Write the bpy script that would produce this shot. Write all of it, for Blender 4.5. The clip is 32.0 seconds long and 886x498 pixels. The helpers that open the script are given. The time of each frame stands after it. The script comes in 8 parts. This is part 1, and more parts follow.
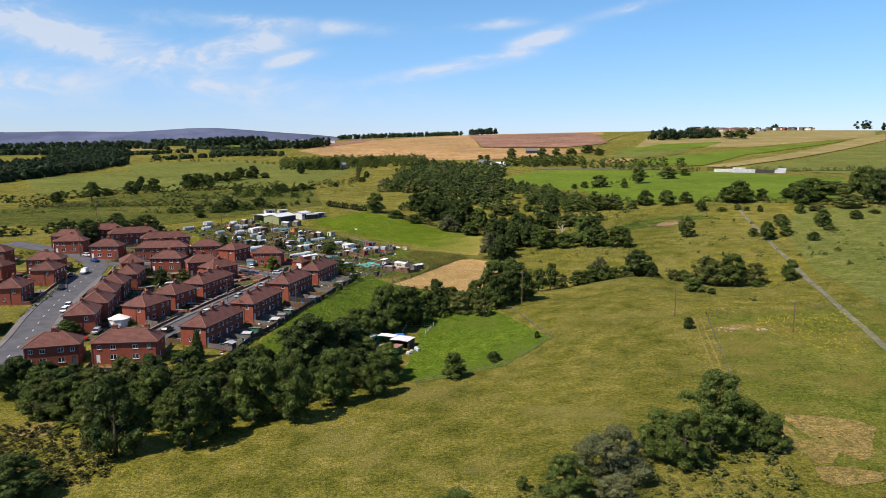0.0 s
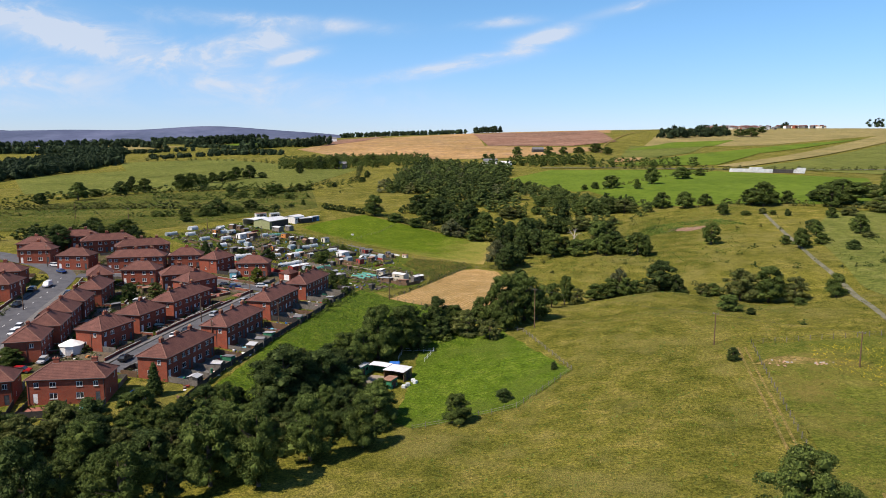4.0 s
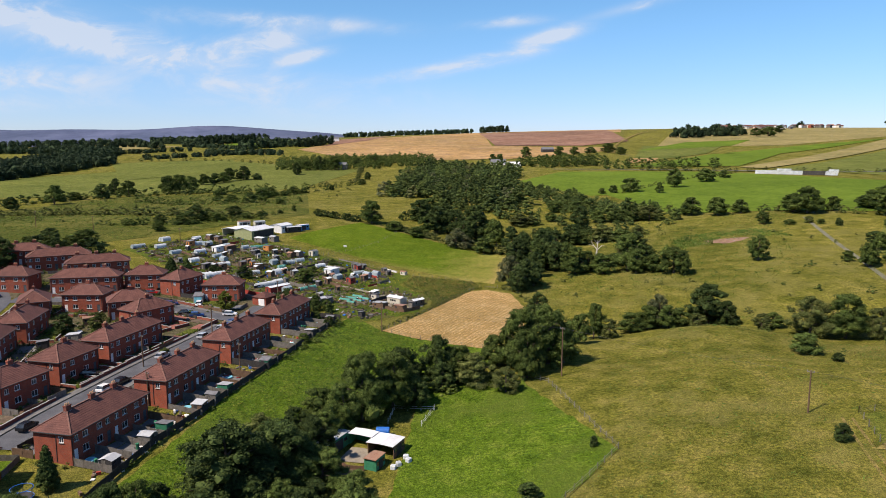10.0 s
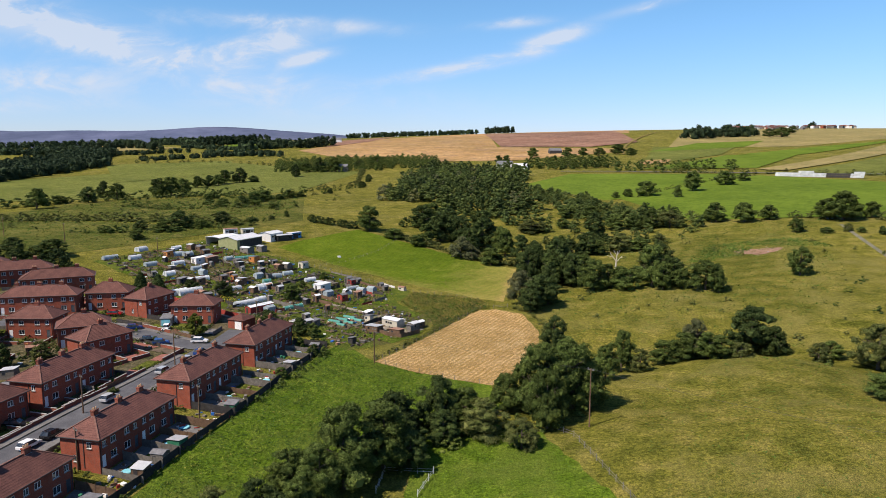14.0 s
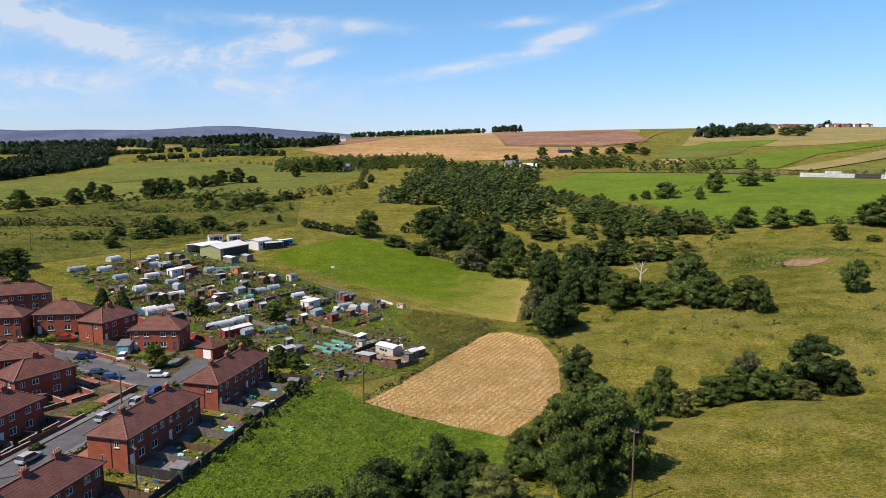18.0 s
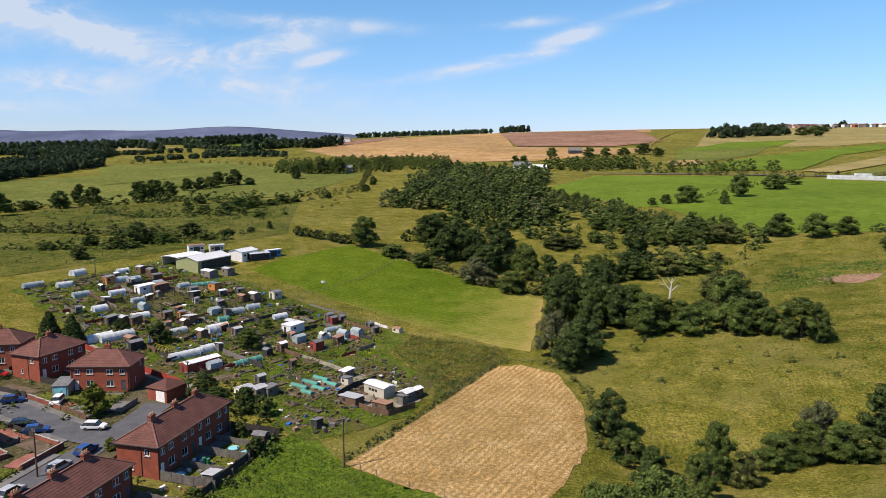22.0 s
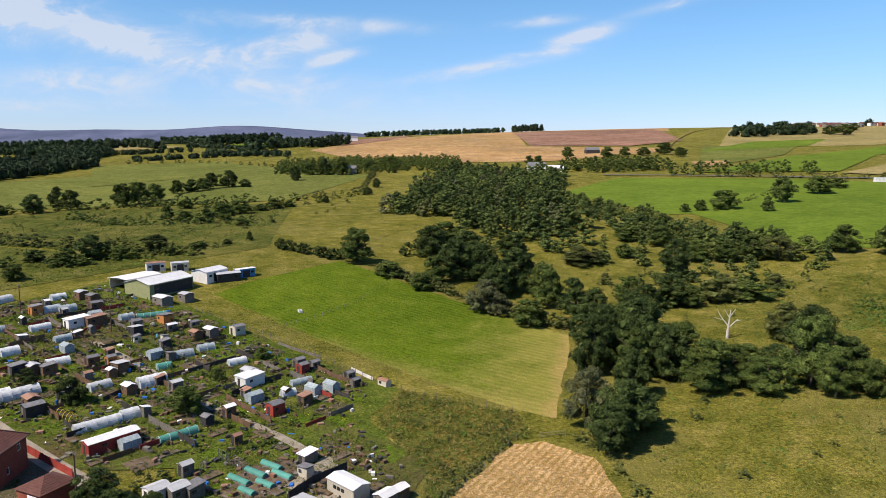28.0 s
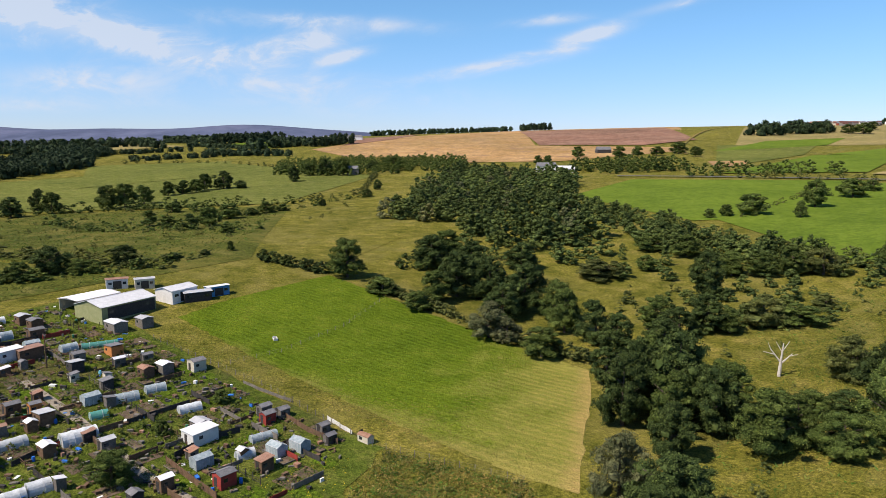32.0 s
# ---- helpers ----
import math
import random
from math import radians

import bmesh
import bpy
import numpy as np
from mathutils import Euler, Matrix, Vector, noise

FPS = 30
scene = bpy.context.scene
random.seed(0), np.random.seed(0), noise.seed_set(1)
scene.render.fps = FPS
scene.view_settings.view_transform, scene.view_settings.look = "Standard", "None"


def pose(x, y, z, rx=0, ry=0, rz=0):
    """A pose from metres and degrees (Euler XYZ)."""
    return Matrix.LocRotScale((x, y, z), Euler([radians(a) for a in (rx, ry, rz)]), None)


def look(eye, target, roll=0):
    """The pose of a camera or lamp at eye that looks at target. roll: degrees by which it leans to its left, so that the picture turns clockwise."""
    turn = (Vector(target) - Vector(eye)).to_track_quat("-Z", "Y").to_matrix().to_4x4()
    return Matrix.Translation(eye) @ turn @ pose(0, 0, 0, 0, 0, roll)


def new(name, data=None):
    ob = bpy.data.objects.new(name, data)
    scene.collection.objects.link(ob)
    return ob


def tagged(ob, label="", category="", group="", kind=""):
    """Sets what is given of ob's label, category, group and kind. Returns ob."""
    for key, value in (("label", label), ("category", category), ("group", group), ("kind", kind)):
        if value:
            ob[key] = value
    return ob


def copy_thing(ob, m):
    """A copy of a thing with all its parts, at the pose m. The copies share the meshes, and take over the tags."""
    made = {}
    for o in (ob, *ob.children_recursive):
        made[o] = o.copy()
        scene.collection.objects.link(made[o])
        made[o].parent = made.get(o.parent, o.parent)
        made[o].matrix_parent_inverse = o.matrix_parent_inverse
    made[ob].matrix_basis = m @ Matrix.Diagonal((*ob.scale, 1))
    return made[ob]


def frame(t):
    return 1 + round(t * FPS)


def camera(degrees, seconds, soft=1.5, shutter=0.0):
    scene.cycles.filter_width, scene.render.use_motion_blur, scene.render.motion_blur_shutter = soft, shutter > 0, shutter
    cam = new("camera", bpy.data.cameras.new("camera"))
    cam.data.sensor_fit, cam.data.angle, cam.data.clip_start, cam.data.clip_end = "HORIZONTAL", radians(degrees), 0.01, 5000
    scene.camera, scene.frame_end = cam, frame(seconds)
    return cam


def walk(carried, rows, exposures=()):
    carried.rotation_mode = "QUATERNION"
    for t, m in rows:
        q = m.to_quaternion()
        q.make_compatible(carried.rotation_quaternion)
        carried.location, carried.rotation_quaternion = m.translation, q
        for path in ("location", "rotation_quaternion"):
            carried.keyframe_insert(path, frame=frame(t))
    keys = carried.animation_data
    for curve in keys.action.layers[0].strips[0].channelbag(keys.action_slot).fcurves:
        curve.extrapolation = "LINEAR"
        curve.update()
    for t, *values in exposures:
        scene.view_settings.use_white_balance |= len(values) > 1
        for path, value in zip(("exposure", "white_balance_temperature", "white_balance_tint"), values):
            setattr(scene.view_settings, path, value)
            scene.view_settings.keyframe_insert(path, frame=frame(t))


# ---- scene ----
cam = camera(64.08, 32.0, soft=0.65)
PATH = [
    (0, pose(0.02, -0.00, 49.13, 82.032, 0, 2.837)),
    (1.5, pose(-0.18, 10.13, 49.37, 81.966, 0, 2.984)),
    (3.5, pose(-0.58, 23.77, 49.62, 81.913, 0, 3.127)),
    (5.5, pose(-1.09, 37.54, 49.80, 81.810, 0, 3.327)),
    (7, pose(-1.52, 47.94, 49.89, 81.753, 0, 3.477)),
    (9, pose(-2.15, 61.89, 49.96, 81.826, 0, 3.576)),
    (11, pose(-2.81, 75.93, 49.99, 81.900, 0, 3.707)),
    (13, pose(-3.47, 90.04, 50.00, 81.915, 0, 3.897)),
    (14.5, pose(-3.96, 100.66, 49.99, 81.973, 0, 4.074)),
    (16.5, pose(-4.59, 114.85, 49.97, 81.935, 0, 4.369)),
    (18.5, pose(-5.19, 129.06, 49.96, 81.890, 0, 4.613)),
    (20.5, pose(-5.76, 143.27, 49.96, 81.917, 0, 4.877)),
    (22.5, pose(-6.28, 157.47, 49.98, 81.949, 0, 5.207)),
    (24, pose(-6.64, 168.09, 50.03, 81.909, 0, 5.433)),
    (25.5, pose(-6.99, 178.69, 50.09, 81.891, 0, 5.685)),
    (27.5, pose(-7.43, 192.76, 50.23, 81.882, 0, 5.993)),
    (29, pose(-7.76, 203.26, 50.37, 81.900, 0, 6.235)),
    (30.5, pose(-8.08, 213.71, 50.55, 81.836, 0, 6.466)),
    (32, pose(-8.41, 224.09, 50.77, 81.806, 0, 6.680)),
]
walk(cam, PATH)

# ---- daylight ----
SUN_EL, SUN_AZ = radians(52), math.atan2(-6.1, -4.5)
world = bpy.data.worlds.new("sky")
scene.world = world
world.use_nodes = True
wn, wl = world.node_tree.nodes, world.node_tree.links
wn.clear()
w_out = wn.new("ShaderNodeOutputWorld")
w_bg = wn.new("ShaderNodeBackground")
sky = wn.new("ShaderNodeTexSky")
sky.sky_type, sky.sun_disc = "NISHITA", False
sky.sun_elevation, sky.sun_rotation = SUN_EL, SUN_AZ
sky.altitude, sky.air_density, sky.dust_density, sky.ozone_density = 200, 1.0, 0.15, 3.0
w_bg.inputs["Strength"].default_value = 0.070


def wmath(op, a, b=None, clamp=False):
    n = wn.new("ShaderNodeMath")
    n.operation, n.use_clamp = op, clamp
    for i, v in enumerate((a, b)):
        if v is None:
            continue
        if isinstance(v, (int, float)):
            n.inputs[i].default_value = v
        else:
            wl.new(v, n.inputs[i])
    return n.outputs[0]


# thin streaks of high cloud, laid out by bearing and height
w_tc = wn.new("ShaderNodeTexCoord")
w_sep = wn.new("ShaderNodeSeparateXYZ")
wl.new(w_tc.outputs["Generated"], w_sep.inputs[0])
w_u = wmath("DIVIDE", w_sep.outputs[0], w_sep.outputs[1])
w_v = wmath("DIVIDE", w_sep.outputs[2], w_sep.outputs[1])
w_uv = wn.new("ShaderNodeCombineXYZ")
wl.new(w_u, w_uv.inputs[0])
wl.new(w_v, w_uv.inputs[1])


def wisps(scale, stretch, turn, lo, hi):
    mp = wn.new("ShaderNodeMapping")
    mp.inputs["Rotation"].default_value = (0, 0, radians(turn))
    mp.inputs["Scale"].default_value = (1, stretch, 1)
    nz = wn.new("ShaderNodeTexNoise")
    nz.inputs["Scale"].default_value, nz.inputs["Detail"].default_value = scale, 9
    nz.inputs["Roughness"].default_value, nz.inputs["Distortion"].default_value = 0.62, 0.5
    wl.new(w_uv.outputs[0], mp.inputs[0])
    wl.new(mp.outputs[0], nz.inputs["Vector"])
    rg = wn.new("ShaderNodeMapRange")
    rg.interpolation_type = "SMOOTHSTEP"
    rg.inputs["From Min"].default_value, rg.inputs["From Max"].default_value = lo, hi
    wl.new(nz.outputs["Fac"], rg.inputs["Value"])
    return rg.outputs[0]


def bank(u, v, ru, rv, turn):
    c, s = math.cos(radians(turn)), math.sin(radians(turn))
    du, dv = wmath("SUBTRACT", w_u, u), wmath("SUBTRACT", w_v, v)
    a = wmath("DIVIDE", wmath("ADD", wmath("MULTIPLY", du, c), wmath("MULTIPLY", dv, s)), ru)
    b = wmath("DIVIDE", wmath("SUBTRACT", wmath("MULTIPLY", dv, c), wmath("MULTIPLY", du, s)), rv)
    r2 = wmath("ADD", wmath("MULTIPLY", a, a), wmath("MULTIPLY", b, b))
    return wmath("POWER", 2.718, wmath("MULTIPLY", r2, -1.0))


fine = wisps(9.5, 2.3, -16, 0.40, 0.68)
broad = wisps(3.6, 2.0, -8, 0.30, 0.66)
cover = None
for u, v, ru, rv, turn, amount in [(-0.72, 0.186, 0.17, 0.030, -6, 1.7), (-0.60, 0.160, 0.13, 0.016, -18, 1.5), (-0.47, 0.134, 0.13, 0.016, -12, 1.7), (-0.35, 0.138, 0.05, 0.016, 4, 1.9), (-0.30, 0.174, 0.12, 0.009, -4, 1.8), (-0.285, 0.153, 0.05, 0.012, 8, 1.5), (-0.262, 0.125, 0.035, 0.007, 12, 1.8), (-0.66, 0.098, 0.12, 0.020, 0, 1.2), (-0.34, 0.088, 0.09, 0.012, 0, 0.9), (-0.72, 0.064, 0.14, 0.010, 0, 0.9), (-0.25, 0.068, 0.20, 0.020, -2, 0.5), (-0.055, 0.109, 0.085, 0.007, 9, 2.0), (0.028, 0.128, 0.035, 0.004, 5, 1.5), (0.082, 0.149, 0.040, 0.008, 14, 2.1), (0.03, 0.17, 0.05, 0.006, 4, 0.8), (0.19, 0.187, 0.06, 0.006, 14, 1.7)]:
    one = wmath("MULTIPLY", bank(u, v, ru, rv, turn), amount)
    cover = one if cover is None else wmath("ADD", cover, one)
above = wmath("GREATER_THAN", w_sep.outputs[1], 0.05)
dense = wmath("MULTIPLY", wmath("MULTIPLY", cover, wmath("ADD", wmath("MULTIPLY", fine, 0.80), 0.20)), wmath("ADD", wmath("MULTIPLY", broad, 0.7), 0.40))
dense = wmath("MINIMUM", wmath("MULTIPLY", wmath("MULTIPLY", dense, above), 1.1), 0.72)
w_mix = wn.new("ShaderNodeMix")
w_mix.data_type = "RGBA"
wl.new(dense, w_mix.inputs["Factor"])
w_clear = wn.new("ShaderNodeMix")
w_clear.data_type, w_clear.blend_type = "RGBA", "MULTIPLY"
w_clear.inputs["Factor"].default_value = 1.0
w_tint = wn.new("ShaderNodeMix")
w_tint.data_type = "RGBA"
w_up = wn.new("ShaderNodeMapRange")
w_up.interpolation_type = "SMOOTHSTEP"
w_up.inputs["From Min"].default_value, w_up.inputs["From Max"].default_value = 0.0, 0.2
wl.new(w_sep.outputs[2], w_up.inputs["Value"])
wl.new(w_up.outputs[0], w_tint.inputs["Factor"])
w_tint.inputs["A"].default_value, w_tint.inputs["B"].default_value = (0.88, 1.0, 1.46, 1), (0.88, 1.21, 1.44, 1)
wl.new(w_tint.outputs["Result"], w_clear.inputs["B"])
wl.new(sky.outputs[0], w_clear.inputs["A"])
wl.new(w_clear.outputs["Result"], w_mix.inputs["A"])
w_mix.inputs["B"].default_value = (7.0, 7.3, 8.1, 1)
wl.new(w_mix.outputs["Result"], w_bg.inputs["Color"])
wl.new(w_bg.outputs[0], w_out.inputs[0])

sun = new("sun", bpy.data.lights.new("sun", "SUN"))
sun.data.energy, sun.data.angle, sun.data.color = 5.0, radians(0.53), (1.0, 0.91, 0.76)
sun_from = Vector((math.sin(SUN_AZ) * math.cos(SUN_EL), math.cos(SUN_AZ) * math.cos(SUN_EL), math.sin(SUN_EL)))
sun.matrix_world = look(sun_from * 300, (0, 0, 0))
scene.view_settings.exposure = 0.60


# ---- materials ----
def material(name, rough=0.8, metal=0.0, sheen=0.25):
    m = bpy.data.materials.new(name)
    m.use_nodes = True
    b = m.node_tree.nodes["Principled BSDF"]
    b.inputs["Roughness"].default_value, b.inputs["Metallic"].default_value = rough, metal
    b.inputs["Specular IOR Level"].default_value = sheen
    return m


# all base colours scaled down, slightly warm, to deepen shade under raised exposure
BASE_DIM = (0.88, 0.835, 0.85)


def put(m, socket, value):
    if socket == "Base Color":
        value = blend(m, 1.0, value, BASE_DIM, "MULTIPLY")
    m.node_tree.links.new(value, m.node_tree.nodes["Principled BSDF"].inputs[socket])


def nnoise(m, scale, detail=4, rough=0.55, coord="Object", stretch=(1, 1, 1), turn=0.0):
    nt = m.node_tree
    tc, mp, nz = nt.nodes.new("ShaderNodeTexCoord"), nt.nodes.new("ShaderNodeMapping"), nt.nodes.new("ShaderNodeTexNoise")
    if turn:
        mp.vector_type = "TEXTURE"
        stretch = tuple(1 / k for k in stretch)
    mp.inputs["Scale"].default_value = stretch
    mp.inputs["Rotation"].default_value = (0, 0, turn)
    nz.inputs["Scale"].default_value, nz.inputs["Detail"].default_value, nz.inputs["Roughness"].default_value = scale, detail, rough
    nt.links.new(tc.outputs[coord], mp.inputs[0])
    nt.links.new(mp.outputs[0], nz.inputs["Vector"])
    return nz.outputs["Fac"]


def ramp(m, fac, stops):
    n = m.node_tree.nodes.new("ShaderNodeValToRGB")
    el = n.color_ramp.elements
    while len(el) < len(stops):
        el.new(0.5)
    for e, (at, col) in zip(el, stops):
        e.position, e.color = at, (*col, 1)
    m.node_tree.links.new(fac, n.inputs[0])
    return n.outputs[0]


def blend(m, fac, a, b, mode="MIX"):
    n = m.node_tree.nodes.new("ShaderNodeMix")
    n.data_type, n.blend_type = "RGBA", mode
    for key, v in (("Factor", fac), ("A", a), ("B", b)):
        if isinstance(v, (int, float)):
            n.inputs[key].default_value = v
        elif isinstance(v, tuple):
            n.inputs[key].default_value = (*v, 1)
        else:
            m.node_tree.links.new(v, n.inputs[key])
    return n.outputs["Result"]


def bump(m, fac, strength, distance):
    n = m.node_tree.nodes.new("ShaderNodeBump")
    n.inputs["Strength"].default_value, n.inputs["Distance"].default_value = strength, distance
    m.node_tree.links.new(fac, n.inputs["Height"])
    put(m, "Normal", n.outputs[0])


def speckled(name, a, b, scale, rough=0.8, grain=None, bumps=0.0, metal=0.0, coord="Object", lo=0.35, hi=0.65):
    """Two tones mixed by broad noise, broken by a finer grain."""
    m = material(name, rough, metal)
    col = ramp(m, nnoise(m, scale, 5, 0.6, coord), [(lo, a), (hi, b)])
    fine_fac = nnoise(m, grain or scale * 9, 3, 0.6, coord)
    tone = ramp(m, fine_fac, [(0.25, (0.72, 0.72, 0.72)), (0.75, (1.25, 1.25, 1.25))])
    put(m, "Base Color", blend(m, 1.0, col, tone, "MULTIPLY"))
    if bumps:
        bump(m, fine_fac, 0.6, bumps)
    return m


def varied(m, col, amount=0.25):
    """The colour made lighter or darker object by object."""
    nt = m.node_tree
    info = nt.nodes.new("ShaderNodeObjectInfo")
    tone = ramp(m, info.outputs["Random"], [(0.0, (1 - amount,) * 3), (1.0, (1 + amount,) * 3)])
    return blend(m, 1.0, col, tone, "MULTIPLY")


# grass colours scaled down so that shade comes out deeper beside the sky
GRASS_DIM = 0.85


def near_line(m, x, y, nx, ny, width):
    """One near the line through x, y with the normal nx, ny, fading raggedly to nothing at the width."""
    nt = m.node_tree
    tc, dot = nt.nodes.new("ShaderNodeTexCoord"), nt.nodes.new("ShaderNodeVectorMath")
    dot.operation = "DOT_PRODUCT"
    dot.inputs[1].default_value = (nx, ny, 0)
    nt.links.new(tc.outputs["Object"], dot.inputs[0])
    mul = nt.nodes.new("ShaderNodeMath")
    mul.operation = "MULTIPLY_ADD"
    nt.links.new(nnoise(m, 0.12, 6, 0.7), mul.inputs[0])
    mul.inputs[1].default_value = width * 1.8
    nt.links.new(dot.outputs["Value"], mul.inputs[2])
    rg = nt.nodes.new("ShaderNodeMapRange")
    rg.interpolation_type = "SMOOTHSTEP"
    at = x * nx + y * ny + width * 0.9
    rg.inputs["From Min"].default_value, rg.inputs["From Max"].default_value = at, at + width
    rg.inputs["To Min"].default_value, rg.inputs["To Max"].default_value = 1, 0
    nt.links.new(mul.outputs[0], rg.inputs["Value"])
    return rg.outputs[0]


def grass(name, dark, mid, light, broad_scale=0.02, mid_scale=0.16, fine_scale=1.6, mow=None, dry=None, warm=1.16, edges=(), crumbs=0.55, blue=1.45):
    dark, mid, light = ((c[0] * warm * GRASS_DIM, c[1] * GRASS_DIM, c[2] * GRASS_DIM * blue) for c in (dark, mid, light))
    dry = dry and tuple(k * GRASS_DIM for k in dry)
    m = material(name, 0.95, 0.0, 0.02)
    base = ramp(m, nnoise(m, mid_scale, 6, 0.65), [(0.30, dark), (0.5, mid), (0.72, light)])
    big = ramp(m, nnoise(m, broad_scale, 4, 0.5), [(0.3, (0.80, 0.82, 0.80)), (0.7, (1.18, 1.12, 1.1))])
    col = blend(m, 1.0, base, big, "MULTIPLY")
    tuft_fac = nnoise(m, fine_scale, 4, 0.7)
    tuft = ramp(m, tuft_fac, [(0.41, (0.50, 0.54, 0.46)), (0.5, (1, 1, 1)), (0.60, (1.42, 1.38, 1.22))])
    col = blend(m, min(0.75, crumbs + 0.15), col, tuft, "MULTIPLY")
    if dry:
        col = blend(m, ramp(m, nnoise(m, 0.045, 6, 0.7), [(0.50, (0, 0, 0)), (0.68, (1, 1, 1))]), col, dry)
    if mow:
        turn, gap, tone = mow
        nt = m.node_tree
        tc, mp, wv = nt.nodes.new("ShaderNodeTexCoord"), nt.nodes.new("ShaderNodeMapping"), nt.nodes.new("ShaderNodeTexWave")
        mp.vector_type = "TEXTURE"
        mp.inputs["Rotation"].default_value = (0, 0, turn)
        wv.inputs["Scale"].default_value, wv.inputs["Distortion"].default_value = 0.314 / gap, 2.4
        wv.inputs["Detail"].default_value, wv.inputs["Detail Scale"].default_value = 4, 0.8
        nt.links.new(tc.outputs["Object"], mp.inputs[0])
        nt.links.new(mp.outputs[0], wv.inputs["Vector"])
        lines = ramp(m, wv.outputs["Fac"], [(0.30, (0, 0, 0)), (0.78, (1, 1, 1))])
        rows = blend(m, 1.0, lines, ramp(m, nnoise(m, 0.5, 5, 0.7), [(0.36, (0.1, 0.1, 0.1)), (0.62, (1, 1, 1))]), "MULTIPLY")
        col = blend(m, rows, col, tone)
        for fac, dried in edges:
            strewn = blend(m, 1.0, near_line(m, *fac), blend(m, 0.40, (1, 1, 1), rows), "MULTIPLY")
            col = blend(m, strewn, col, dried)
    crumb = ramp(m, nnoise(m, fine_scale * 3.1, 3, 0.75), [(0.43, (0.40, 0.44, 0.36)), (0.505, (1.02, 1.02, 1.0)), (0.58, (1.62, 1.56, 1.38))])
    put(m, "Base Color", blend(m, crumbs, col, crumb, "MULTIPLY"))
    bump(m, tuft_fac, 1.0, 0.45)
    return m


M_MEADOW = grass("meadow grass", (0.070, 0.092, 0.011), (0.138, 0.158, 0.021), (0.225, 0.222, 0.046), dry=(0.205, 0.184, 0.055), crumbs=0.62)
M_LUSH = grass("lush grass", (0.055, 0.112, 0.008), (0.085, 0.160, 0.011), (0.135, 0.205, 0.022), mid_scale=0.3, dry=(0.115, 0.15, 0.026))
M_HAY = grass("mown grass", (0.060, 0.112, 0.006), (0.088, 0.152, 0.008), (0.130, 0.188, 0.016), mow=(radians(61), 1.9, (0.100, 0.150, 0.013)), edges=(((-96.8, 375, 0.481, 0.876, 11), (0.26, 0.22, 0.065)), ((2, 340, -0.994, 0.11, 30), (0.285, 0.255, 0.065)), ((5, 360, -0.994, 0.11, 5), (0.36, 0.26, 0.10))), crumbs=0.5)
M_CROP = grass("young crop", (0.082, 0.152, 0.012), (0.102, 0.180, 0.015), (0.122, 0.202, 0.020), fine_scale=0.5, crumbs=0.12)
M_PASTURE = grass("pasture", (0.084, 0.126, 0.019), (0.120, 0.162, 0.028), (0.162, 0.194, 0.044), fine_scale=0.7, crumbs=0.35)
M_PALE = grass("pale pasture", (0.18, 0.195, 0.050), (0.235, 0.235, 0.070), (0.29, 0.27, 0.095), fine_scale=0.5, crumbs=0.3)
M_ROUGH = grass("rough grassland", (0.046, 0.070, 0.010), (0.080, 0.108, 0.016), (0.132, 0.148, 0.034), mid_scale=0.12, fine_scale=1.0, dry=(0.165, 0.150, 0.040))
M_TAN = grass("dry hill grass", dry=(0.29, 0.185, 0.115), dark=(0.30, 0.19, 0.075), mid=(0.38, 0.25, 0.11), light=(0.46, 0.32, 0.16), broad_scale=0.006, mid_scale=0.02, fine_scale=0.12, warm=1.0, crumbs=0.25, blue=1.05)
M_PURPLE = grass("heather slope", (0.20, 0.115, 0.075), (0.26, 0.155, 0.105), (0.33, 0.21, 0.145), broad_scale=0.006, mid_scale=0.02, fine_scale=0.12, warm=1.0, crumbs=0.25, blue=1.1)
M_STUBBLE = grass("cut stubble", (0.36, 0.235, 0.080), (0.48, 0.325, 0.125), (0.58, 0.42, 0.18), mow=(radians(-26), 1.25, (0.26, 0.170, 0.052)), warm=1.0, blue=1.3)
M_WEED = grass("weedy ground", (0.082, 0.102, 0.014), (0.145, 0.150, 0.024), (0.23, 0.20, 0.050), mid_scale=0.35, dry=(0.30, 0.205, 0.060))
M_PLOT = grass("allotment turf", (0.046, 0.084, 0.010), (0.084, 0.134, 0.015), (0.140, 0.172, 0.030), mid_scale=0.3, dry=(0.115, 0.088, 0.045))
M_LAWN = grass("lawn", (0.075, 0.105, 0.014), (0.105, 0.145, 0.020), (0.14, 0.175, 0.032), mid_scale=0.5)
# far moor: the grey-blue of distance haze is put into its base colour
M_HAZY_MOOR = grass("haze-blue moor", (0.085, 0.105, 0.165), (0.105, 0.130, 0.195), (0.135, 0.155, 0.225), broad_scale=0.002, mid_scale=0.004, fine_scale=0.02, warm=1.0, crumbs=0.0, blue=1.1)
M_ASPHALT = speckled("asphalt", (0.070, 0.071, 0.080), (0.105, 0.106, 0.115), 0.35, 0.9, 6, 0.02)
M_PAVE = speckled("paving", (0.115, 0.11, 0.108), (0.175, 0.168, 0.16), 0.5, 0.9, 5, 0.01)
M_SOIL = speckled("bare soil", (0.075, 0.052, 0.035), (0.15, 0.11, 0.075), 0.8, 0.95, 6, 0.06)
M_PATH = speckled("worn path", (0.20, 0.17, 0.13), (0.30, 0.265, 0.21), 0.4, 0.95, 5, 0.03)
M_TRACK = speckled("worn grassy gravel", (0.105, 0.105, 0.060), (0.185, 0.172, 0.125), 0.25, 0.95, 3, 0.03)
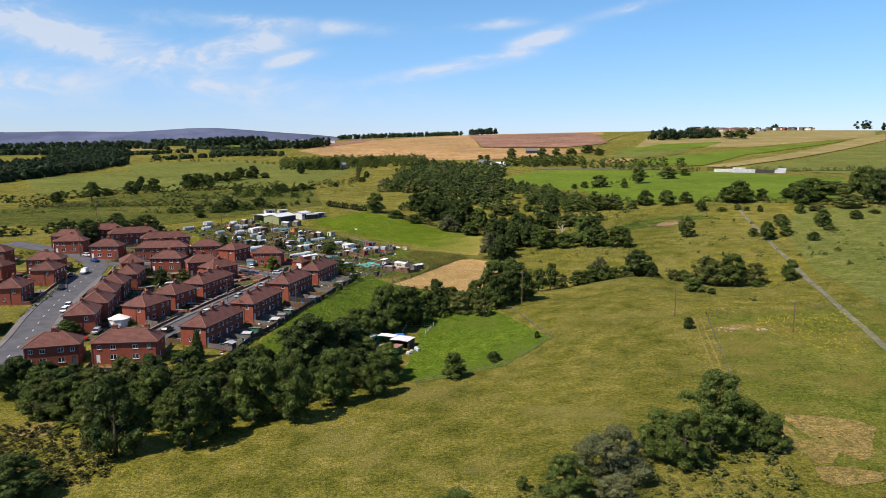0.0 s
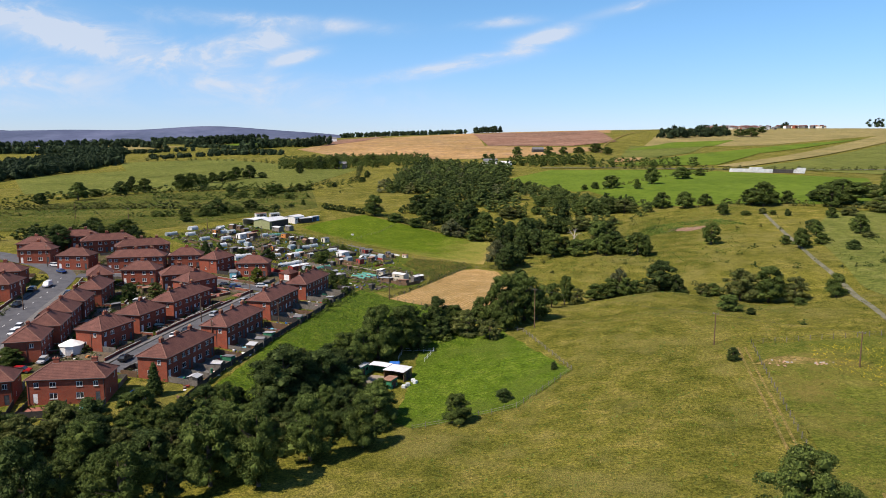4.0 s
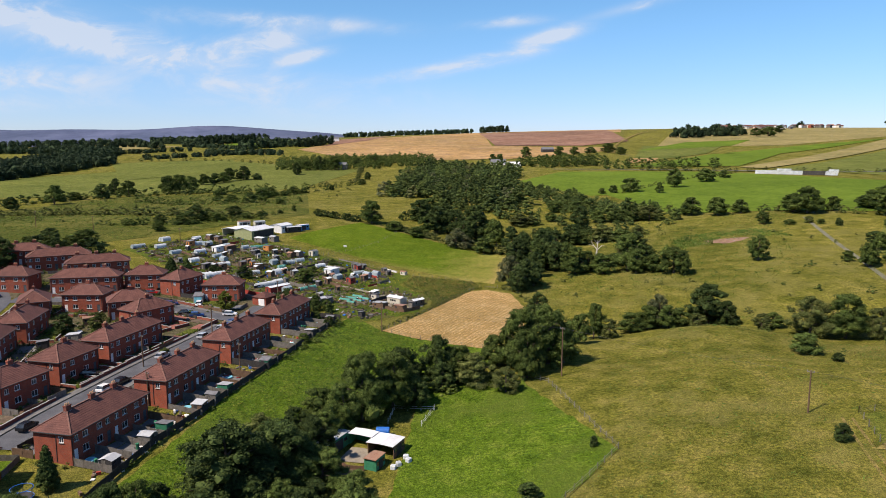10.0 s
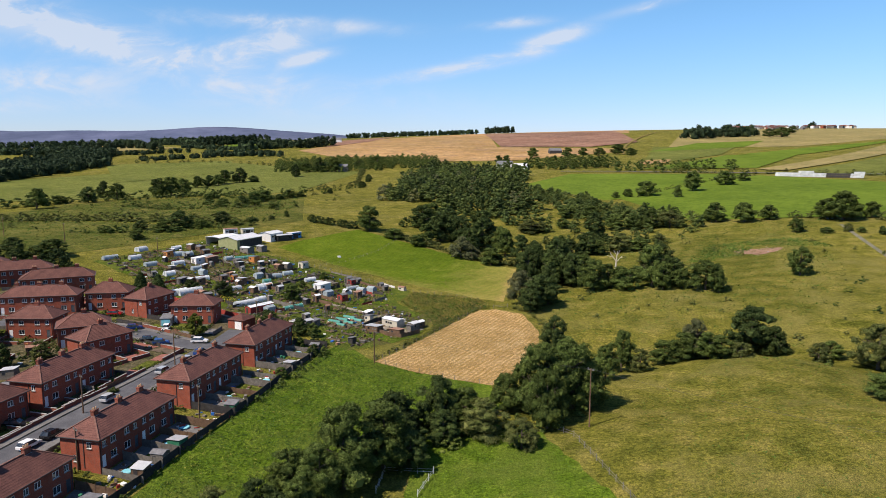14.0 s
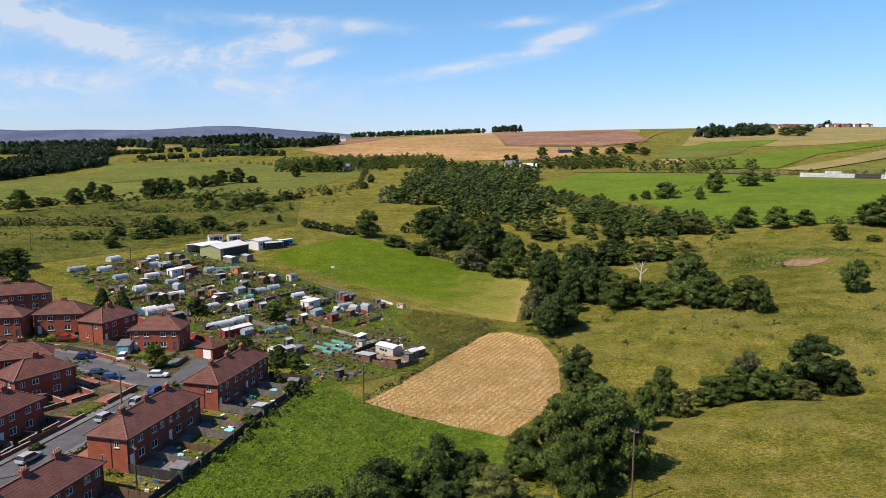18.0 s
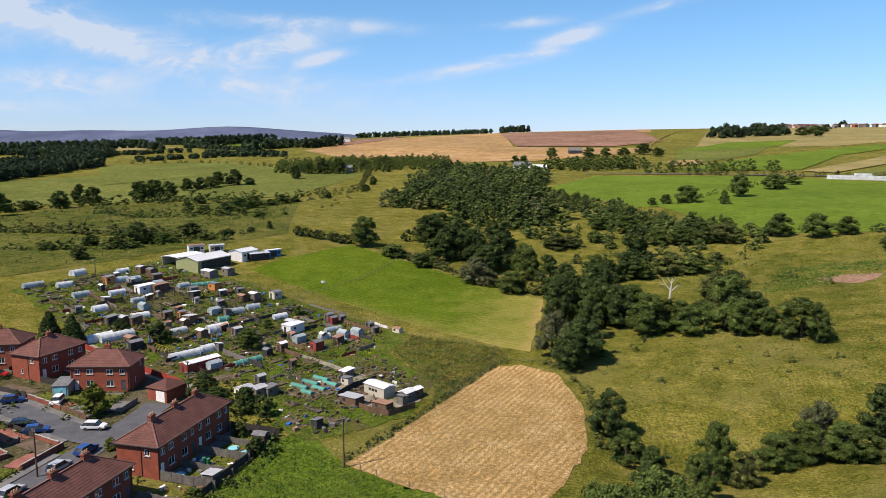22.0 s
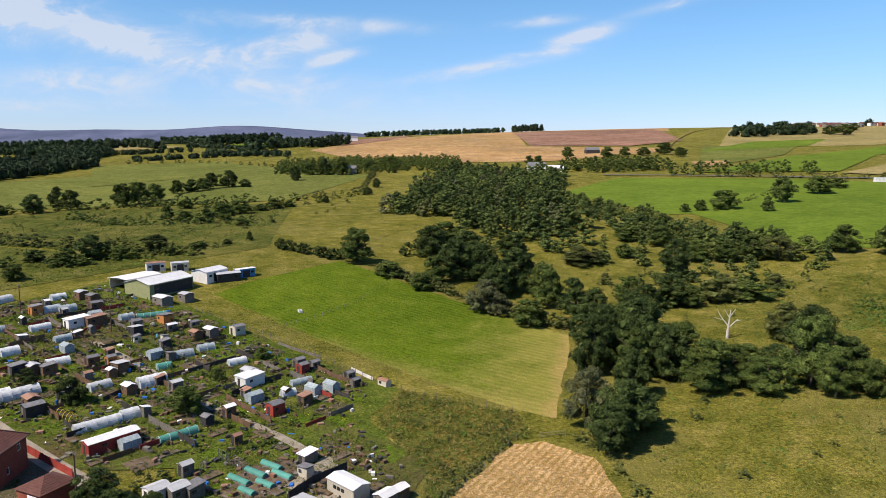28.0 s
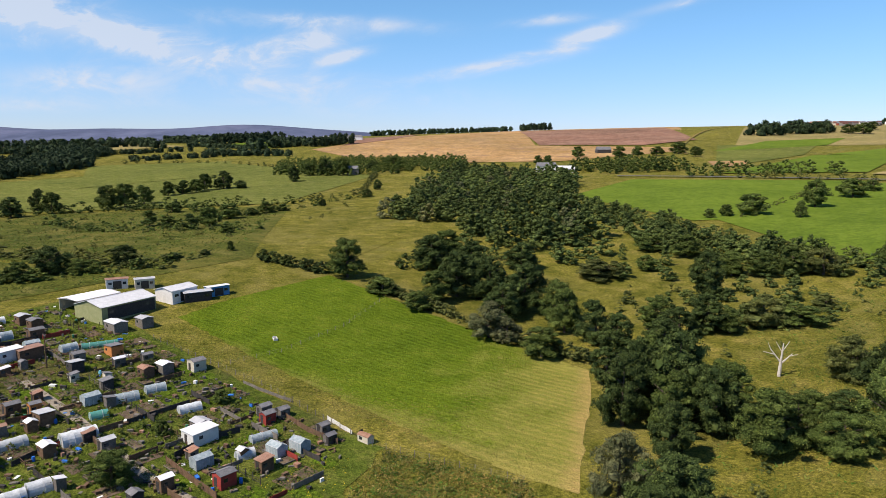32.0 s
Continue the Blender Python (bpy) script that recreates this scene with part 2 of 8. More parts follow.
M_EARTH = grass("trodden dry earth", (0.16, 0.13, 0.040), (0.25, 0.195, 0.068), (0.34, 0.26, 0.10), mid_scale=0.5, dry=(0.17, 0.17, 0.035), warm=1.0, blue=1.1)
M_YARD = grass("trodden garden ground", (0.045, 0.050, 0.020), (0.100, 0.098, 0.045), (0.180, 0.155, 0.095), mid_scale=0.55, dry=(0.16, 0.135, 0.10), warm=1.05, blue=1.1)
M_LUSHDRY = grass("rough pasture", (0.070, 0.108, 0.012), (0.112, 0.150, 0.019), (0.172, 0.190, 0.036), dry=(0.20, 0.165, 0.045))
M_REDSOIL = speckled("red-brown bared earth", (0.19, 0.105, 0.068), (0.29, 0.175, 0.115), 0.5, 0.95, 5, 0.05)

# ---- the lie of the land: a plane with broad and small swells ----
NEAR = [-1.04, -1.94, -5.04, -2.04, 1.68, -2.12, -0.09, -0.79, 1.18, -1.67, -3.98, 1.75, -1.25, 1.15,
    -0.53, -0.34, 0.52, -1.60, -0.43, -1.68, 1.44, 2.32, -1.27, -1.35, -1.77, -1.73, -0.03, -0.19,
    3.24, -0.46, -1.27, -1.50, -2.25, 0.94, -0.79, 1.69, 1.30, 2.21, -0.88, -4.50, 0.33, 1.57,
    -0.51, 1.07, 2.03, -0.80, -2.46, 0.09, 1.36]
MID = [-0.44, -1.69, 1.48, 0.68, 1.41, -1.47, -3.12, 1.52, -1.00, -4.16, 0.29, 0.43, -3.22, -6.51,
    0.32, -3.93, 1.02, -2.43, -2.68, -3.45]
FAR = [-7.74, -10.69, -9.55, -7.70, 2.38, -3.22, -1.90, 3.03, 0.08, 16.27, 30.08, 17.26, -5.62, -5.25,
    -2.09, -6.29]
KNOLLS = [(-20, 180, 30, -4.71), (-65, 235, 35, 1.95), (-75, 160, 30, 2.9), (-150, 318, 40, 1.88), (-10, 245, 30, -2.65)]
# the knoll and the hollow behind it
KNOLLS += [(47, 238, 28, 4.02), (32, 237, 12, -3.66), (50, 239, 15, -2.57), (66, 238, 14, -0.35), (56, 265, 13, -1.91), (28, 268, 13, -5.78), (45, 272, 13, -1.32), (62, 278, 13, -5.77), (76, 262, 13, -2.63), (92, 252, 13, -2.87), (74, 234, 13, -2.83), (88, 272, 13, -1.97), (60, 258, 13, 3.15), (106, 256, 13, -2.56), (36, 256, 13, 0.83)]
SWELLS = [(x, y, 65.0) for y in np.linspace(90, 480, 7) for x in np.linspace(-240, 180, 7)]
SWELLS += [(x, y, 230.0) for y in (-100, 200, 500, 800, 1100) for x in (-600, -250, 100, 450)]
SWELLS += [(x, y, 750.0) for y in (0, 1000, 2000, 3000) for x in (-1300, -400, 500, 1400)]
SWELLS += [k[:3] for k in KNOLLS]
SWELLS = np.array(SWELLS)
RISES = np.array(NEAR + MID + FAR + [k[3] for k in KNOLLS])


def heights(xs, ys):
    xs, ys = np.asarray(xs, float), np.asarray(ys, float)
    out = 26.757 + 7.055 * xs / 1000 + 13.763 * ys / 1000
    for (cx, cy, s), a in zip(SWELLS, RISES):
        out = out + a * np.exp(-((xs - cx) ** 2 + (ys - cy) ** 2) / (2 * s * s))
    # beyond the ridge the land settles to a plain; far off a moor rises
    far = 1 / (1 + np.exp(-(ys - 2900) / 150))
    moor = 118 * np.exp(-((ys - 4300) / 420) ** 2) * (1 / (1 + np.exp((xs + 700) / 260)))
    moor *= 1 + 0.10 * np.sin(xs / 330.0) + 0.05 * np.sin(xs / 140.0 + 1)
    return out * (1 - far) + 52 * far + moor


def ground(x, y):
    return float(heights(x, y))


def mesh_from(name, bm, mats, smooth=False):
    me = bpy.data.meshes.new(name)
    bm.to_mesh(me)
    bm.free()
    for mt in (mats if isinstance(mats, (list, tuple)) else [mats]):
        me.materials.append(mt)
    if smooth:
        me.polygons.foreach_set("use_smooth", [True] * len(me.polygons))
    return me


def part(name, bm, mt, parent, label=""):
    ob = new(name, mesh_from(name, bm, mt))
    ob.parent = parent
    if label:
        tagged(ob, label)
    return ob


def lone(name, bm, mt, label, category, group="", kind="", smooth=False):
    ob = new(name, mesh_from(name, bm, mt, smooth))
    return tagged(ob, label, category, group, kind)


def steps(lo, hi, step, out_lo, out_hi, grow):
    mid = list(np.arange(lo, hi + 0.1, step))
    a, d = [], step
    x = lo
    while x > out_lo:
        d *= grow
        x -= d
        a.append(x)
    b, d = [], step
    x = hi
    while x < out_hi:
        d *= grow
        x += d
        b.append(x)
    return np.array(a[::-1] + mid + b)


GX = steps(-260, 220, 5, -4200, 4200, 1.07)
GY = steps(-20, 520, 5, -900, 4850, 1.045)
gx, gy = np.meshgrid(GX, GY)
gz = heights(gx, gy)
nxs, nys = len(GX), len(GY)
gverts = np.stack([gx.ravel(), gy.ravel(), gz.ravel()], 1).tolist()
gfaces = [(j * nxs + i, j * nxs + i + 1, (j + 1) * nxs + i + 1, (j + 1) * nxs + i) for j in range(nys - 1) for i in range(nxs - 1)]
gme = bpy.data.meshes.new("ground")
gme.from_pydata(gverts, [], gfaces)
gme.polygons.foreach_set("use_smooth", [True] * len(gme.polygons))
gme.materials.append(M_MEADOW)
# land beyond the ridge takes the colour with haze in it
gme.materials.append(M_HAZY_MOOR)
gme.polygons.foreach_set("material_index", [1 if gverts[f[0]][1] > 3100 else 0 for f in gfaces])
tagged(new("ground", gme), "rolling olive-green meadow and rough grass land", "ground", kind="structure")


def field(name, pts, mt, label, cell=4.0, lift=0.07, kind="structure", category="field"):
    """A convex patch of land, draped over the ground."""
    xs, ys = [q[0] for q in pts], [q[1] for q in pts]
    nx, ny = max(2, int((max(xs) - min(xs)) / cell)), max(2, int((max(ys) - min(ys)) / cell))
    bm = bmesh.new()
    grid = [[bm.verts.new((min(xs) + (max(xs) - min(xs)) * i / nx, min(ys) + (max(ys) - min(ys)) * j / ny, 0)) for i in range(nx + 1)] for j in range(ny + 1)]
    for j in range(ny):
        for i in range(nx):
            bm.faces.new((grid[j][i], grid[j][i + 1], grid[j + 1][i + 1], grid[j + 1][i]))
    area = sum(pts[i - 1][0] * pts[i][1] - pts[i][0] * pts[i - 1][1] for i in range(len(pts)))
    for i in range(len(pts)):
        a, b = Vector((*pts[i - 1], 0)), Vector((*pts[i], 0))
        n = Vector((b.y - a.y, a.x - b.x, 0)) * (1 if area > 0 else -1)
        bmesh.ops.bisect_plane(bm, geom=bm.verts[:] + bm.edges[:] + bm.faces[:], plane_co=a, plane_no=n, clear_outer=True)
    if cell <= 4:
        rag = random.Random(int(xs[0] * 10) + len(pts))
        for v in bm.verts:
            if v.is_boundary:
                v.co.x += rag.uniform(-0.14, 0.14) * cell
                v.co.y += rag.uniform(-0.14, 0.14) * cell
    hs = heights([v.co.x for v in bm.verts], [v.co.y for v in bm.verts])
    for v, h in zip(bm.verts, hs):
        v.co.z = h + lift
    return lone(name, bm, mt, label, category, kind=kind, smooth=True)


def smooth_line(pts, step=3.0):
    out = []
    n = len(pts)
    for i in range(n - 1):
        p0, p1, p2, p3 = (Vector(pts[max(0, min(n - 1, k))]) for k in (i - 1, i, i + 1, i + 2))
        m = max(1, int((p2 - p1).length / step))
        for k in range(m):
            t = k / m
            out.append(0.5 * (2 * p1 + (p2 - p0) * t + (2 * p0 - 5 * p1 + 4 * p2 - p3) * t * t + (3 * p1 - p0 - 3 * p2 + p3) * t ** 3))
    return out + [Vector(pts[-1])]


def strip(name, pts, width, mt, label, lift=0.1, offset=0.0, kind="structure", category="road", thick=0.0):
    line = smooth_line(pts)
    bm = bmesh.new()
    rows = []
    for i, q in enumerate(line):
        d = (line[min(i + 1, len(line) - 1)] - line[max(i - 1, 0)]).normalized()
        n = Vector((d.y, -d.x))
        row = []
        for s in (-0.5, 0, 0.5):
            c = q + n * (offset + s * width)
            row.append(bm.verts.new((c.x, c.y, ground(c.x, c.y) + lift)))
        rows.append(row)
    for a, b in zip(rows, rows[1:]):
        for k in (0, 1):
            bm.faces.new((a[k], a[k + 1], b[k + 1], b[k]))
    if thick:
        for ex in bmesh.ops.extrude_face_region(bm, geom=bm.faces[:])["geom"]:
            if isinstance(ex, bmesh.types.BMVert):
                ex.co.z -= thick
    bmesh.ops.recalc_face_normals(bm, faces=bm.faces[:])
    return lone(name, bm, mt, label, category, kind=kind)


def tube(bm, pts, r, n=4):
    """One unbroken thin tube along a line of points."""
    pts = [Vector(p) for p in pts]
    rings = []
    for i, p in enumerate(pts):
        d = (pts[min(i + 1, len(pts) - 1)] - pts[max(i - 1, 0)]).normalized()
        side = Vector((d.y, -d.x, 0)).normalized()
        up = side.cross(d)
        rings.append([bm.verts.new(p + (side * math.cos(6.2832 * k / n) + up * math.sin(6.2832 * k / n)) * r) for k in range(n)])
    for a, b in zip(rings, rings[1:]):
        for k in range(n):
            bm.faces.new((a[k], a[(k + 1) % n], b[(k + 1) % n], b[k]))
    bm.faces.new(rings[0][::-1])
    bm.faces.new(rings[-1])


# ---- fields ----
field("stubble_field", [(-31.6, 261.3), (-7.9, 310.6), (-2.9, 312.2), (5.5, 306.3), (9.0, 290.2), (8.7, 272.8), (2.7, 257.1), (-3.5, 248.2)], M_STUBBLE, "freshly cut straw-coloured stubble field with mowing rows", 3)
field("hay_field", [(-101.5, 380), (-89, 402), (-76, 441), (-46, 420), (-19.2, 397), (5.7, 376.7), (5.1, 361), (-0.4, 321), (-6.9, 325.6)], M_HAY, "bright green mown hay field", 3)
field("paddock", [(-18.1, 162.8), (-17, 213.4), (-9.9, 230.8), (5.3, 221.6), (19.9, 184.2), (6.6, 166), (-13.8, 159.1)], M_LUSH, "lush green paddock beside the sheds", 3)
field("grass_bank", [(-62, 150), (-57, 203), (-46, 262), (-42.9, 273.7), (-32, 261.7), (-29, 205), (-40, 150)], M_LUSH, "long green grass between gardens and wood", 3)
field("grass_bank", [(-32.3, 261.5), (-3.8, 248), (-1, 236), (-20, 212), (-29.3, 203)], M_LUSH, "long green grass beside the stubble field", 3)
field("rough_pasture", [(-320, 480), (-120, 418), (-100, 450), (-150, 640), (-290, 600)], M_ROUGH, "rough yellow-green grazing land with rushes", 8, 0.12)
field("rough_pasture", [(-330, 330), (-170, 345), (-125, 415), (-320, 478)], M_ROUGH, "rough yellow-green grazing land with rushes", 6, 0.12)
field("upper_pasture", [(-98, 452), (-72, 442), (-48, 560), (-130, 640), (-146, 630)], M_MEADOW, "grazed green pasture behind the barn", 6, 0.12)
field("pasture", [(-377, 590), (-491, 747), (-328, 990), (-142, 846), (-160, 649), (-296, 612)], M_PASTURE, "light green grazed pasture", 12, 0.3)
field("crop_field", [(17.7, 652), (66.6, 749), (213.6, 713), (89.6, 554), (66.6, 553)], M_CROP, "even bright green crop field", 10, 0.25)
field("crop_field", [(76, 559), (214, 700), (300, 600), (215, 412), (98.5, 465)], M_CROP, "even bright green crop field", 10, 0.25)
field("pasture", [(120, 256), (145, 347), (178, 400), (240, 390), (180, 200), (110, 185)], M_PASTURE, "green grazed pasture beside the track", 6, 0.12)
field("rough_field", [(48.5, 122), (62.3, 190), (111, 197), (108, 130), (70, 92), (50, 100)], M_LUSHDRY, "bright rough grass with ragwort beyond the fence", 4, 0.06)
field("crop_field", [(137, 783), (276, 976), (364, 984), (241, 780)], M_CROP, "even bright green crop field", 20, 0.6)
field("crop_field", [(291, 985), (430, 1100), (607, 1206), (360, 973)], M_CROP, "even bright green crop field", 20, 0.6)
field("crop_field", [(196, 1050), (304, 1208), (415, 1238), (345, 1120)], M_CROP, "even bright green crop field", 20, 0.6)
field("pasture", [(147, 838), (226, 1144), (334, 1122), (272, 988)], M_PASTURE, "pale green hill pasture", 20, 0.5)
field("pasture", [(240, 1120), (420, 1700), (900, 1680), (700, 1300), (420, 1120)], M_PALE, "pale yellow-green hill pasture", 30, 0.3)
field("pasture", [(236, 763), (769, 1396), (655, 1187), (252, 743)], M_PALE, "pale yellow-green strip of hill pasture", 20, 0.8)
field("pasture", [(260, 735), (660, 1180), (1100, 1150), (700, 640), (330, 640)], M_PASTURE, "pale green hill pasture", 25, 0.4)
field("straw_patch", [(158, 907), (195, 911), (178, 861), (147, 838)], M_TAN, "straw-coloured cut patch", 15, 0.9)
field("hill_field", [(-306, 1191), (-248, 1511), (-24, 1801), (3, 1196), (-122, 1046), (-217, 1058)], M_TAN, "straw-coloured dry grass hillside", 25, 0.5)
field("hill_field", [(-122, 1046), (3, 1196), (186, 1114), (160, 1057), (25, 947), (-66, 959)], M_TAN, "straw-coloured dry grass hillside", 25, 0.5)
field("hill_field", [(-25, 1800), (3, 1196), (200, 1180), (330, 1900), (100, 1990), (-250, 1990)], M_TAN, "straw-coloured dry grass hillside", 25, 0.4)
field("heather_field", [(-25, 1667), (262, 1700), (225, 1250), (140, 1165), (8, 1200)], M_PURPLE, "dull purple-brown hillside field", 25, 0.9)
field("heather_field", [(-279, 1263), (-303, 1483), (-220, 1667), (-232, 1414)], M_PURPLE, "dull purple-brown hillside field", 25, 0.9)
field("pasture", [(-510, 1304), (-477, 1503), (-349, 1338), (-392, 1202)], M_CROP, "green valley pasture", 25, 0.6)
field("pasture", [(-650, 938), (-647, 1022), (-601, 962), (-620, 894)], M_CROP, "green valley pasture", 20, 0.6)
field("pasture", [(-484, 952), (-349, 1017), (-289, 884), (-364, 752)], M_PASTURE, "pale green valley pasture", 20, 0.6)
field("pasture", [(-870, 1397), (-807, 1543), (-545, 1310), (-626, 1196)], M_PALE, "pale green valley pasture", 25, 0.6)
for pts in ([(-106, 176), (-90, 176), (-80, 262), (-97, 275), (-124, 264), (-128, 242), (-116, 205)], [(-100, 284), (-78, 278), (-76, 290), (-100, 304), (-125, 308), (-112, 292)], [(-160, 270), (-130, 275), (-122, 296), (-150, 322), (-185, 318)]):
    field("estate_ground", pts, M_YARD, "worn garden ground between the houses", 4, 0.06, category="garden")
field("estate_ground", [(-128, 300), (-128, 264), (-100, 250), (-84, 250), (-71, 262), (-62, 280), (-72, 291), (-100, 306)], M_YARD, "worn garden ground round the bend", 4, 0.045, category="garden")
field("estate_ground", [(-80, 178), (-77.5, 178), (-66, 262), (-72, 262)], M_YARD, "worn garden ground in front of the row", 3, 0.05, category="garden")
field("allotment_ground", [(-150, 345), (-128, 392), (-96, 376), (-31, 333), (-34, 318), (-60, 295), (-74, 291), (-98, 305)], M_PLOT, "patchy turf and paths of the allotments", 4, 0.09)
field("allotment_ground", [(-60, 295.2), (-34, 318), (-21, 300), (-24, 282), (-40, 268), (-46, 272)], M_PLOT, "patchy turf and paths of the allotments", 3, 0.09)
field("netted_plot", [(-50.5, 288), (-45, 301.5), (-39, 299), (-43.5, 286.5)], M_SOIL, "dark worked soil under the netted beds", 2, 0.14, category="soil")
field("weed_plot", [(-33.5, 317), (-30, 332), (-8, 324), (-4, 315), (-9.5, 309.5), (-20.5, 288), (-21, 300)], M_WEED, "overgrown weedy plot with tall brown stalks", 3, 0.10)

for cx, cy, rx, ry in ((52, 96, 5, 3), (57, 106, 4, 5), (49, 112, 3, 4), (66, 178, 8, 3), (101, 381, 10, 6), (-84.5, 125.6, 4.2, 3.2), (62, 84, 7, 4), (57.5, 112, 6.5, 8.5), (51.5, 105, 3, 5)):
    ring = [(cx + rx * math.cos(k * 0.698) * (1 + 0.25 * math.sin(k * 2.1 + cx)), cy + ry * math.sin(k * 0.698) * (1 + 0.25 * math.sin(k * 2.1 + cx))) for k in range(9)]
    field("worn_patch", ring, M_REDSOIL if cy > 300 else M_EARTH, "dry worn patch of earth in the grass", 1.2, 0.1, category="soil")

# ---- roads ----
strip("road", [(-112, 150), (-118.9, 175), (-129.2, 201.7), (-136.6, 225), (-143.3, 250), (-150, 268), (-162, 280), (-178, 288), (-205, 298)], 8.5, M_ASPHALT, "grey asphalt main road with a dashed centre line", 0.12)
strip("road", [(-85.5, 178), (-84.5, 192), (-82.5, 205), (-80, 219.5), (-76.5, 236), (-73.8, 254.6), (-72.4, 266), (-72.0, 279)], 5.2, M_ASPHALT, "grey asphalt street between brick houses", 0.13)
strip("road", [(-70.5, 261.5), (-77, 262.8), (-83, 265.2), (-90, 268.5), (-99.5, 273), (-108, 275.5), (-122, 274.8), (-135, 272), (-146, 270)], 5.6, M_ASPHALT, "grey asphalt side street", 0.15)
for off, rd in ((5.2, [(-112, 150), (-118.9, 175), (-129.2, 201.7), (-136.6, 225), (-143.3, 250)]), (-5.2, [(-112, 150), (-118.9, 175), (-129.2, 201.7), (-136.6, 225), (-143.3, 250)]), (3.7, [(-85.5, 178), (-84.5, 192), (-82.5, 205), (-80, 219.5), (-76.5, 236), (-73.5, 254.6)]), (-3.7, [(-85.5, 178), (-84.5, 192), (-82.5, 205), (-80, 219.5), (-76.5, 236), (-73.5, 254.6)])):
    strip("pavement", rd, 1.7, M_PAVE, "pale concrete pavement with a kerb", 0.24, off, category="pavement", thick=0.2)
for off in (3.5, -3.5):
    strip("pavement", [(-77.5, 263), (-83, 265.2), (-90, 268.5), (-99.5, 273), (-108, 275.5), (-122, 274.8), (-135, 272)], 1.5, M_PAVE, "grey concrete pavement with a kerb", 0.24, off, category="pavement", thick=0.2)
for off in (-1.3, -2.9):
    strip("wheel_rut", [(44, 105), (50, 135), (54.1, 153.6), (61.0, 188)], 0.5, M_EARTH, "worn wheel rut beside the fence", 0.1, off, category="track")
strip("track", [(82, 120), (91, 158), (94.5, 172.2), (101, 202), (108, 230), (116, 256), (121, 288), (129.5, 326), (137, 362), (150, 420)], 1.7, M_TRACK, "worn grassy farm track", 0.1, category="track")
field("front_garden", [(-91.5, 273.5), (-83.5, 270.2), (-79.2, 270.0), (-80.5, 281.8), (-90.5, 281.4)], M_LAWN, "small mown lawn in front of a brick house", 2, 0.12, category="garden")
strip("farm_road", [(60, 775), (150, 745), (230, 715), (330, 690), (500, 690)], 5, M_ASPHALT, "grey country road along the crop field", 0.9)
strip("farm_road", [(160, 1010), (200, 1200), (300, 1500), (420, 1750)], 3.5, M_EARTH, "pale farm track up the hillside", 1.2)
strip("allotment_lane", [(-112, 312), (-98.2, 304.2), (-85.5, 296.7), (-70, 288)], 3.2, M_PATH, "grey gravel lane along a red fence", 0.16)
strip("allotment_path", [(-104, 345), (-87, 334.5), (-72.3, 324), (-63.7, 318), (-50, 310), (-40, 303)], 1.8, M_PATH, "worn earth path between plots", 0.16)


# ---- building materials ----
def brick_material(name, a, b, mortar):
    m = material(name, 0.9)
    nt = m.node_tree
    tc, mp, bk = nt.nodes.new("ShaderNodeTexCoord"), nt.nodes.new("ShaderNodeMapping"), nt.nodes.new("ShaderNodeTexBrick")
    sep, add, com = nt.nodes.new("ShaderNodeSeparateXYZ"), nt.nodes.new("ShaderNodeMath"), nt.nodes.new("ShaderNodeCombineXYZ")
    nt.links.new(tc.outputs["Object"], sep.inputs[0])
    nt.links.new(sep.outputs[0], add.inputs[0])
    nt.links.new(sep.outputs[1], add.inputs[1])
    nt.links.new(add.outputs[0], com.inputs[0])
    nt.links.new(sep.outputs[2], com.inputs[1])
    nt.links.new(com.outputs[0], mp.inputs[0])
    nt.links.new(mp.outputs[0], bk.inputs["Vector"])
    bk.inputs["Scale"].default_value = 1.0
    bk.inputs["Brick Width"].default_value, bk.inputs["Row Height"].default_value = 0.225, 0.075
    bk.inputs["Mortar Size"].default_value = 0.008
    bk.inputs["Color1"].default_value, bk.inputs["Color2"].default_value, bk.inputs["Mortar"].default_value = (*a, 1), (*b, 1), (*mortar, 1)
    stain = ramp(m, nnoise(m, 0.7, 5, 0.65), [(0.3, (0.78, 0.78, 0.8)), (0.7, (1.15, 1.12, 1.1))])
    put(m, "Base Color", varied(m, blend(m, 1.0, bk.outputs["Color"], stain, "MULTIPLY"), 0.14))
    return m


M_BRICK = brick_material("red brick", (0.31, 0.070, 0.034), (0.23, 0.050, 0.026), (0.20, 0.10, 0.075))
M_BRICK_DARK = brick_material("dark red brick", (0.26, 0.066, 0.038), (0.19, 0.049, 0.030), (0.19, 0.12, 0.095))


def tile_material(name, a, b):
    m = material(name, 0.85)
    nt = m.node_tree
    island = ramp(m, nnoise(m, 3.0, 2, 0.6, stretch=(1, 1, 3)), [(0.3, (0.84, 0.84, 0.84)), (0.7, (1.16, 1.14, 1.12))])
    col = ramp(m, nnoise(m, 0.5, 6, 0.65), [(0.33, a), (0.68, b)])
    grain = ramp(m, nnoise(m, 5.5, 3, 0.6), [(0.3, (0.75, 0.75, 0.75)), (0.7, (1.2, 1.2, 1.2))])
    col = blend(m, 1.0, blend(m, 1.0, col, island, "MULTIPLY"), grain, "MULTIPLY")
    put(m, "Base Color", varied(m, col, 0.12))
    return m


M_TILE = tile_material("brown clay roof tile", (0.100, 0.043, 0.035), (0.150, 0.065, 0.051))
M_RIDGE = speckled("ridge tile", (0.15, 0.075, 0.055), (0.24, 0.12, 0.09), 2, 0.85)
M_WHITE = speckled("white frame paint", (0.72, 0.72, 0.71), (0.82, 0.82, 0.81), 1.2, 0.5)
M_GUTTER = speckled("dark gutter", (0.045, 0.042, 0.042), (0.075, 0.07, 0.07), 2, 0.6)
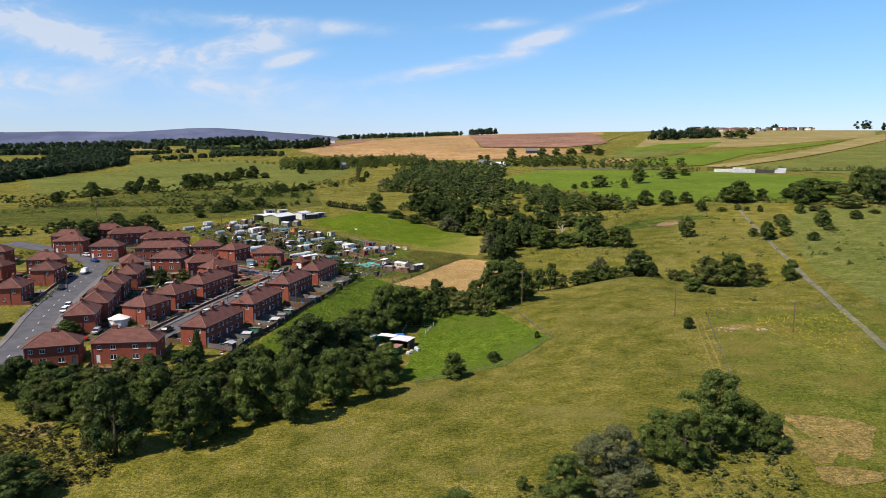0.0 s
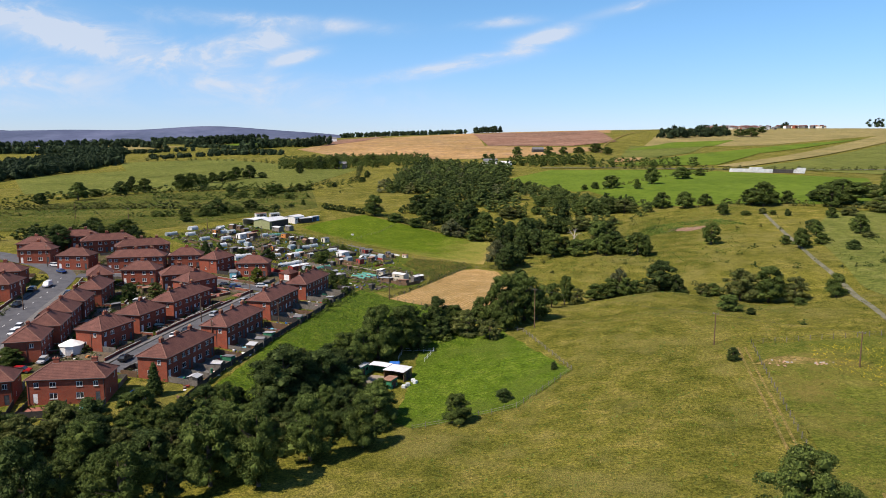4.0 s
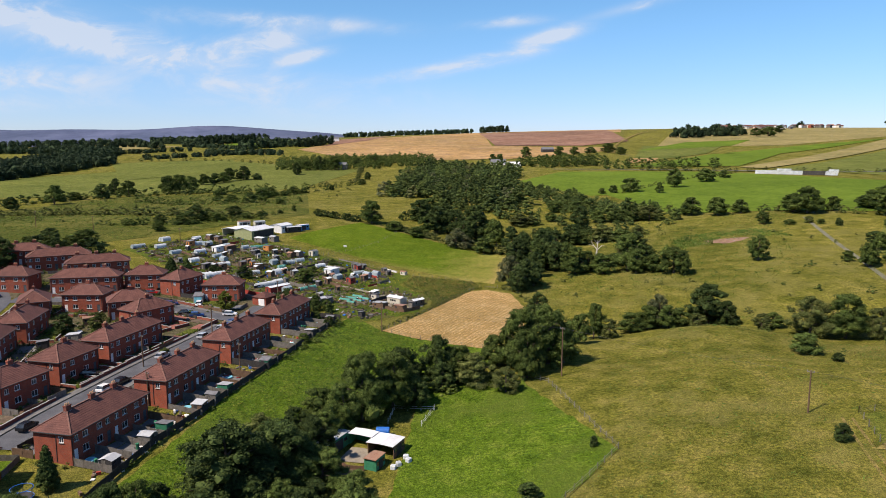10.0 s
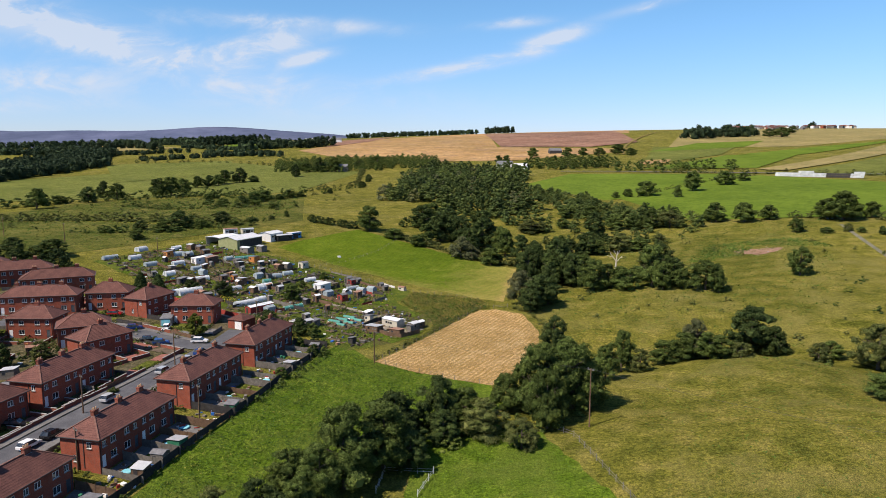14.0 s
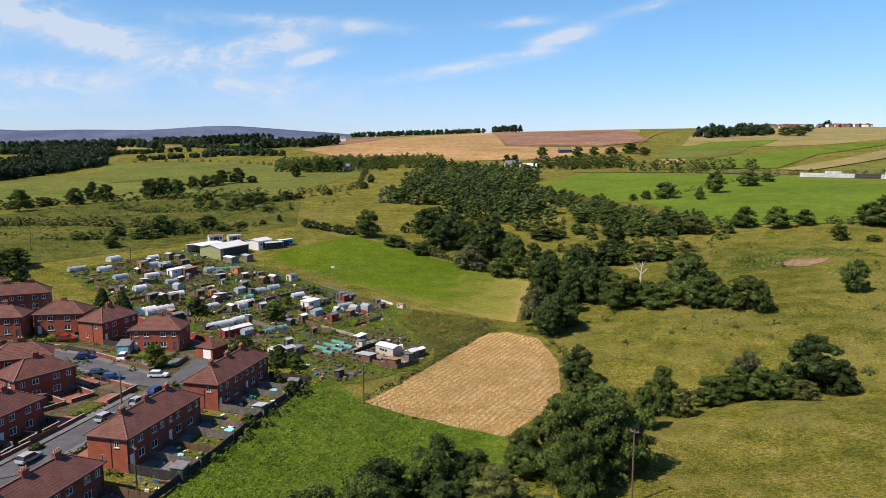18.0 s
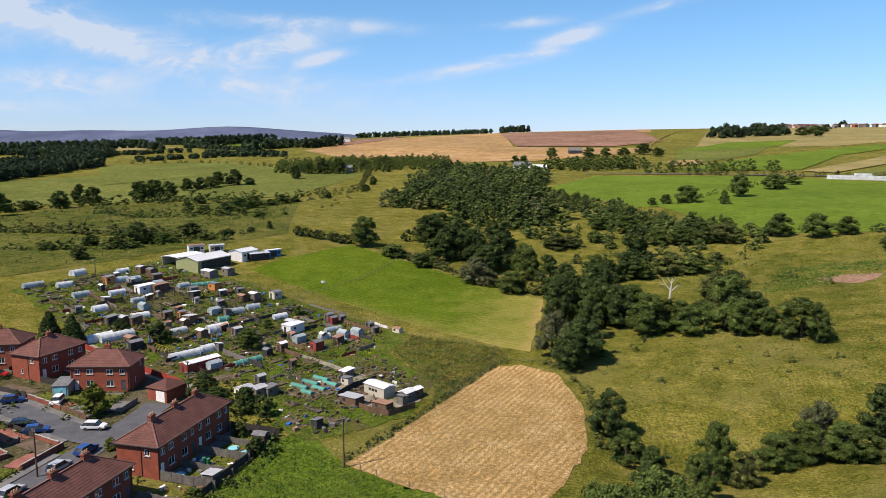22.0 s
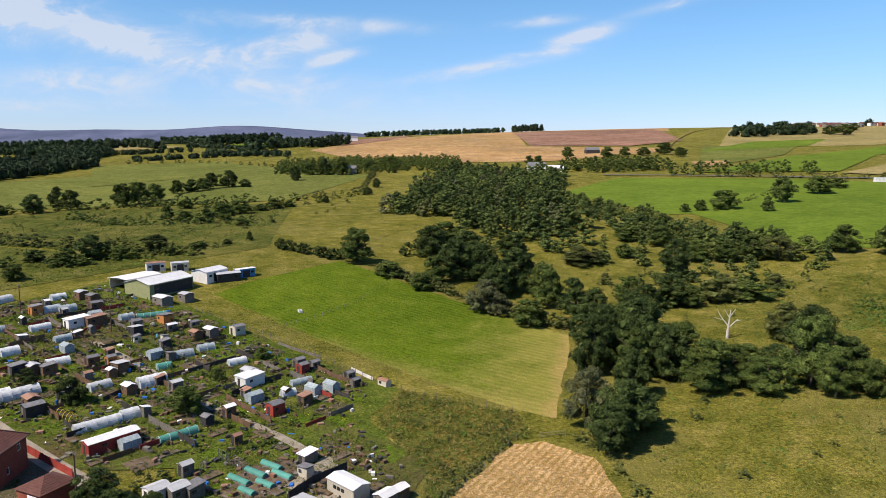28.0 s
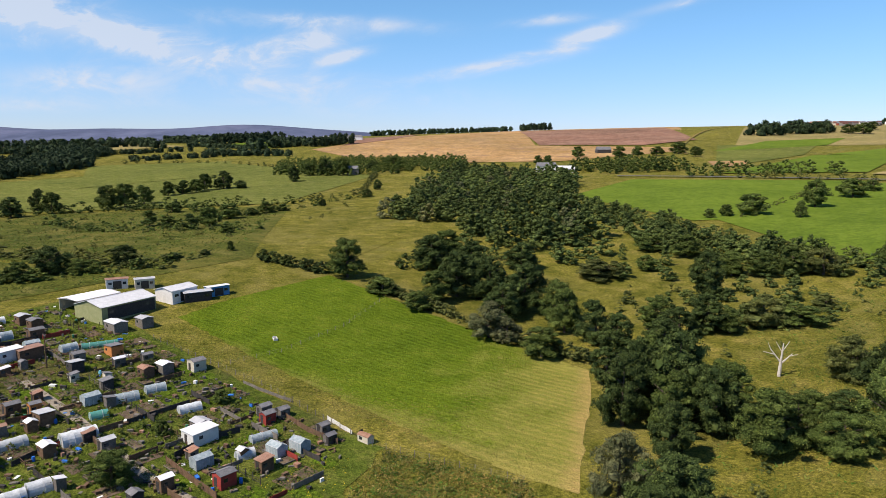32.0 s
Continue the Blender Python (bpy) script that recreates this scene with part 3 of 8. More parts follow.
M_POT = speckled("clay chimney pot", (0.42, 0.24, 0.13), (0.55, 0.34, 0.20), 3, 0.9)
M_LEAD = speckled("grey lead", (0.16, 0.165, 0.17), (0.24, 0.245, 0.25), 3, 0.6)
M_DOOR_DARK = speckled("dark door paint", (0.05, 0.06, 0.07), (0.09, 0.10, 0.11), 2, 0.5)
M_CONC = speckled("grey concrete", (0.26, 0.25, 0.235), (0.38, 0.365, 0.34), 0.9, 0.9)
M_GLASS = material("window glass", 0.04)
M_GLASS.node_tree.nodes["Principled BSDF"].inputs["Specular IOR Level"].default_value = 0.6
put(M_GLASS, "Base Color", varied(M_GLASS, ramp(M_GLASS, nnoise(M_GLASS, 0.9, 2), [(0.4, (0.018, 0.022, 0.028)), (0.7, (0.07, 0.08, 0.09))]), 0.4))


def box(bm, cx, cy, cz, sx, sy, sz, turn=0.0):
    """A box by its centre and full sizes; returns its vertices."""
    m = Matrix.Translation((cx, cy, cz)) @ Matrix.Rotation(turn, 4, "Z") @ Matrix.Diagonal((sx, sy, sz, 1))
    return bmesh.ops.create_cube(bm, size=1, matrix=m)["verts"]


def beveled_box(cx, cy, cz, sx, sy, sz, r=0.02, turn=0.0):
    bm = bmesh.new()
    box(bm, cx, cy, cz, sx, sy, sz, turn)
    bmesh.ops.bevel(bm, geom=bm.edges[:], offset=r, segments=1, affect="EDGES")
    return bm


def cyl(bm, cx, cy, z0, z1, r0, r1, n=8):
    m = Matrix.Translation((cx, cy, (z0 + z1) / 2))
    return bmesh.ops.create_cone(bm, cap_ends=True, segments=n, radius1=r0, radius2=r1, depth=z1 - z0, matrix=m)["verts"]


def wall_face(bm, o, d, length, z0, z1, holes, reveal=0.11):
    """An upright wall face from o along d with rectangular openings cut through it and their reveals."""
    o, d = Vector(o), Vector(d).normalized()
    inward = Vector((-d.y, d.x, 0))
    us = sorted({0.0, length, *(h[0] for h in holes), *(h[1] for h in holes)})
    vs = sorted({z0, z1, *(h[2] for h in holes), *(h[3] for h in holes)})
    at = lambda u, v, k=0.0: bm.verts.new(o + d * u + Vector((0, 0, v)) + inward * k)
    for u0, u1 in zip(us, us[1:]):
        for v0, v1 in zip(vs, vs[1:]):
            um, vm = (u0 + u1) / 2, (v0 + v1) / 2
            if any(h[0] < um < h[1] and h[2] < vm < h[3] for h in holes):
                continue
            bm.faces.new((at(u0, v0), at(u1, v0), at(u1, v1), at(u0, v1)))
    for a, b, c, e in holes:
        for (p, q) in (((a, c), (b, c)), ((b, c), (b, e)), ((b, e), (a, e)), ((a, e), (a, c))):
            bm.faces.new((at(*p), at(*p, reveal), at(*q, reveal), at(*q)))


def window(parent, o, d, hole, lights=2, sill=True):
    """A white framed window in its opening, with panes and a sill."""
    o, d = Vector(o), Vector(d).normalized()
    inward = Vector((-d.y, d.x, 0))
    u0, u1, v0, v1 = hole
    w, h = u1 - u0, v1 - v0
    turn = math.atan2(d.y, d.x)
    mid = o + d * (u0 + w / 2) + inward * 0.07 + Vector((0, 0, v0 + h / 2))
    f = 0.075
    bm = bmesh.new()
    us = [-w / 2]
    for k in range(lights + 1):
        c = -w / 2 + f / 2 + (w - f) * k / lights
        us += [c + f / 2] if k == 0 else ([c - f / 2] if k == lights else [c - f / 2, c + f / 2])
    us.append(w / 2)
    vs = [-h / 2, -h / 2 + f, h / 2 - f, h / 2]
    grid = [[bm.verts.new((u, 0.035, v)) for u in us] for v in vs]
    for j in range(3):
        for i in range(len(us) - 1):
            if j != 1 or i % 2 == 0:
                bm.faces.new((grid[j][i], grid[j][i + 1], grid[j + 1][i + 1], grid[j + 1][i]))
    for g in bmesh.ops.extrude_face_region(bm, geom=bm.faces[:])["geom"]:
        if isinstance(g, bmesh.types.BMVert):
            g.co.y = -0.035
    bm.transform(Matrix.Translation(mid) @ Matrix.Rotation(turn, 4, "Z"))
    win = part("window", bm, M_WHITE, parent, "white framed casement window")
    pw = (w - f) / lights - f
    for k in range(lights):
        bm = bmesh.new()
        box(bm, -w / 2 + f + pw / 2 + (pw + f) * k, 0.015, 0, pw, 0.02, h - 2 * f)
        bm.transform(Matrix.Translation(mid) @ Matrix.Rotation(turn, 4, "Z"))
        part("pane", bm, M_GLASS, win)
    if sill:
        bm = bmesh.new()
        box(bm, 0, -0.11, -h / 2 - 0.03, w + 0.16, 0.2, 0.07)
        bm.transform(Matrix.Translation(mid) @ Matrix.Rotation(turn, 4, "Z"))
        part("sill", bm, M_CONC, win)
    return win


def door(parent, o, d, hole, mt):
    o, d = Vector(o), Vector(d).normalized()
    inward = Vector((-d.y, d.x, 0))
    u0, u1, v0, v1 = hole
    w, h, turn = u1 - u0, v1 - v0, math.atan2(d.y, d.x)
    m = Matrix.Translation(o + d * (u0 + w / 2) + inward * 0.07 + Vector((0, 0, v0 + h / 2))) @ Matrix.Rotation(turn, 4, "Z")
    bm = bmesh.new()
    box(bm, 0, 0, 0, w, 0.06, h)
    box(bm, 0, -0.035, 0.45, w * 0.6, 0.03, h * 0.3)
    box(bm, 0, -0.035, -0.5, w * 0.6, 0.03, h * 0.28)
    bm.transform(m)
    dr = part("door", bm, mt, parent, "white panelled door" if mt is M_WHITE else "dark panelled door")
    bm = bmesh.new()
    box(bm, w * 0.38, -0.06, -0.02, 0.12, 0.05, 0.03)
    bm.transform(m)
    part("handle", bm, M_LEAD, dr)


def hip_roof(hx, hy, z, pitch=0.62, eave=0.38, course=0.34):
    """A hipped roof in overlapping courses over a rectangle of half sizes hx, hy (hx the shorter)."""
    bm = bmesh.new()
    ex, ey = hx + eave, hy + eave
    n = max(6, int(ex / course))
    for k in range(n):
        a, b = ex * k / n, ex * (k + 1) / n
        za, zb = z + pitch * a + 0.035, z + pitch * b
        lo = [(ex - a, ey - a), (-ex + a, ey - a), (-ex + a, -ey + a), (ex - a, -ey + a)]
        hi = [(ex - b, ey - b), (-ex + b, ey - b), (-ex + b, -ey + b), (ex - b, -ey + b)]
        for i in range(4):
            j = (i + 1) % 4
            q = [Vector((*lo[i], za)), Vector((*lo[j], za)), Vector((*hi[j], zb)), Vector((*hi[i], zb))]
            base = [Vector((*lo[j], za - 0.035)), Vector((*lo[i], za - 0.035))]
            vs = [bm.verts.new(p) for p in q]
            if (q[2] - q[3]).length < 1e-4:
                bm.faces.new(vs[:3])
            else:
                bm.faces.new(vs)
            bm.faces.new([vs[1], vs[0], bm.verts.new(base[1]), bm.verts.new(base[0])])
    bmesh.ops.remove_doubles(bm, verts=bm.verts[:], dist=0.002)
    under = [bm.verts.new((sx * ex, sy * ey, z - 0.03)) for sx, sy in ((1, 1), (1, -1), (-1, -1), (-1, 1))]
    bm.faces.new(under)
    return bm, z + pitch * ex


def ridge_caps(hx, hy, z, pitch=0.62, eave=0.38):
    ex, ey, top = hx + eave, hy + eave, z + pitch * (hx + eave)
    r = ey - ex
    bm = bmesh.new()
    ends = [(Vector((0, -r, top)), Vector((0, r, top)))]
    for sx in (-1, 1):
        for sy in (-1, 1):
            ends.append((Vector((sx * ex, sy * ey, z)), Vector((0, sy * r, top))))
    for a, b in ends:
        d = b - a
        n = max(2, int(d.length / 0.45))
        rot = d.to_track_quat("Y", "Z").to_matrix().to_4x4()
        for i in range(n):
            m = Matrix.Translation(a + d * ((i + 0.5) / n) + Vector((0, 0, 0.05 + 0.012 * (i % 2)))) @ rot @ Matrix.Diagonal((0.24, d.length / n * 0.97, 0.10, 1))
            bmesh.ops.create_cube(bm, size=1, matrix=m)
    return bm


def chimney(parent, x, y, z0, z1, pots=2, wide=0.95):
    bm = bmesh.new()
    box(bm, x, y, (z0 + z1) / 2, 0.6, wide, z1 - z0)
    box(bm, x, y, z1 - 0.12, 0.74, wide + 0.14, 0.18)
    ch = part("chimney", bm, M_BRICK_DARK, parent, "brick chimney stack with clay pots")
    for k in range(pots):
        bm = bmesh.new()
        cyl(bm, x, y - wide / 2 + wide * (k + 0.5) / pots, z1 - 0.04, z1 + 0.36, 0.13, 0.10)
        part("pot", bm, M_POT, ch)
    bm = bmesh.new()
    box(bm, x, y, z0 + 0.55, 0.78, wide + 0.2, 0.06)
    part("flashing", bm, M_LEAD, ch)


def house(length, depth, homes, label, chimneys, eave_h=5.0, brick=None, front_bay=False):
    """A two-storey hipped brick house, long axis along y, garden side to +x."""
    brick = brick or M_BRICK
    root = new("house")
    tagged(root, label, "house", "brick houses of the estate")
    hx, hy = depth / 2, length / 2
    sides = {"east": ((hx, -hy, 0), (0, 1, 0), length), "west": ((-hx, hy, 0), (0, -1, 0), length), "south": ((-hx, -hy, 0), (1, 0, 0), depth), "north": ((hx, hy, 0), (-1, 0, 0), depth)}
    w = length / homes
    for name, (o, d, ln) in sides.items():
        wins, doors = [], []
        if name in ("east", "west"):
            for k in range(homes):
                u = k * w
                flip = k % 2
                at = lambda p: u + (w - p if flip else p)
                for p, ww in ((w * 0.24, 0.95), (w * 0.66, 1.25)):
                    wins.append((at(p) - ww / 2, at(p) + ww / 2, 3.35, 4.4))
                p = w * 0.66
                wins.append((at(p) - 0.75, at(p) + 0.75, 0.85, 2.1))
                p = w * 0.20
                doors.append((at(p) - 0.45, at(p) + 0.45, 0.05, 2.1))
        else:
            wins.append((ln * 0.74 - 0.45, ln * 0.74 + 0.45, 3.35, 4.4))
            wins.append((ln * 0.36 - 0.3, ln * 0.36 + 0.3, 0.9, 2.0))
        bm = bmesh.new()
        wall_face(bm, o, d, ln, -0.9, eave_h, wins + doors)
        part("wall", bm, brick, root, "weathered red brick wall")
        for hn in wins:
            plain = name in ("west", "north")
            window(root, o, d, hn, 1 if plain or hn[1] - hn[0] < 0.8 else 2, not plain)
        for i, hn in enumerate(doors):
            door(root, o, d, hn, M_WHITE if i % 2 == 0 else M_DOOR_DARK)
    bm, top = hip_roof(hx, hy, eave_h)
    roof = part("roof", bm, M_TILE, root, "brown tiled hipped roof")
    part("ridge_tiles", ridge_caps(hx, hy, eave_h), M_RIDGE, roof)
    for name, (o, d, ln) in sides.items():
        bm = bmesh.new()
        o, d = Vector(o), Vector(d)
        out = Vector((d.y, -d.x, 0))
        c = o + d * ln / 2 + out * 0.42
        box(bm, c.x, c.y, eave_h - 0.03, 0.12, ln + 0.9, 0.12, math.atan2(-d.x, d.y))
        part("gutter", bm, M_GUTTER, root)
    for px_, py_ in ((hx + 0.06, -hy + 0.25), (hx + 0.06, hy - 0.25), (-hx + depth * 0.6, -hy - 0.06), (-hx - 0.06, 0.1)):
        bm = bmesh.new()
        cyl(bm, px_, py_, 0, eave_h - 0.05, 0.05, 0.05, 6)
        part("downpipe", bm, M_GUTTER, root)
    for y in chimneys:
        chimney(root, 0.0, y, top - 0.75, top + 0.85, 3 if homes > 2 else 2, 1.15)
    return root


TERRACE = house(20.0, 7.2, 4, "red brick terrace of four homes, brown hipped roof", (-6.2, -0.3, 5.4))
TERRACE.location = (0, -400, -40)
SEMI = house(11.6, 7.6, 2, "red brick semi-detached pair, brown hipped roof", (0.2,))
SEMI.location = (30, -400, -40)
BLOCK = house(15.0, 7.4, 2, "long red brick house with a hipped roof", (-3.0, 4.5))
BLOCK.location = (60, -400, -40)


HOMES = []


def stand(kind, x, y, heading, label=""):
    """A house at x, y, its long axis turned heading degrees east of north."""
    ob = copy_thing(kind, pose(x, y, ground(x, y) + 0.05, 0, 0, -heading))
    HOMES.append((x, y, heading, {TERRACE: 10.0, SEMI: 5.8, BLOCK: 7.5}[kind], 3.7))
    if label:
        ob["label"] = label
    return ob


# the row whose gardens back onto the field
for x, y in ((-71.9, 185.0), (-67.4, 209.8), (-63.9, 235.6), (-59.7, 260.8)):
    stand(TERRACE, x, y, 9)
# the row across the street
stand(SEMI, -96.4, 198.0, 12)
stand(SEMI, -94.2, 212.5, 10)
stand(TERRACE, -90.2, 230.3, 9)
stand(SEMI, -95.4, 252.8, 28)
# the houses round the bend
for x, y, a in ((-104.7, 261.8, 60), (-119.8, 266.4, 85), (-115.5, 294.0, 78), (-102.7, 292.0, 15), (-86.8, 287.1, 84)):
    stand(SEMI, x, y, a)
stand(TERRACE, -131.0, 285.5, 75)
stand(TERRACE, -138.0, 304.5, 62)
stand(TERRACE, -155.0, 309.5, 58)
stand(TERRACE, -172.0, 312.0, 62)
# the row along the main road
for x, y, a in ((-110.0, 188.0, -20), (-112.6, 200.4, -18), (-116.7, 212.5, -18), (-119.5, 224.0, -16)):
    stand(SEMI, x, y, a)
stand(BLOCK, -122.0, 239.5, -14)
stand(SEMI, -130.0, 257.0, -30)
for x, y, a in ((-152.0, 281.5, 85), (-170.4, 287.0, 80), (-177.0, 296.0, 80)):
    stand(SEMI, x, y, a)
# across the main road
for x, y, a in ((-151.5, 239.5, -12), (-161.0, 254.0, 75), (-147.0, 214.0, -15), (-172.0, 240.0, 90), (-187.0, 262.0, 80), (-136.5, 182.0, -20)):
    stand(SEMI, x, y, a)
# the two nearest the wood
stand(BLOCK, -84.8, 163.8, 80)
stand(SEMI, -101.5, 160.5, 68)
for proto in (TERRACE, SEMI, BLOCK):
    for o in (*proto.children_recursive, proto):
        bpy.data.objects.remove(o)


# ---- trees ----
def leaf_material(name, a, b, c):
    m = material(name, 0.7, 0.0, 0.08)
    nt = m.node_tree
    geo = nt.nodes.new("ShaderNodeNewGeometry")
    col = ramp(m, geo.outputs["Random Per Island"], [(0.0, a), (0.5, b), (1.0, c)])
    patch = ramp(m, nnoise(m, 0.6, 3, 0.6), [(0.3, (0.72, 0.75, 0.72)), (0.7, (1.25, 1.22, 1.15))])
    stand_tone = ramp(m, nnoise(m, 0.085, 3, 0.6), [(0.34, (0.68, 0.74, 0.75)), (0.5, (1, 1, 1)), (0.66, (1.34, 1.22, 1.0))])
    col = blend(m, 1.0, blend(m, 1.0, col, patch, "MULTIPLY"), stand_tone, "MULTIPLY")
    put(m, "Base Color", varied(m, col, 0.22))
    return m


M_LEAF = leaf_material("green foliage", (0.034, 0.054, 0.012), (0.070, 0.100, 0.022), (0.125, 0.160, 0.042))
M_LEAF_DARK = leaf_material("dark foliage", (0.019, 0.034, 0.010), (0.043, 0.066, 0.018), (0.088, 0.118, 0.034))
M_LEAF_OLIVE = leaf_material("olive foliage", (0.046, 0.060, 0.016), (0.086, 0.102, 0.028), (0.140, 0.150, 0.050))
M_LEAF_GREY = leaf_material("grey-green willow foliage", (0.062, 0.074, 0.030), (0.105, 0.116, 0.052), (0.165, 0.172, 0.088))
M_WOOD = leaf_material("woodland foliage", (0.056, 0.082, 0.022), (0.080, 0.112, 0.031), (0.112, 0.146, 0.045))
M_LEAF_BRACKEN = leaf_material("bracken fronds", (0.030, 0.032, 0.010), (0.055, 0.056, 0.018), (0.098, 0.090, 0.032))
M_LEAF_YELLOW = leaf_material("yellow-green foliage", (0.072, 0.096, 0.012), (0.118, 0.146, 0.020), (0.18, 0.195, 0.040))
M_CONIFER = leaf_material("dark needle foliage", (0.016, 0.030, 0.016), (0.028, 0.048, 0.024), (0.050, 0.075, 0.036))
M_BARK = speckled("bark", (0.060, 0.045, 0.032), (0.13, 0.105, 0.08), 3, 0.95, 14, 0.03)
M_DEAD = speckled("bleached dead wood", (0.42, 0.39, 0.34), (0.58, 0.55, 0.50), 3, 0.9)


def leaf_cloud(rng, lobes, per_lobe, size, squash=1.0, tufts=9, loose=0.5):
    """Verts and faces of many small bent leaf sprays, gathered in tufts over the lobes of a crown."""
    L = np.array(lobes)
    idx = np.repeat(np.arange(len(L)), (per_lobe * L[:, 3]).astype(int) + 1)
    n = len(idx)
    unit = lambda q: q / (np.linalg.norm(q, axis=-1, keepdims=True) + 1e-9)
    heads = unit(rng.normal(size=(len(L), tufts, 3)) + np.array((0, 0, 0.25)))
    pick = heads[idx, rng.integers(0, tufts, n)]
    off = rng.normal(size=(n, 3)) * 0.30
    d = unit(pick + off)
    low = d[:, 2] < -0.55
    d[low, 2] *= -0.6
    dome = 1.0 - np.clip(np.linalg.norm(off, axis=1) / 0.62, 0, 1) ** 2
    rad = L[idx, 3] * (0.74 + 0.30 * dome + 0.12 * rng.random(n) + 0.22 * rng.random(n) ** 6)
    p = L[idx, :3] + d * rad[:, None] * np.array((1, 1, squash))
    nn = unit(d + off * 1.2 + rng.normal(size=(n, 3)) * loose)
    t = unit(np.cross(nn, rng.normal(size=(n, 3))))
    b = np.cross(nn, t)
    s = (size * (0.5 + 0.9 * rng.random(n)))[:, None]
    vs = np.stack([p - t * s, p - b * s * 0.6 + nn * s * 0.2, p + t * s - nn * s * 0.15, p + b * s * 0.7 + nn * s * 0.25], 1).reshape(-1, 3)
    fs = np.arange(4 * n).reshape(-1, 4)
    return [tuple(v) for v in vs.tolist()], [tuple(f) for f in fs.tolist()]


def core(lobes, squash=1.0, shrink=0.80):
    """Closed inner masses that keep a crown from being seen through."""
    ico = bmesh.new()
    bmesh.ops.create_icosphere(ico, subdivisions=1, radius=1)
    pv, pf = [v.co.copy() for v in ico.verts], [[v.index for v in f.verts] for f in ico.faces]
    ico.free()
    vs, fs = [], []
    for i, (cx, cy, cz, r) in enumerate(lobes):
        k = len(vs)
        for j, v in enumerate(pv):
            w = r * shrink * (0.88 + 0.2 * math.sin(i * 3.1 + j * 1.7))
            vs.append((cx + v.x * w, cy + v.y * w, cz + v.z * w * squash))
        fs += [tuple(k + q for q in f) for f in pf]
    return vs, fs


def crown_mesh(name, rng, lobes, per_lobe, size, mt, squash=1.0, shrink=0.80):
    v1, f1 = leaf_cloud(rng, lobes, per_lobe, size, squash)
    v2, f2 = core(lobes, squash, shrink)
    me = bpy.data.meshes.new(name)
    me.from_pydata([tuple(v) for v in v1] + v2, [], f1 + [tuple(q + len(v1) for q in f) for f in f2])
    me.materials.append(mt)
    return me


def limb(bm, a, b, r0, r1, n=6):
    a, b = Vector(a), Vector(b)
    rot = (b - a).to_track_quat("Z", "Y").to_matrix().to_4x4()
    bmesh.ops.create_cone(bm, cap_ends=True, segments=n, radius1=r0, radius2=r1, depth=(b - a).length, matrix=Matrix.Translation((a + b) / 2) @ rot)


def crown_lobes(rng, height, spread, count, base):
    lobes = []
    for i in range(count):
        a, h = rng.random() * 6.283, (i + rng.random()) / count
        profile = max(0.12, math.sin(math.pi * (0.20 + 0.76 * h))) ** 0.7
        rad = spread * profile * (0.30 + 0.52 * rng.random())
        z = base + (height - base) * (0.08 + 0.80 * h)
        lobes.append((rad * math.cos(a), rad * math.sin(a), z, spread * (0.16 + 0.17 * rng.random()) * (1.14 - 0.40 * h)))
    return lobes


def broadleaf(seed, mt, label, height=10.0, spread=4.4, lobes_n=54, trunk=0.06, squash=0.85, size=0.115, per=330, open_=1.0):
    """A tree ten metres high: tapered trunk, limbs and a lobed crown with an uneven outline."""
    rng = np.random.default_rng(seed)
    root = new("tree")
    tagged(root, label, "tree")
    lobes = crown_lobes(rng, height, spread, lobes_n, height * trunk)
    ob = new("crown", crown_mesh("crown", rng, lobes, per, size, mt, squash, 0.74 * open_))
    ob.parent = root
    bm = bmesh.new()
    limb(bm, (0, 0, -0.6), (0.1, 0.05, height * 0.45), height * 0.032, height * 0.018, 8)
    limb(bm, (0.1, 0.05, height * 0.44), (0.0, 0.1, height * 0.82), height * 0.018, height * 0.005, 6)
    for i in range(6):
        a = i * 1.05 + rng.random()
        z = height * (0.25 + 0.06 * i)
        limb(bm, (0.05, 0, z), (math.cos(a) * spread * 0.55, math.sin(a) * spread * 0.55, z + height * 0.16), height * 0.012, height * 0.004, 5)
    part("trunk", bm, M_BARK, root)
    return root


def bush(seed, mt, label, lobes_n=14, size=0.13, per=200):
    """A low thicket two metres high and four across."""
    rng = np.random.default_rng(seed)
    root = new("bush")
    tagged(root, label, "bush")
    lobes = []
    for i in range(lobes_n):
        a, d = rng.random() * 6.283, 1.5 * rng.random() ** 0.6
        lobes.append((d * math.cos(a), d * math.sin(a), 0.55 + 0.75 * rng.random() * (1.25 - d / 2), 0.55 + 0.3 * rng.random()))
    ob = new("foliage", crown_mesh("foliage", rng, lobes, per, size, mt))
    ob.parent = root
    bm = bmesh.new()
    for i in range(4):
        a = i * 1.6
        limb(bm, (0, 0, -0.3), (math.cos(a) * 0.8, math.sin(a) * 0.8, 1.1), 0.06, 0.02, 5)
    part("stems", bm, M_BARK, root)
    return root


OAKS = [broadleaf(11 + i, M_LEAF, "full-leaved green broadleaf tree") for i in range(4)]
DARKS = [broadleaf(31 + i, M_LEAF_DARK, "dense dark green broadleaf tree", spread=4.3, trunk=0.02) for i in range(3)]
TALLS = [broadleaf(51 + i, M_LEAF, "tall narrow green broadleaf tree", spread=3.2, lobes_n=42, trunk=0.05) for i in range(2)]
OLIVES = [broadleaf(61 + i, M_LEAF_OLIVE, "olive-green spreading hawthorn tree", spread=5.0, lobes_n=48, trunk=0.02, squash=0.8) for i in range(2)]
GREYS = [broadleaf(71 + i, M_LEAF_GREY, "grey-green willow with thin leaves", spread=4.8, lobes_n=48, trunk=0.02, per=300, size=0.11, open_=0.9) for i in range(2)]
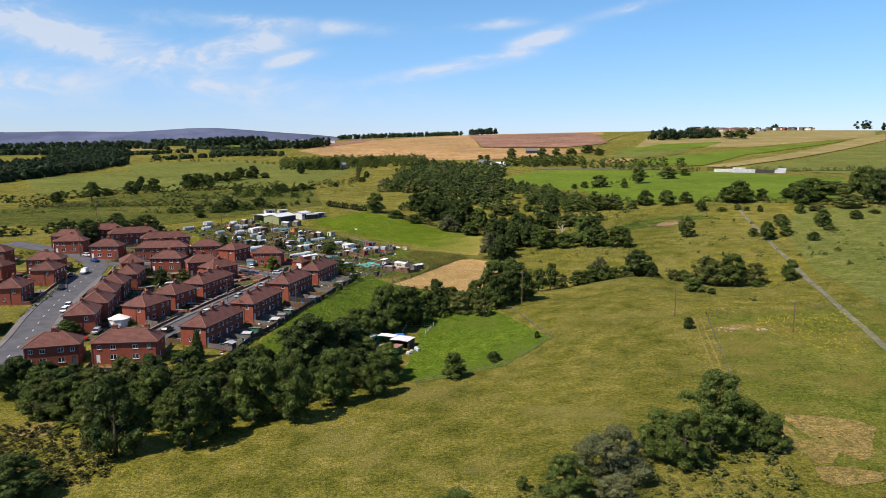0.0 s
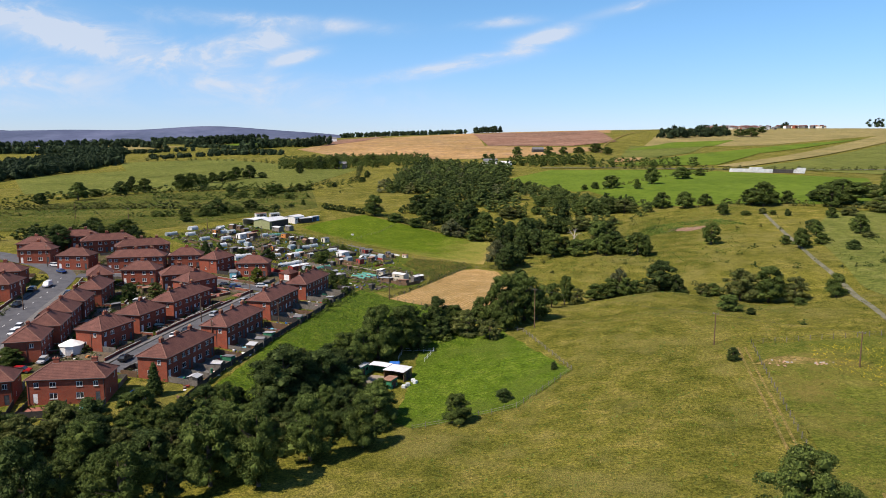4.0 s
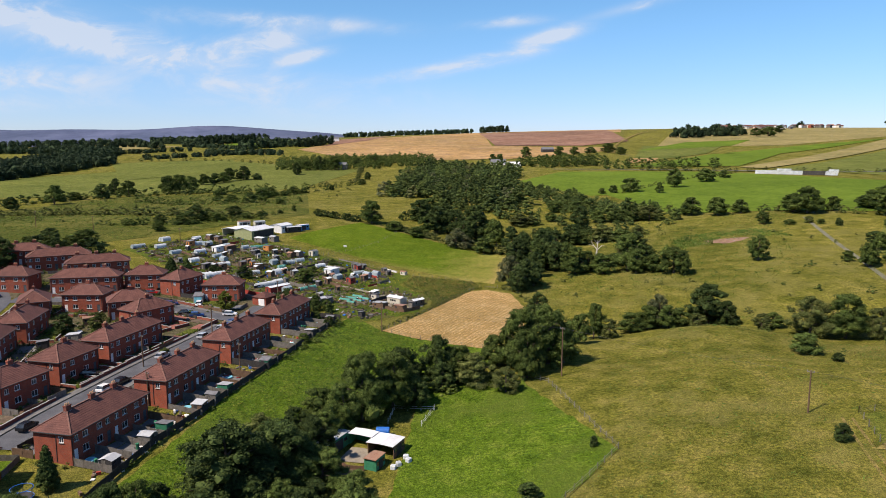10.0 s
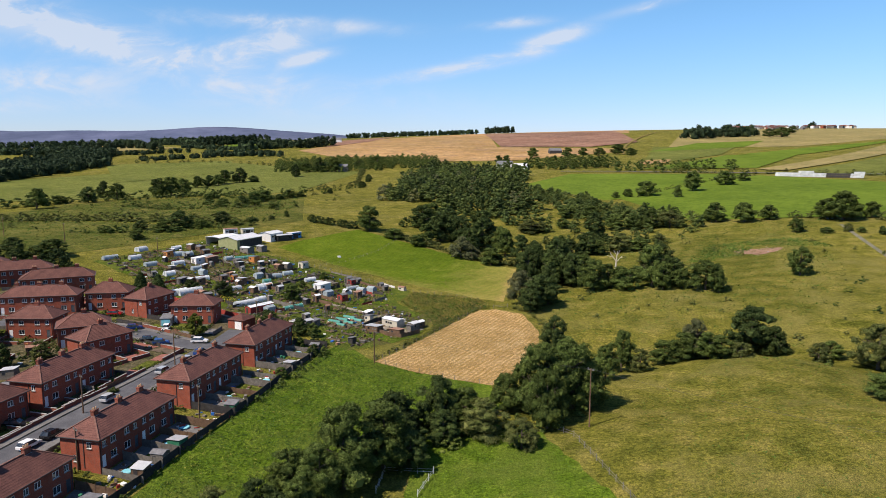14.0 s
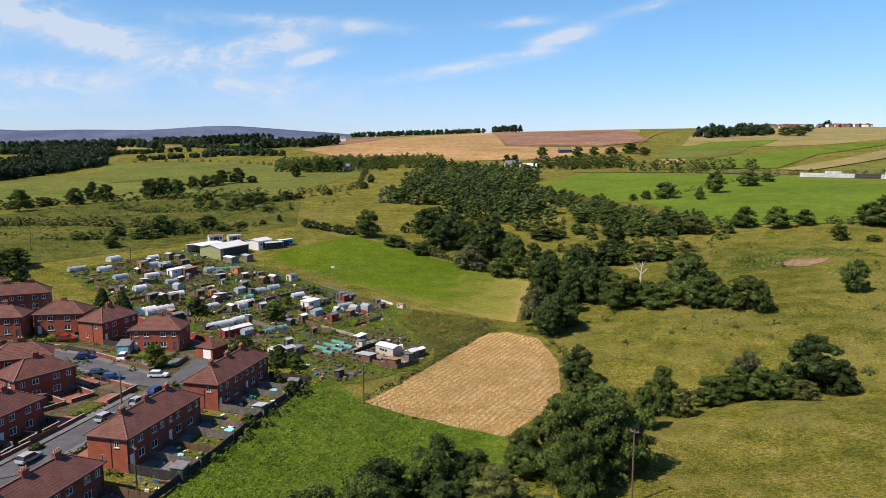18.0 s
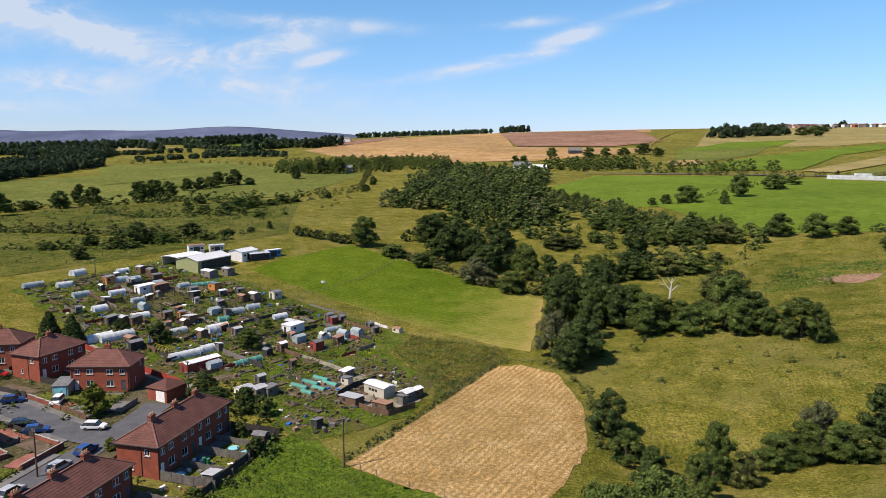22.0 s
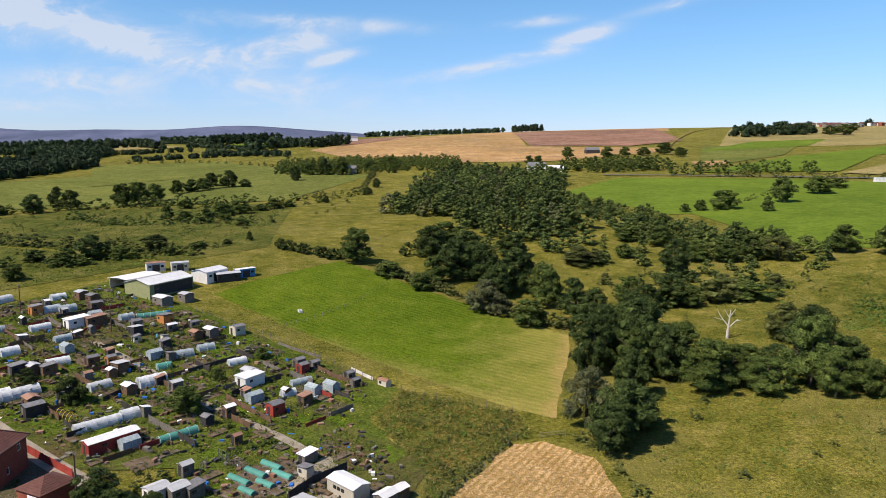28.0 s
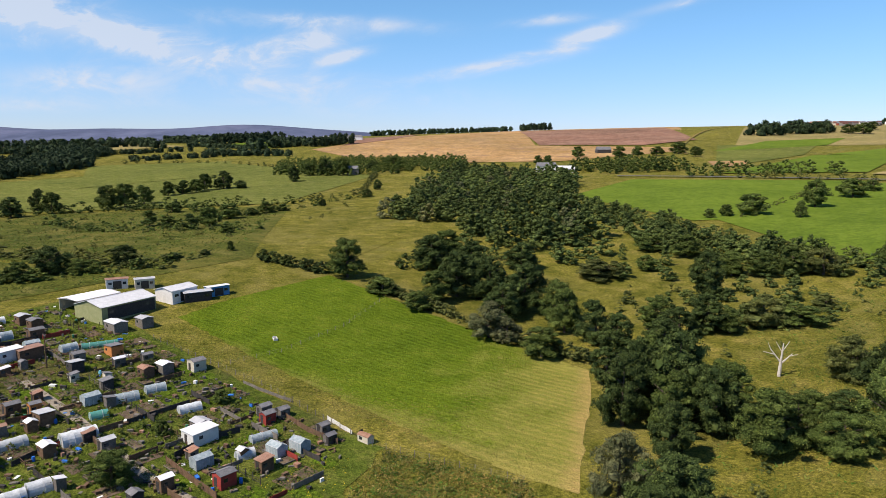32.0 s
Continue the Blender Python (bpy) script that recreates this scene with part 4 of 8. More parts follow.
YELLOWS = [broadleaf(81, M_LEAF_YELLOW, "young tree with yellow-green leaves", spread=3.8, trunk=0.03)]
BUSHES = [bush(91 + i, (M_LEAF_OLIVE, M_LEAF, M_LEAF_DARK, M_LEAF_OLIVE)[i], "rounded wild thorn bush") for i in range(4)]
PROTOS = [*OAKS, *DARKS, *TALLS, *OLIVES, *GREYS, *YELLOWS, *BUSHES]
for i, pr in enumerate(PROTOS):
    pr.location = (100 + 15 * i, -400, -40)
tree_rng = random.Random(5)


def plant(kinds, x, y, height, width=None, sink=0.15, label="", group=""):
    """One tree or bush of the kinds given, scaled to its height and width."""
    kind = kinds[tree_rng.randrange(len(kinds))]
    h0, w0 = (2.0, 4.2) if kind in BUSHES else (10.2, 9.0)
    sz = height / h0
    sx = (width / w0) if width else sz * tree_rng.uniform(0.85, 1.15)
    ob = copy_thing(kind, pose(x, y, ground(x, y) - sink, 0, 0, tree_rng.uniform(0, 360)))
    ob.scale = (sx, sx * tree_rng.uniform(0.9, 1.1), sz)
    if label:
        ob["label"] = label
    if group:
        ob["group"] = group
    return ob


MIXED = OAKS + DARKS


def lod(seed, count, spread, per, size):
    """A light crown for trees that stand massed together: points and triangles, ten metres high."""
    rng = np.random.default_rng(seed)
    lobes = crown_lobes(rng, 10.0, spread, count, 0.2)
    v1, f1 = leaf_cloud(rng, lobes, per, size, 0.85, 5, 0.28)
    v2, f2 = core(lobes, 0.85, 0.80)
    tris = [t for f in f1 for t in ((f[0], f[1], f[2]), (f[0], f[2], f[3]))] + [tuple(q + len(v1) for q in f) for f in f2]
    return np.array([tuple(v) for v in v1] + v2), np.array(tris)


LODS = [lod(200 + i, 30, 4.5, 38, 0.27) for i in range(4)]
FARLODS = [lod(220 + i, 20, 4.6, 30, 0.24) for i in range(3)]
LOWLODS = [lod(230 + i, 13, 4.4, 26, 0.32) for i in range(3)]


def mass(name, rows, mt, label, category="woodland", far=False):
    """Many trees or bushes grown into one another, as one mass; rows of x, y, height, width."""
    vs, fs, k = [], [], 0
    for x, y, h, w in rows:
        v, f = (LOWLODS if h < 3.4 else FARLODS if far else LODS)[tree_rng.randrange(3)]
        a = tree_rng.uniform(0, 6.283)
        c, s = math.cos(a) * w / 9.0, math.sin(a) * w / 9.0
        q = np.stack([v[:, 0] * c - v[:, 1] * s + x, v[:, 0] * s + v[:, 1] * c + y, v[:, 2] * h / 10.0 + ground(x, y) - 0.2], 1)
        vs.append(q)
        fs.append(f + k)
        k += len(q)
    if not vs:
        return None
    vs, fs = np.concatenate(vs), np.concatenate(fs)
    me = bpy.data.meshes.new(name)
    me.vertices.add(len(vs))
    me.vertices.foreach_set("co", vs.ravel())
    me.loops.add(fs.size)
    me.loops.foreach_set("vertex_index", fs.ravel().astype(np.int32))
    me.polygons.add(len(fs))
    me.polygons.foreach_set("loop_start", np.arange(0, fs.size, 3, dtype=np.int32))
    me.update(calc_edges=True)
    me.materials.append(mt)
    return tagged(new(name, me), label, category, kind="stuff")


def conifer(x, y, height, width, label):
    """A dark garden conifer: a cone of drooping tiers."""
    rng = np.random.default_rng(int(abs(x)))
    root = new("conifer")
    tagged(root, label, "tree", "garden trees")
    lobes = []
    for i in range(60):
        h = (i + rng.random()) / 60
        a = i * 2.4
        r = width / 2 * (1 - h) ** 0.8 * 0.75
        lobes.append((r * math.cos(a), r * math.sin(a), 0.5 + (height - 0.8) * h, width * (0.10 + 0.09 * (1 - h))))
    ob = new("crown", crown_mesh("crown", rng, lobes, 260, 0.10, M_LEAF_DARK))
    ob.parent = root
    bm = bmesh.new()
    limb(bm, (0, 0, -0.3), (0, 0, height * 0.8), 0.14, 0.04, 7)
    part("trunk", bm, M_BARK, root)
    root.matrix_world = pose(x, y, ground(x, y))


# ---- trees that stand out singly ----
BELT_A = [(-98.6, 141.4, 9.6, 13.1), (-84.7, 134.9, 9.8, 12.1), (-64.0, 116.5, 16.4, 12.2), (-65.1, 133.3, 10.6, 10.1), (-52.1, 120.0, 14.0, 12.0), (-43.9, 132.1, 14.1, 11.7), (-36.1, 132.3, 15.0, 10.4), (-30.3, 142.6, 13.3, 9.9), (-22.2, 149.2, 10.9, 9.6), (-47.6, 125.0, 7.7, 6.4), (-65.5, 126.9, 7.0, 8.0)]
for x, y, h, w in BELT_A:
    plant(MIXED, x, y, h, w)
BELT_B = [(-42.2, 169.5, 14.7, 13.9), (-35.8, 176.7, 12.5, 11.5), (-29.4, 178.3, 7.4, 8.7), (-27.3, 203.9, 15.4, 10.1), (-21.9, 210.4, 13.3, 10.4), (-30.5, 200.4, 10.0, 7.5), (-22.1, 166.8, 8.8, 8.0), (-21.3, 219.8, 10.6, 9.5), (-13.8, 225.4, 12.0, 8.2), (-8.6, 226.6, 8.3, 7.2), (-0.5, 232.8, 8.6, 6.3)]
for x, y, h, w in BELT_B:
    plant(MIXED, x, y, h, w * 1.25)
BELT_C = [(5.4, 228.6, 16.0, 12.1), (12.0, 232.2, 15.7, 14.6), (6.6, 223.1, 12.5, 8.6), (15.7, 232.6, 9.5, 8.5), (12.7, 239.0, 10.6, 6.5), (2.6, 234.6, 10.0, 8.0)]
for x, y, h, w in BELT_C:
    plant(OAKS, x, y, h, w, label="big full-leaved green tree beside the power pole")
for x, y, h, w in ((-4.6, 222.0, 8.0, 9.6), (1.7, 215.7, 6.1, 6.3)):
    plant(YELLOWS + OLIVES, x, y, h, w, label="yellow-green tree at the paddock edge")
LEFT_LOW = [(-71.7, 100.8, 8.1, 10.9), (-85.4, 144.6, 5.5, 8.0), (-88.2, 131.0, 6.5, 7.6), (-42.6, 147.5, 7.6, 9.8), (-52.0, 145.6, 6.4, 8.6)]
for x, y, h, w in LEFT_LOW:
    plant(MIXED, x, y, h, w)
KNOLL = [(37.1, 107.5, 13.6, 11.6), (27.5, 104.0, 8.5, 8.0), (44.8, 105.5, 6.5, 7.0), (42.3, 107.0, 7.8, 6.9), (30.5, 100.4, 9.1, 8.4)]
for x, y, h, w in KNOLL:
    plant(OAKS, x, y, h, w)
KNOLL_W = [(19.7, 97.5, 9.2, 11.1), (18.8, 90.7, 4.2, 7.4)]
for x, y, h, w in KNOLL_W:
    plant(GREYS, x, y, h, w)
KNOLL_G = [(12.2, 92.3, 7.3, 7.8), (6.7, 96.0, 2.5, 2.3), (-2.5, 91.7, 2.9, 6.6)]
for x, y, h, w in KNOLL_G:
    plant(MIXED, x, y, h, w)
RIGHT_OPEN = [(83.5, 258.5, 12.0, 12.5), (91.5, 256.0, 13.0, 14.0), (98.5, 253.0, 9.0, 8.5), (44.0, 271.5, 7.5, 10.5), (98.3, 336.4, 11.0, 9.5)]
for x, y, h, w in RIGHT_OPEN:
    plant(OLIVES + OAKS, x, y, h, w)
RIGHT_OPEN2 = [(-5.4, 160.1, 6.8, 6.9), (109.0, 248.6, 8.3, 7.8), (126.0, 313.7, 9.2, 7.0), (143.4, 339.0, 7.6, 5.9), (161.0, 338.0, 9.2, 7.8)]
for x, y, h, w in RIGHT_OPEN2:
    plant(OAKS, x, y, h, w)
DOME = [(63.5, 280.0, 13.6, 15.2), (67.5, 276.0, 8.5, 8.0)]
for x, y, h, w in DOME:
    plant(DARKS, x, y, h, w, label="round dark broadleaf tree behind the knoll")
for x, y, h, w in ((47.5, 273.5, 11.0, 8.0), (5.2, 319.5, 11.9, 9.9), (-16.9, 394.2, 10.2, 11.9), (-12.5, 391.0, 7.5, 8.5)):
    plant(GREYS, x, y, h, w, label="pale grey-green willow with thin open leaves")
HOLLOW = [(27.6, 265.0, 11.5, 7.2), (31.5, 262.5, 6.4, 5.4), (38.5, 269.0, 6.5, 9.0), (53.0, 271.5, 6.6, 9.5), (57.0, 269.0, 5.0, 6.0), (49.5, 270.0, 7.5, 8.0), (73.0, 264.0, 5.2, 5.4), (71.0, 232.5, 5.4, 8.2)]
for x, y, h, w in HOLLOW:
    plant(OAKS + OLIVES, x, y, h, w)
STUBBLE_SIDE = [(12.7, 278.3, 9.4, 8.2), (14.4, 269.2, 6.5, 7.2), (18.3, 266.0, 5.8, 5.4), (22.1, 254.0, 8.7, 7.2), (16.0, 258.0, 5.0, 6.5)]
for x, y, h, w in STUBBLE_SIDE:
    plant(MIXED, x, y, h, w)
ROW_MID = [(30.7, 336.2, 11.6, 13.7), (41.1, 334.8, 8.1, 10.5), (50.5, 338.2, 15.3, 14.5), (58.9, 332.2, 7.5, 9.0), (65.1, 327.0, 10.7, 13.7), (67.7, 322.0, 8.2, 5.9), (52.6, 331.6, 9.5, 8.1), (36.0, 340.0, 9.0, 9.0), (58.0, 340.0, 10.0, 11.0)]
for x, y, h, w in ROW_MID:
    plant(MIXED, x, y, h, w)
HAY_CORNER = [(9.2, 346.8, 14.5, 10.8), (19.6, 351.4, 17.7, 15.3), (12.6, 354.1, 15.2, 9.6), (28.4, 351.8, 11.3, 12.0), (24.0, 344.0, 13.0, 11.0), (16.5, 343.5, 12.5, 10.0), (10.6, 312.5, 12.1, 13.5), (8.0, 308.0, 10.0, 9.0), (14.0, 318.0, 9.0, 9.0)]
for x, y, h, w in HAY_CORNER:
    plant(DARKS + OAKS[:1], x, y, h, w)
FAR_RIGHT = [(56.3, 353.4, 13.3, 13.8), (56.9, 369.1, 9.9, 9.8), (47.9, 350.0, 5.5, 9.9), (41.4, 348.9, 6.1, 9.7)]
for x, y, h, w in FAR_RIGHT:
    plant(MIXED + OLIVES, x, y, h, w)
VALLEY = [(-28.2, 428.1, 14.9, 15.7), (-18.6, 427.6, 14.0, 13.9), (-8.2, 419.2, 15.0, 16.7), (1.8, 402.0, 12.7, 10.9), (9.0, 394.8, 11.9, 11.3), (13.2, 386.9, 10.7, 9.4), (-39.8, 457.0, 12.9, 15.8), (-25.8, 454.1, 12.7, 15.6), (-9.5, 467.1, 10.2, 14.3), (25.8, 410.2, 8.8, 10.6), (29.5, 399.6, 9.0, 10.9), (45.1, 437.3, 15.0, 13.4), (37.7, 405.3, 10.7, 14.5), (-14.0, 410.0, 11.0, 12.0), (-34.0, 420.0, 10.0, 12.0), (0.5, 412.0, 12.0, 12.0), (18.0, 375.0, 9.0, 10.0), (22.0, 390.0, 8.0, 9.0)]
for x, y, h, w in VALLEY:
    plant(DARKS + OAKS[:2], x, y, h, w, group="trees at the wood's edge")
VALLEY_LOW = [(-4.2, 382.8, 8.0, 10.5), (-49.4, 423.1, 5.4, 12.0), (-37.4, 411.2, 6.0, 9.0), (15.7, 458.6, 7.4, 15.0), (38.9, 498.0, 7.5, 14.0), (49.8, 487.6, 9.0, 14.0), (58.4, 459.8, 8.7, 12.4), (66.8, 457.4, 8.6, 12.4), (75.3, 455.9, 10.0, 12.4), (84.0, 453.5, 8.9, 14.5), (52.3, 409.1, 8.8, 14.0), (60.5, 406.7, 6.1, 13.3), (42.6, 403.3, 7.0, 9.7), (71.4, 419.1, 4.9, 7.2), (21.0, 462.0, 6.0, 9.0), (33.0, 470.0, 6.0, 9.0)]
for x, y, h, w in VALLEY_LOW:
    plant(OLIVES + OAKS, x, y, h, w, group="trees at the wood's edge")
HAY_TREES = [(-63.4, 436.6, 13.2, 14.8), (-36.2, 472.8, 11.6, 15.0)]
for x, y, h, w in HAY_TREES:
    plant(MIXED, x, y, h, w)
FAR_GREEN = [(129.9, 583.1, 15.0, 14.6), (163.5, 621.8, 11.0, 18.6), (95.5, 564.7, 11.0, 16.4), (83.4, 562.5, 6.3, 7.3), (75.1, 559.1, 5.0, 5.6), (106.6, 455.1, 10.7, 13.0), (117.6, 446.7, 10.6, 12.9), (129.3, 446.7, 8.0, 10.4), (111.9, 551.4, 8.3, 7.2), (186.0, 650.0, 7.1, 11.8), (155.9, 430.4, 14.5, 19.2), (169.6, 433.1, 8.4, 9.8), (151.6, 436.9, 10.7, 16.2), (184.1, 412.9, 14.0, 15.9)]
for x, y, h, w in FAR_GREEN:
    plant(OAKS, x, y, h, w)
MID_LEFT = [(-300.4, 618.3, 14.8, 12.5), (-283.3, 607.4, 13.8, 14.2), (-293.5, 586.8, 12.9, 15.0), (-260.7, 626.9, 16.4, 15.0), (-255.0, 636.2, 16.6, 17.0), (-253.0, 654.7, 13.7, 16.0), (-262.9, 705.3, 11.7, 13.0), (-257.5, 716.3, 11.4, 14.0), (-252.7, 727.5, 10.9, 14.0), (-251.7, 739.6, 14.4, 15.0), (-242.0, 752.1, 15.6, 18.6), (-228.9, 753.8, 7.1, 13.2), (-305.9, 546.8, 15.1, 16.4), (-310.6, 507.8, 9.8, 13.0), (-310.9, 580.1, 6.9, 14.4)]
for x, y, h, w in MID_LEFT:
    plant(MIXED, x, y, h, w, group="pasture trees")
MID_LEFT2 = [(-188.0, 543.7, 8.5, 8.7), (-175.1, 536.4, 6.0, 10.9), (-209.5, 608.4, 6.3, 11.2), (-157.6, 525.0, 7.9, 9.5), (-154.4, 536.9, 10.2, 12.5), (-160.4, 572.8, 8.6, 16.1), (-153.3, 586.2, 4.8, 8.3), (-149.8, 598.7, 6.9, 11.7), (-144.2, 606.9, 4.5, 7.7), (-133.1, 507.0, 3.9, 7.4), (-126.7, 627.7, 5.1, 5.0), (-111.0, 676.1, 5.8, 9.8), (-114.3, 724.7, 8.2, 8.3), (-149.2, 417.7, 9.4, 13.9), (-152.5, 408.3, 6.1, 9.6), (-141.5, 419.6, 4.8, 9.0), (-135.9, 434.8, 6.6, 11.5), (-116.8, 451.9, 2.4, 4.9), (-111.7, 461.1, 4.1, 3.6), (-124.3, 444.8, 2.3, 7.3), (-154.6, 386.5, 5.5, 7.4), (-165.7, 411.2, 4.6, 9.3), (-140.2, 424.4, 3.6, 6.9), (-180.0, 343.8, 8.2, 10.6), (-167.3, 347.1, 7.6, 15.8), (-173.0, 303.2, 12.2, 14.2)]
for x, y, h, w in MID_LEFT2:
    plant(MIXED, x, y, h, w, group="pasture trees")
HILL_FOOT = [(-201.9, 801.8, 14.4, 13.0), (-205.1, 856.1, 12.4, 16.7), (-189.9, 853.7, 17.5, 18.0), (-172.4, 850.9, 17.4, 20.8), (-154.1, 893.2, 10.8, 17.3), (-133.5, 890.4, 15.2, 24.8)]
for x, y, h, w in HILL_FOOT:
    plant(MIXED, x, y, h, w, group="pasture trees")
HILL_TREES = [(2.5, 924.1, 9.1, 11.8), (10.8, 881.8, 12.3, 12.7), (45.8, 993.8, 13.1, 17.5), (87.5, 981.2, 13.0, 17.3), (108.5, 998.2, 11.6, 16.0), (128.8, 1004.6, 10.8, 19.4), (154.9, 1022.1, 14.5, 21.5), (164.6, 984.7, 11.5, 17.5), (428.6, 1407.1, 12.1, 21.1), (451.8, 1379.3, 10.7, 18.5), (453.5, 1322.7, 16.1, 26.8), (471.7, 1317.3, 18.4, 29.0), (529.9, 1420.7, 15.0, 24.2)]
for x, y, h, w in HILL_TREES:
    plant(MIXED, x, y, h, w)
SLOPE_TREES = [(54.2, 180.0, 3.4, 3.5), (4.2, 171.0, 3.2, 4.5), (77.9, 268.5, 5.0, 7.0), (16.1, 186.4, 2.3, 2.0), (73.7, 222.6, 2.4, 3.5), (93.5, 238.0, 2.9, 5.3), (70.3, 275.7, 2.4, 3.6), (196.2, 427.3, 14.6, 30.8), (188.9, 437.5, 8.6, 15.2), (222.9, 456.5, 9.5, 24.4), (229.8, 433.4, 20.8, 23.5), (223.4, 406.4, 21.6, 20.4), (200.6, 394.4, 8.3, 17.7), (127.5, 314.6, 8.1, 7.1), (146.2, 348.4, 6.2, 9.1), (137.0, 320.0, 5.1, 6.7), (163.8, 344.1, 7.2, 9.8), (169.0, 380.2, 5.8, 7.3), (180.0, 385.4, 4.9, 8.9), (185.6, 356.7, 5.3, 7.7), (142.3, 305.8, 4.4, 6.5), (124.3, 324.0, 4.5, 5.0), (145.3, 403.7, 3.9, 4.1), (136.8, 404.3, 2.8, 6.8), (148.7, 399.5, 2.8, 4.8), (153.4, 392.6, 4.1, 4.1), (127.4, 411.1, 7.0, 9.0), (203.2, 373.0, 2.8, 6.1), (160.2, 328.1, 3.0, 7.0)]
for x, y, h, w in SLOPE_TREES:
    plant(MIXED + OLIVES, x, y, h, w)


def inside(pts, x, y):
    hit = False
    for (x0, y0), (x1, y1) in zip(pts, pts[1:] + pts[:1]):
        if (y0 > y) != (y1 > y) and x < x0 + (x1 - x0) * (y - y0) / (y1 - y0):
            hit = not hit
    return hit


def spots(pts, gap, lo, hi, wide=1.0):
    """Tree places over a plot at about the gap given: x, y, height, width."""
    xs, ys = [p[0] for p in pts], [p[1] for p in pts]
    out, y = [], min(ys)
    while y < max(ys):
        x = min(xs)
        while x < max(xs):
            px_, py_ = x + tree_rng.uniform(-0.45, 0.45) * gap, y + tree_rng.uniform(-0.45, 0.45) * gap
            if inside(pts, px_, py_):
                h = tree_rng.uniform(lo, hi)
                out.append((px_, py_, h, h * wide * tree_rng.uniform(0.85, 1.15)))
            x += gap
        y += gap
    return out


def along(pts, gap, lo, hi, wide=1.3, jitter=0.6):
    """Places along a hedge line."""
    out = []
    for a, b in zip(pts, pts[1:]):
        a, b = Vector(a), Vector(b)
        n = max(1, int((b - a).length / gap))
        for i in range(n):
            q = a.lerp(b, (i + tree_rng.random() * 0.7) / n)
            h = tree_rng.uniform(lo, hi)
            out.append((q.x + tree_rng.uniform(-jitter, jitter), q.y + tree_rng.uniform(-jitter, jitter), h, h * wide * tree_rng.uniform(0.9, 1.4)))
    return out


# ---- the belt of trees between gardens and meadow ----
for x, y, h, w in spots([(-100, 143), (-76, 152), (-58, 153), (-47, 176), (-43, 192), (-36, 204), (-30, 205), (-31, 196), (-32, 180), (-24, 168), (-18.5, 158), (-31, 147), (-45, 138), (-56, 128), (-76, 126), (-92, 134)], 5.6, 6.0, 9.5, 0.95):
    plant(MIXED + OLIVES[:1], x, y, h, w, group="tree belt behind the gardens")
for x, y, h, w in spots([(-30, 199), (-26, 217), (-13, 229), (-5, 227), (-14, 215), (-22, 203)], 5.2, 5.0, 7.5, 0.95):
    plant(MIXED, x, y, h, w, group="tree belt beside the paddock")
plant(YELLOWS, -58, 132, 5.0, 5.0, group="tree belt behind the gardens")
plant(YELLOWS, -48, 136, 4.0, 5.0, group="tree belt behind the gardens")
mass("undergrowth", spots([(-100, 140), (-60, 150), (-46, 176), (-38, 200), (-26, 170), (-17, 157), (-44, 135), (-78, 122)], 4.2, 1.6, 3.2, 1.5), M_LEAF, "tangled undergrowth below the tree belt", "undergrowth")
mass("undergrowth", spots([(-27, 206), (-22, 224), (4, 238), (17, 240), (14, 226), (3, 220), (-15, 216)], 3.6, 1.4, 3.0, 1.5), M_LEAF, "tangled undergrowth below the tree belt", "undergrowth")
mass("scrub", spots([(4, 92), (14, 99), (25, 98), (36, 107), (47, 106), (43, 86), (10, 80)], 2.6, 0.8, 2.2, 1.6), M_LEAF_OLIVE, "low bramble and scrub on the meadow edge", "scrub")
mass("bracken", spots([(-98, 112), (-90, 128), (-74, 124), (-64, 116), (-60, 108), (-76, 98)], 1.7, 0.7, 1.5, 2.2), M_LEAF_BRACKEN, "brown-green bracken bank", "scrub")

# ---- the wood in the valley and its fringes ----
WOOD = [(-78, 560), (-38, 545), (-27, 500), (11, 500), (24, 520), (16, 596), (16, 674), (34, 747), (-4, 818), (-68, 860), (-80, 743)]
mass("valley_wood", [q for q in spots(WOOD, 12.5, 6, 13, 1.25) if q[1] > 640], M_WOOD, "broadleaf wood filling the valley", far=True)
mass("valley_wood", [q for q in spots(WOOD, 11.5, 5, 13, 1.25) if q[1] <= 640], M_WOOD, "broadleaf wood filling the valley")
mass("valley_wood", [q for q in spots(WOOD, 17.0, 9, 14, 1.0)], M_LEAF_DARK, "darker trees standing in the valley wood", far=True)
mass("valley_wood", spots(WOOD, 30.0, 8, 12, 1.0), M_LEAF_GREY, "pale willows standing in the valley wood")
mass("thicket", spots([(16, 593), (27, 609), (68, 509), (96, 480), (86, 452), (66, 462), (58, 480), (44, 489)], 7.0, 3.5, 8.0, 1.15), M_WOOD, "green thorn thicket")
mass("thicket", spots([(16, 593), (27, 609), (68, 509), (96, 480), (86, 456), (44, 489)], 11.0, 4, 9, 1.1), M_LEAF_DARK, "darker trees in the thorn thicket")
mass("thicket", spots([(-49, 450), (-48, 496), (-36, 496), (-34, 452)], 8.5, 3, 6, 1.2), M_LEAF_DARK, "dark thorn thicket")
mass("thicket", spots([(14, 425), (30, 450), (60, 440), (60, 405), (36, 400)], 11.5, 2.0, 4.5, 1.3), M_LEAF_OLIVE, "scattered olive-green thorn thicket")
for x, y, h, w in spots([(6, 372), (28, 398), (32, 365), (16, 330)], 8.5, 7, 11, 0.95):
    plant(MIXED, x, y, h, w, group="trees beside the hay field")
mass("hill_foot_wood", spots([(-247, 862), (-159, 842), (-69, 885), (-74, 985), (-205, 1000), (-270, 985)], 11, 7, 11, 1.1), M_LEAF, "wood below the bare hill", far=True)
mass("farm_trees", spots([(60, 790), (20, 840), (80, 880), (140, 830)], 11, 9, 13, 1.1), M_LEAF, "trees standing round a farm", far=True)
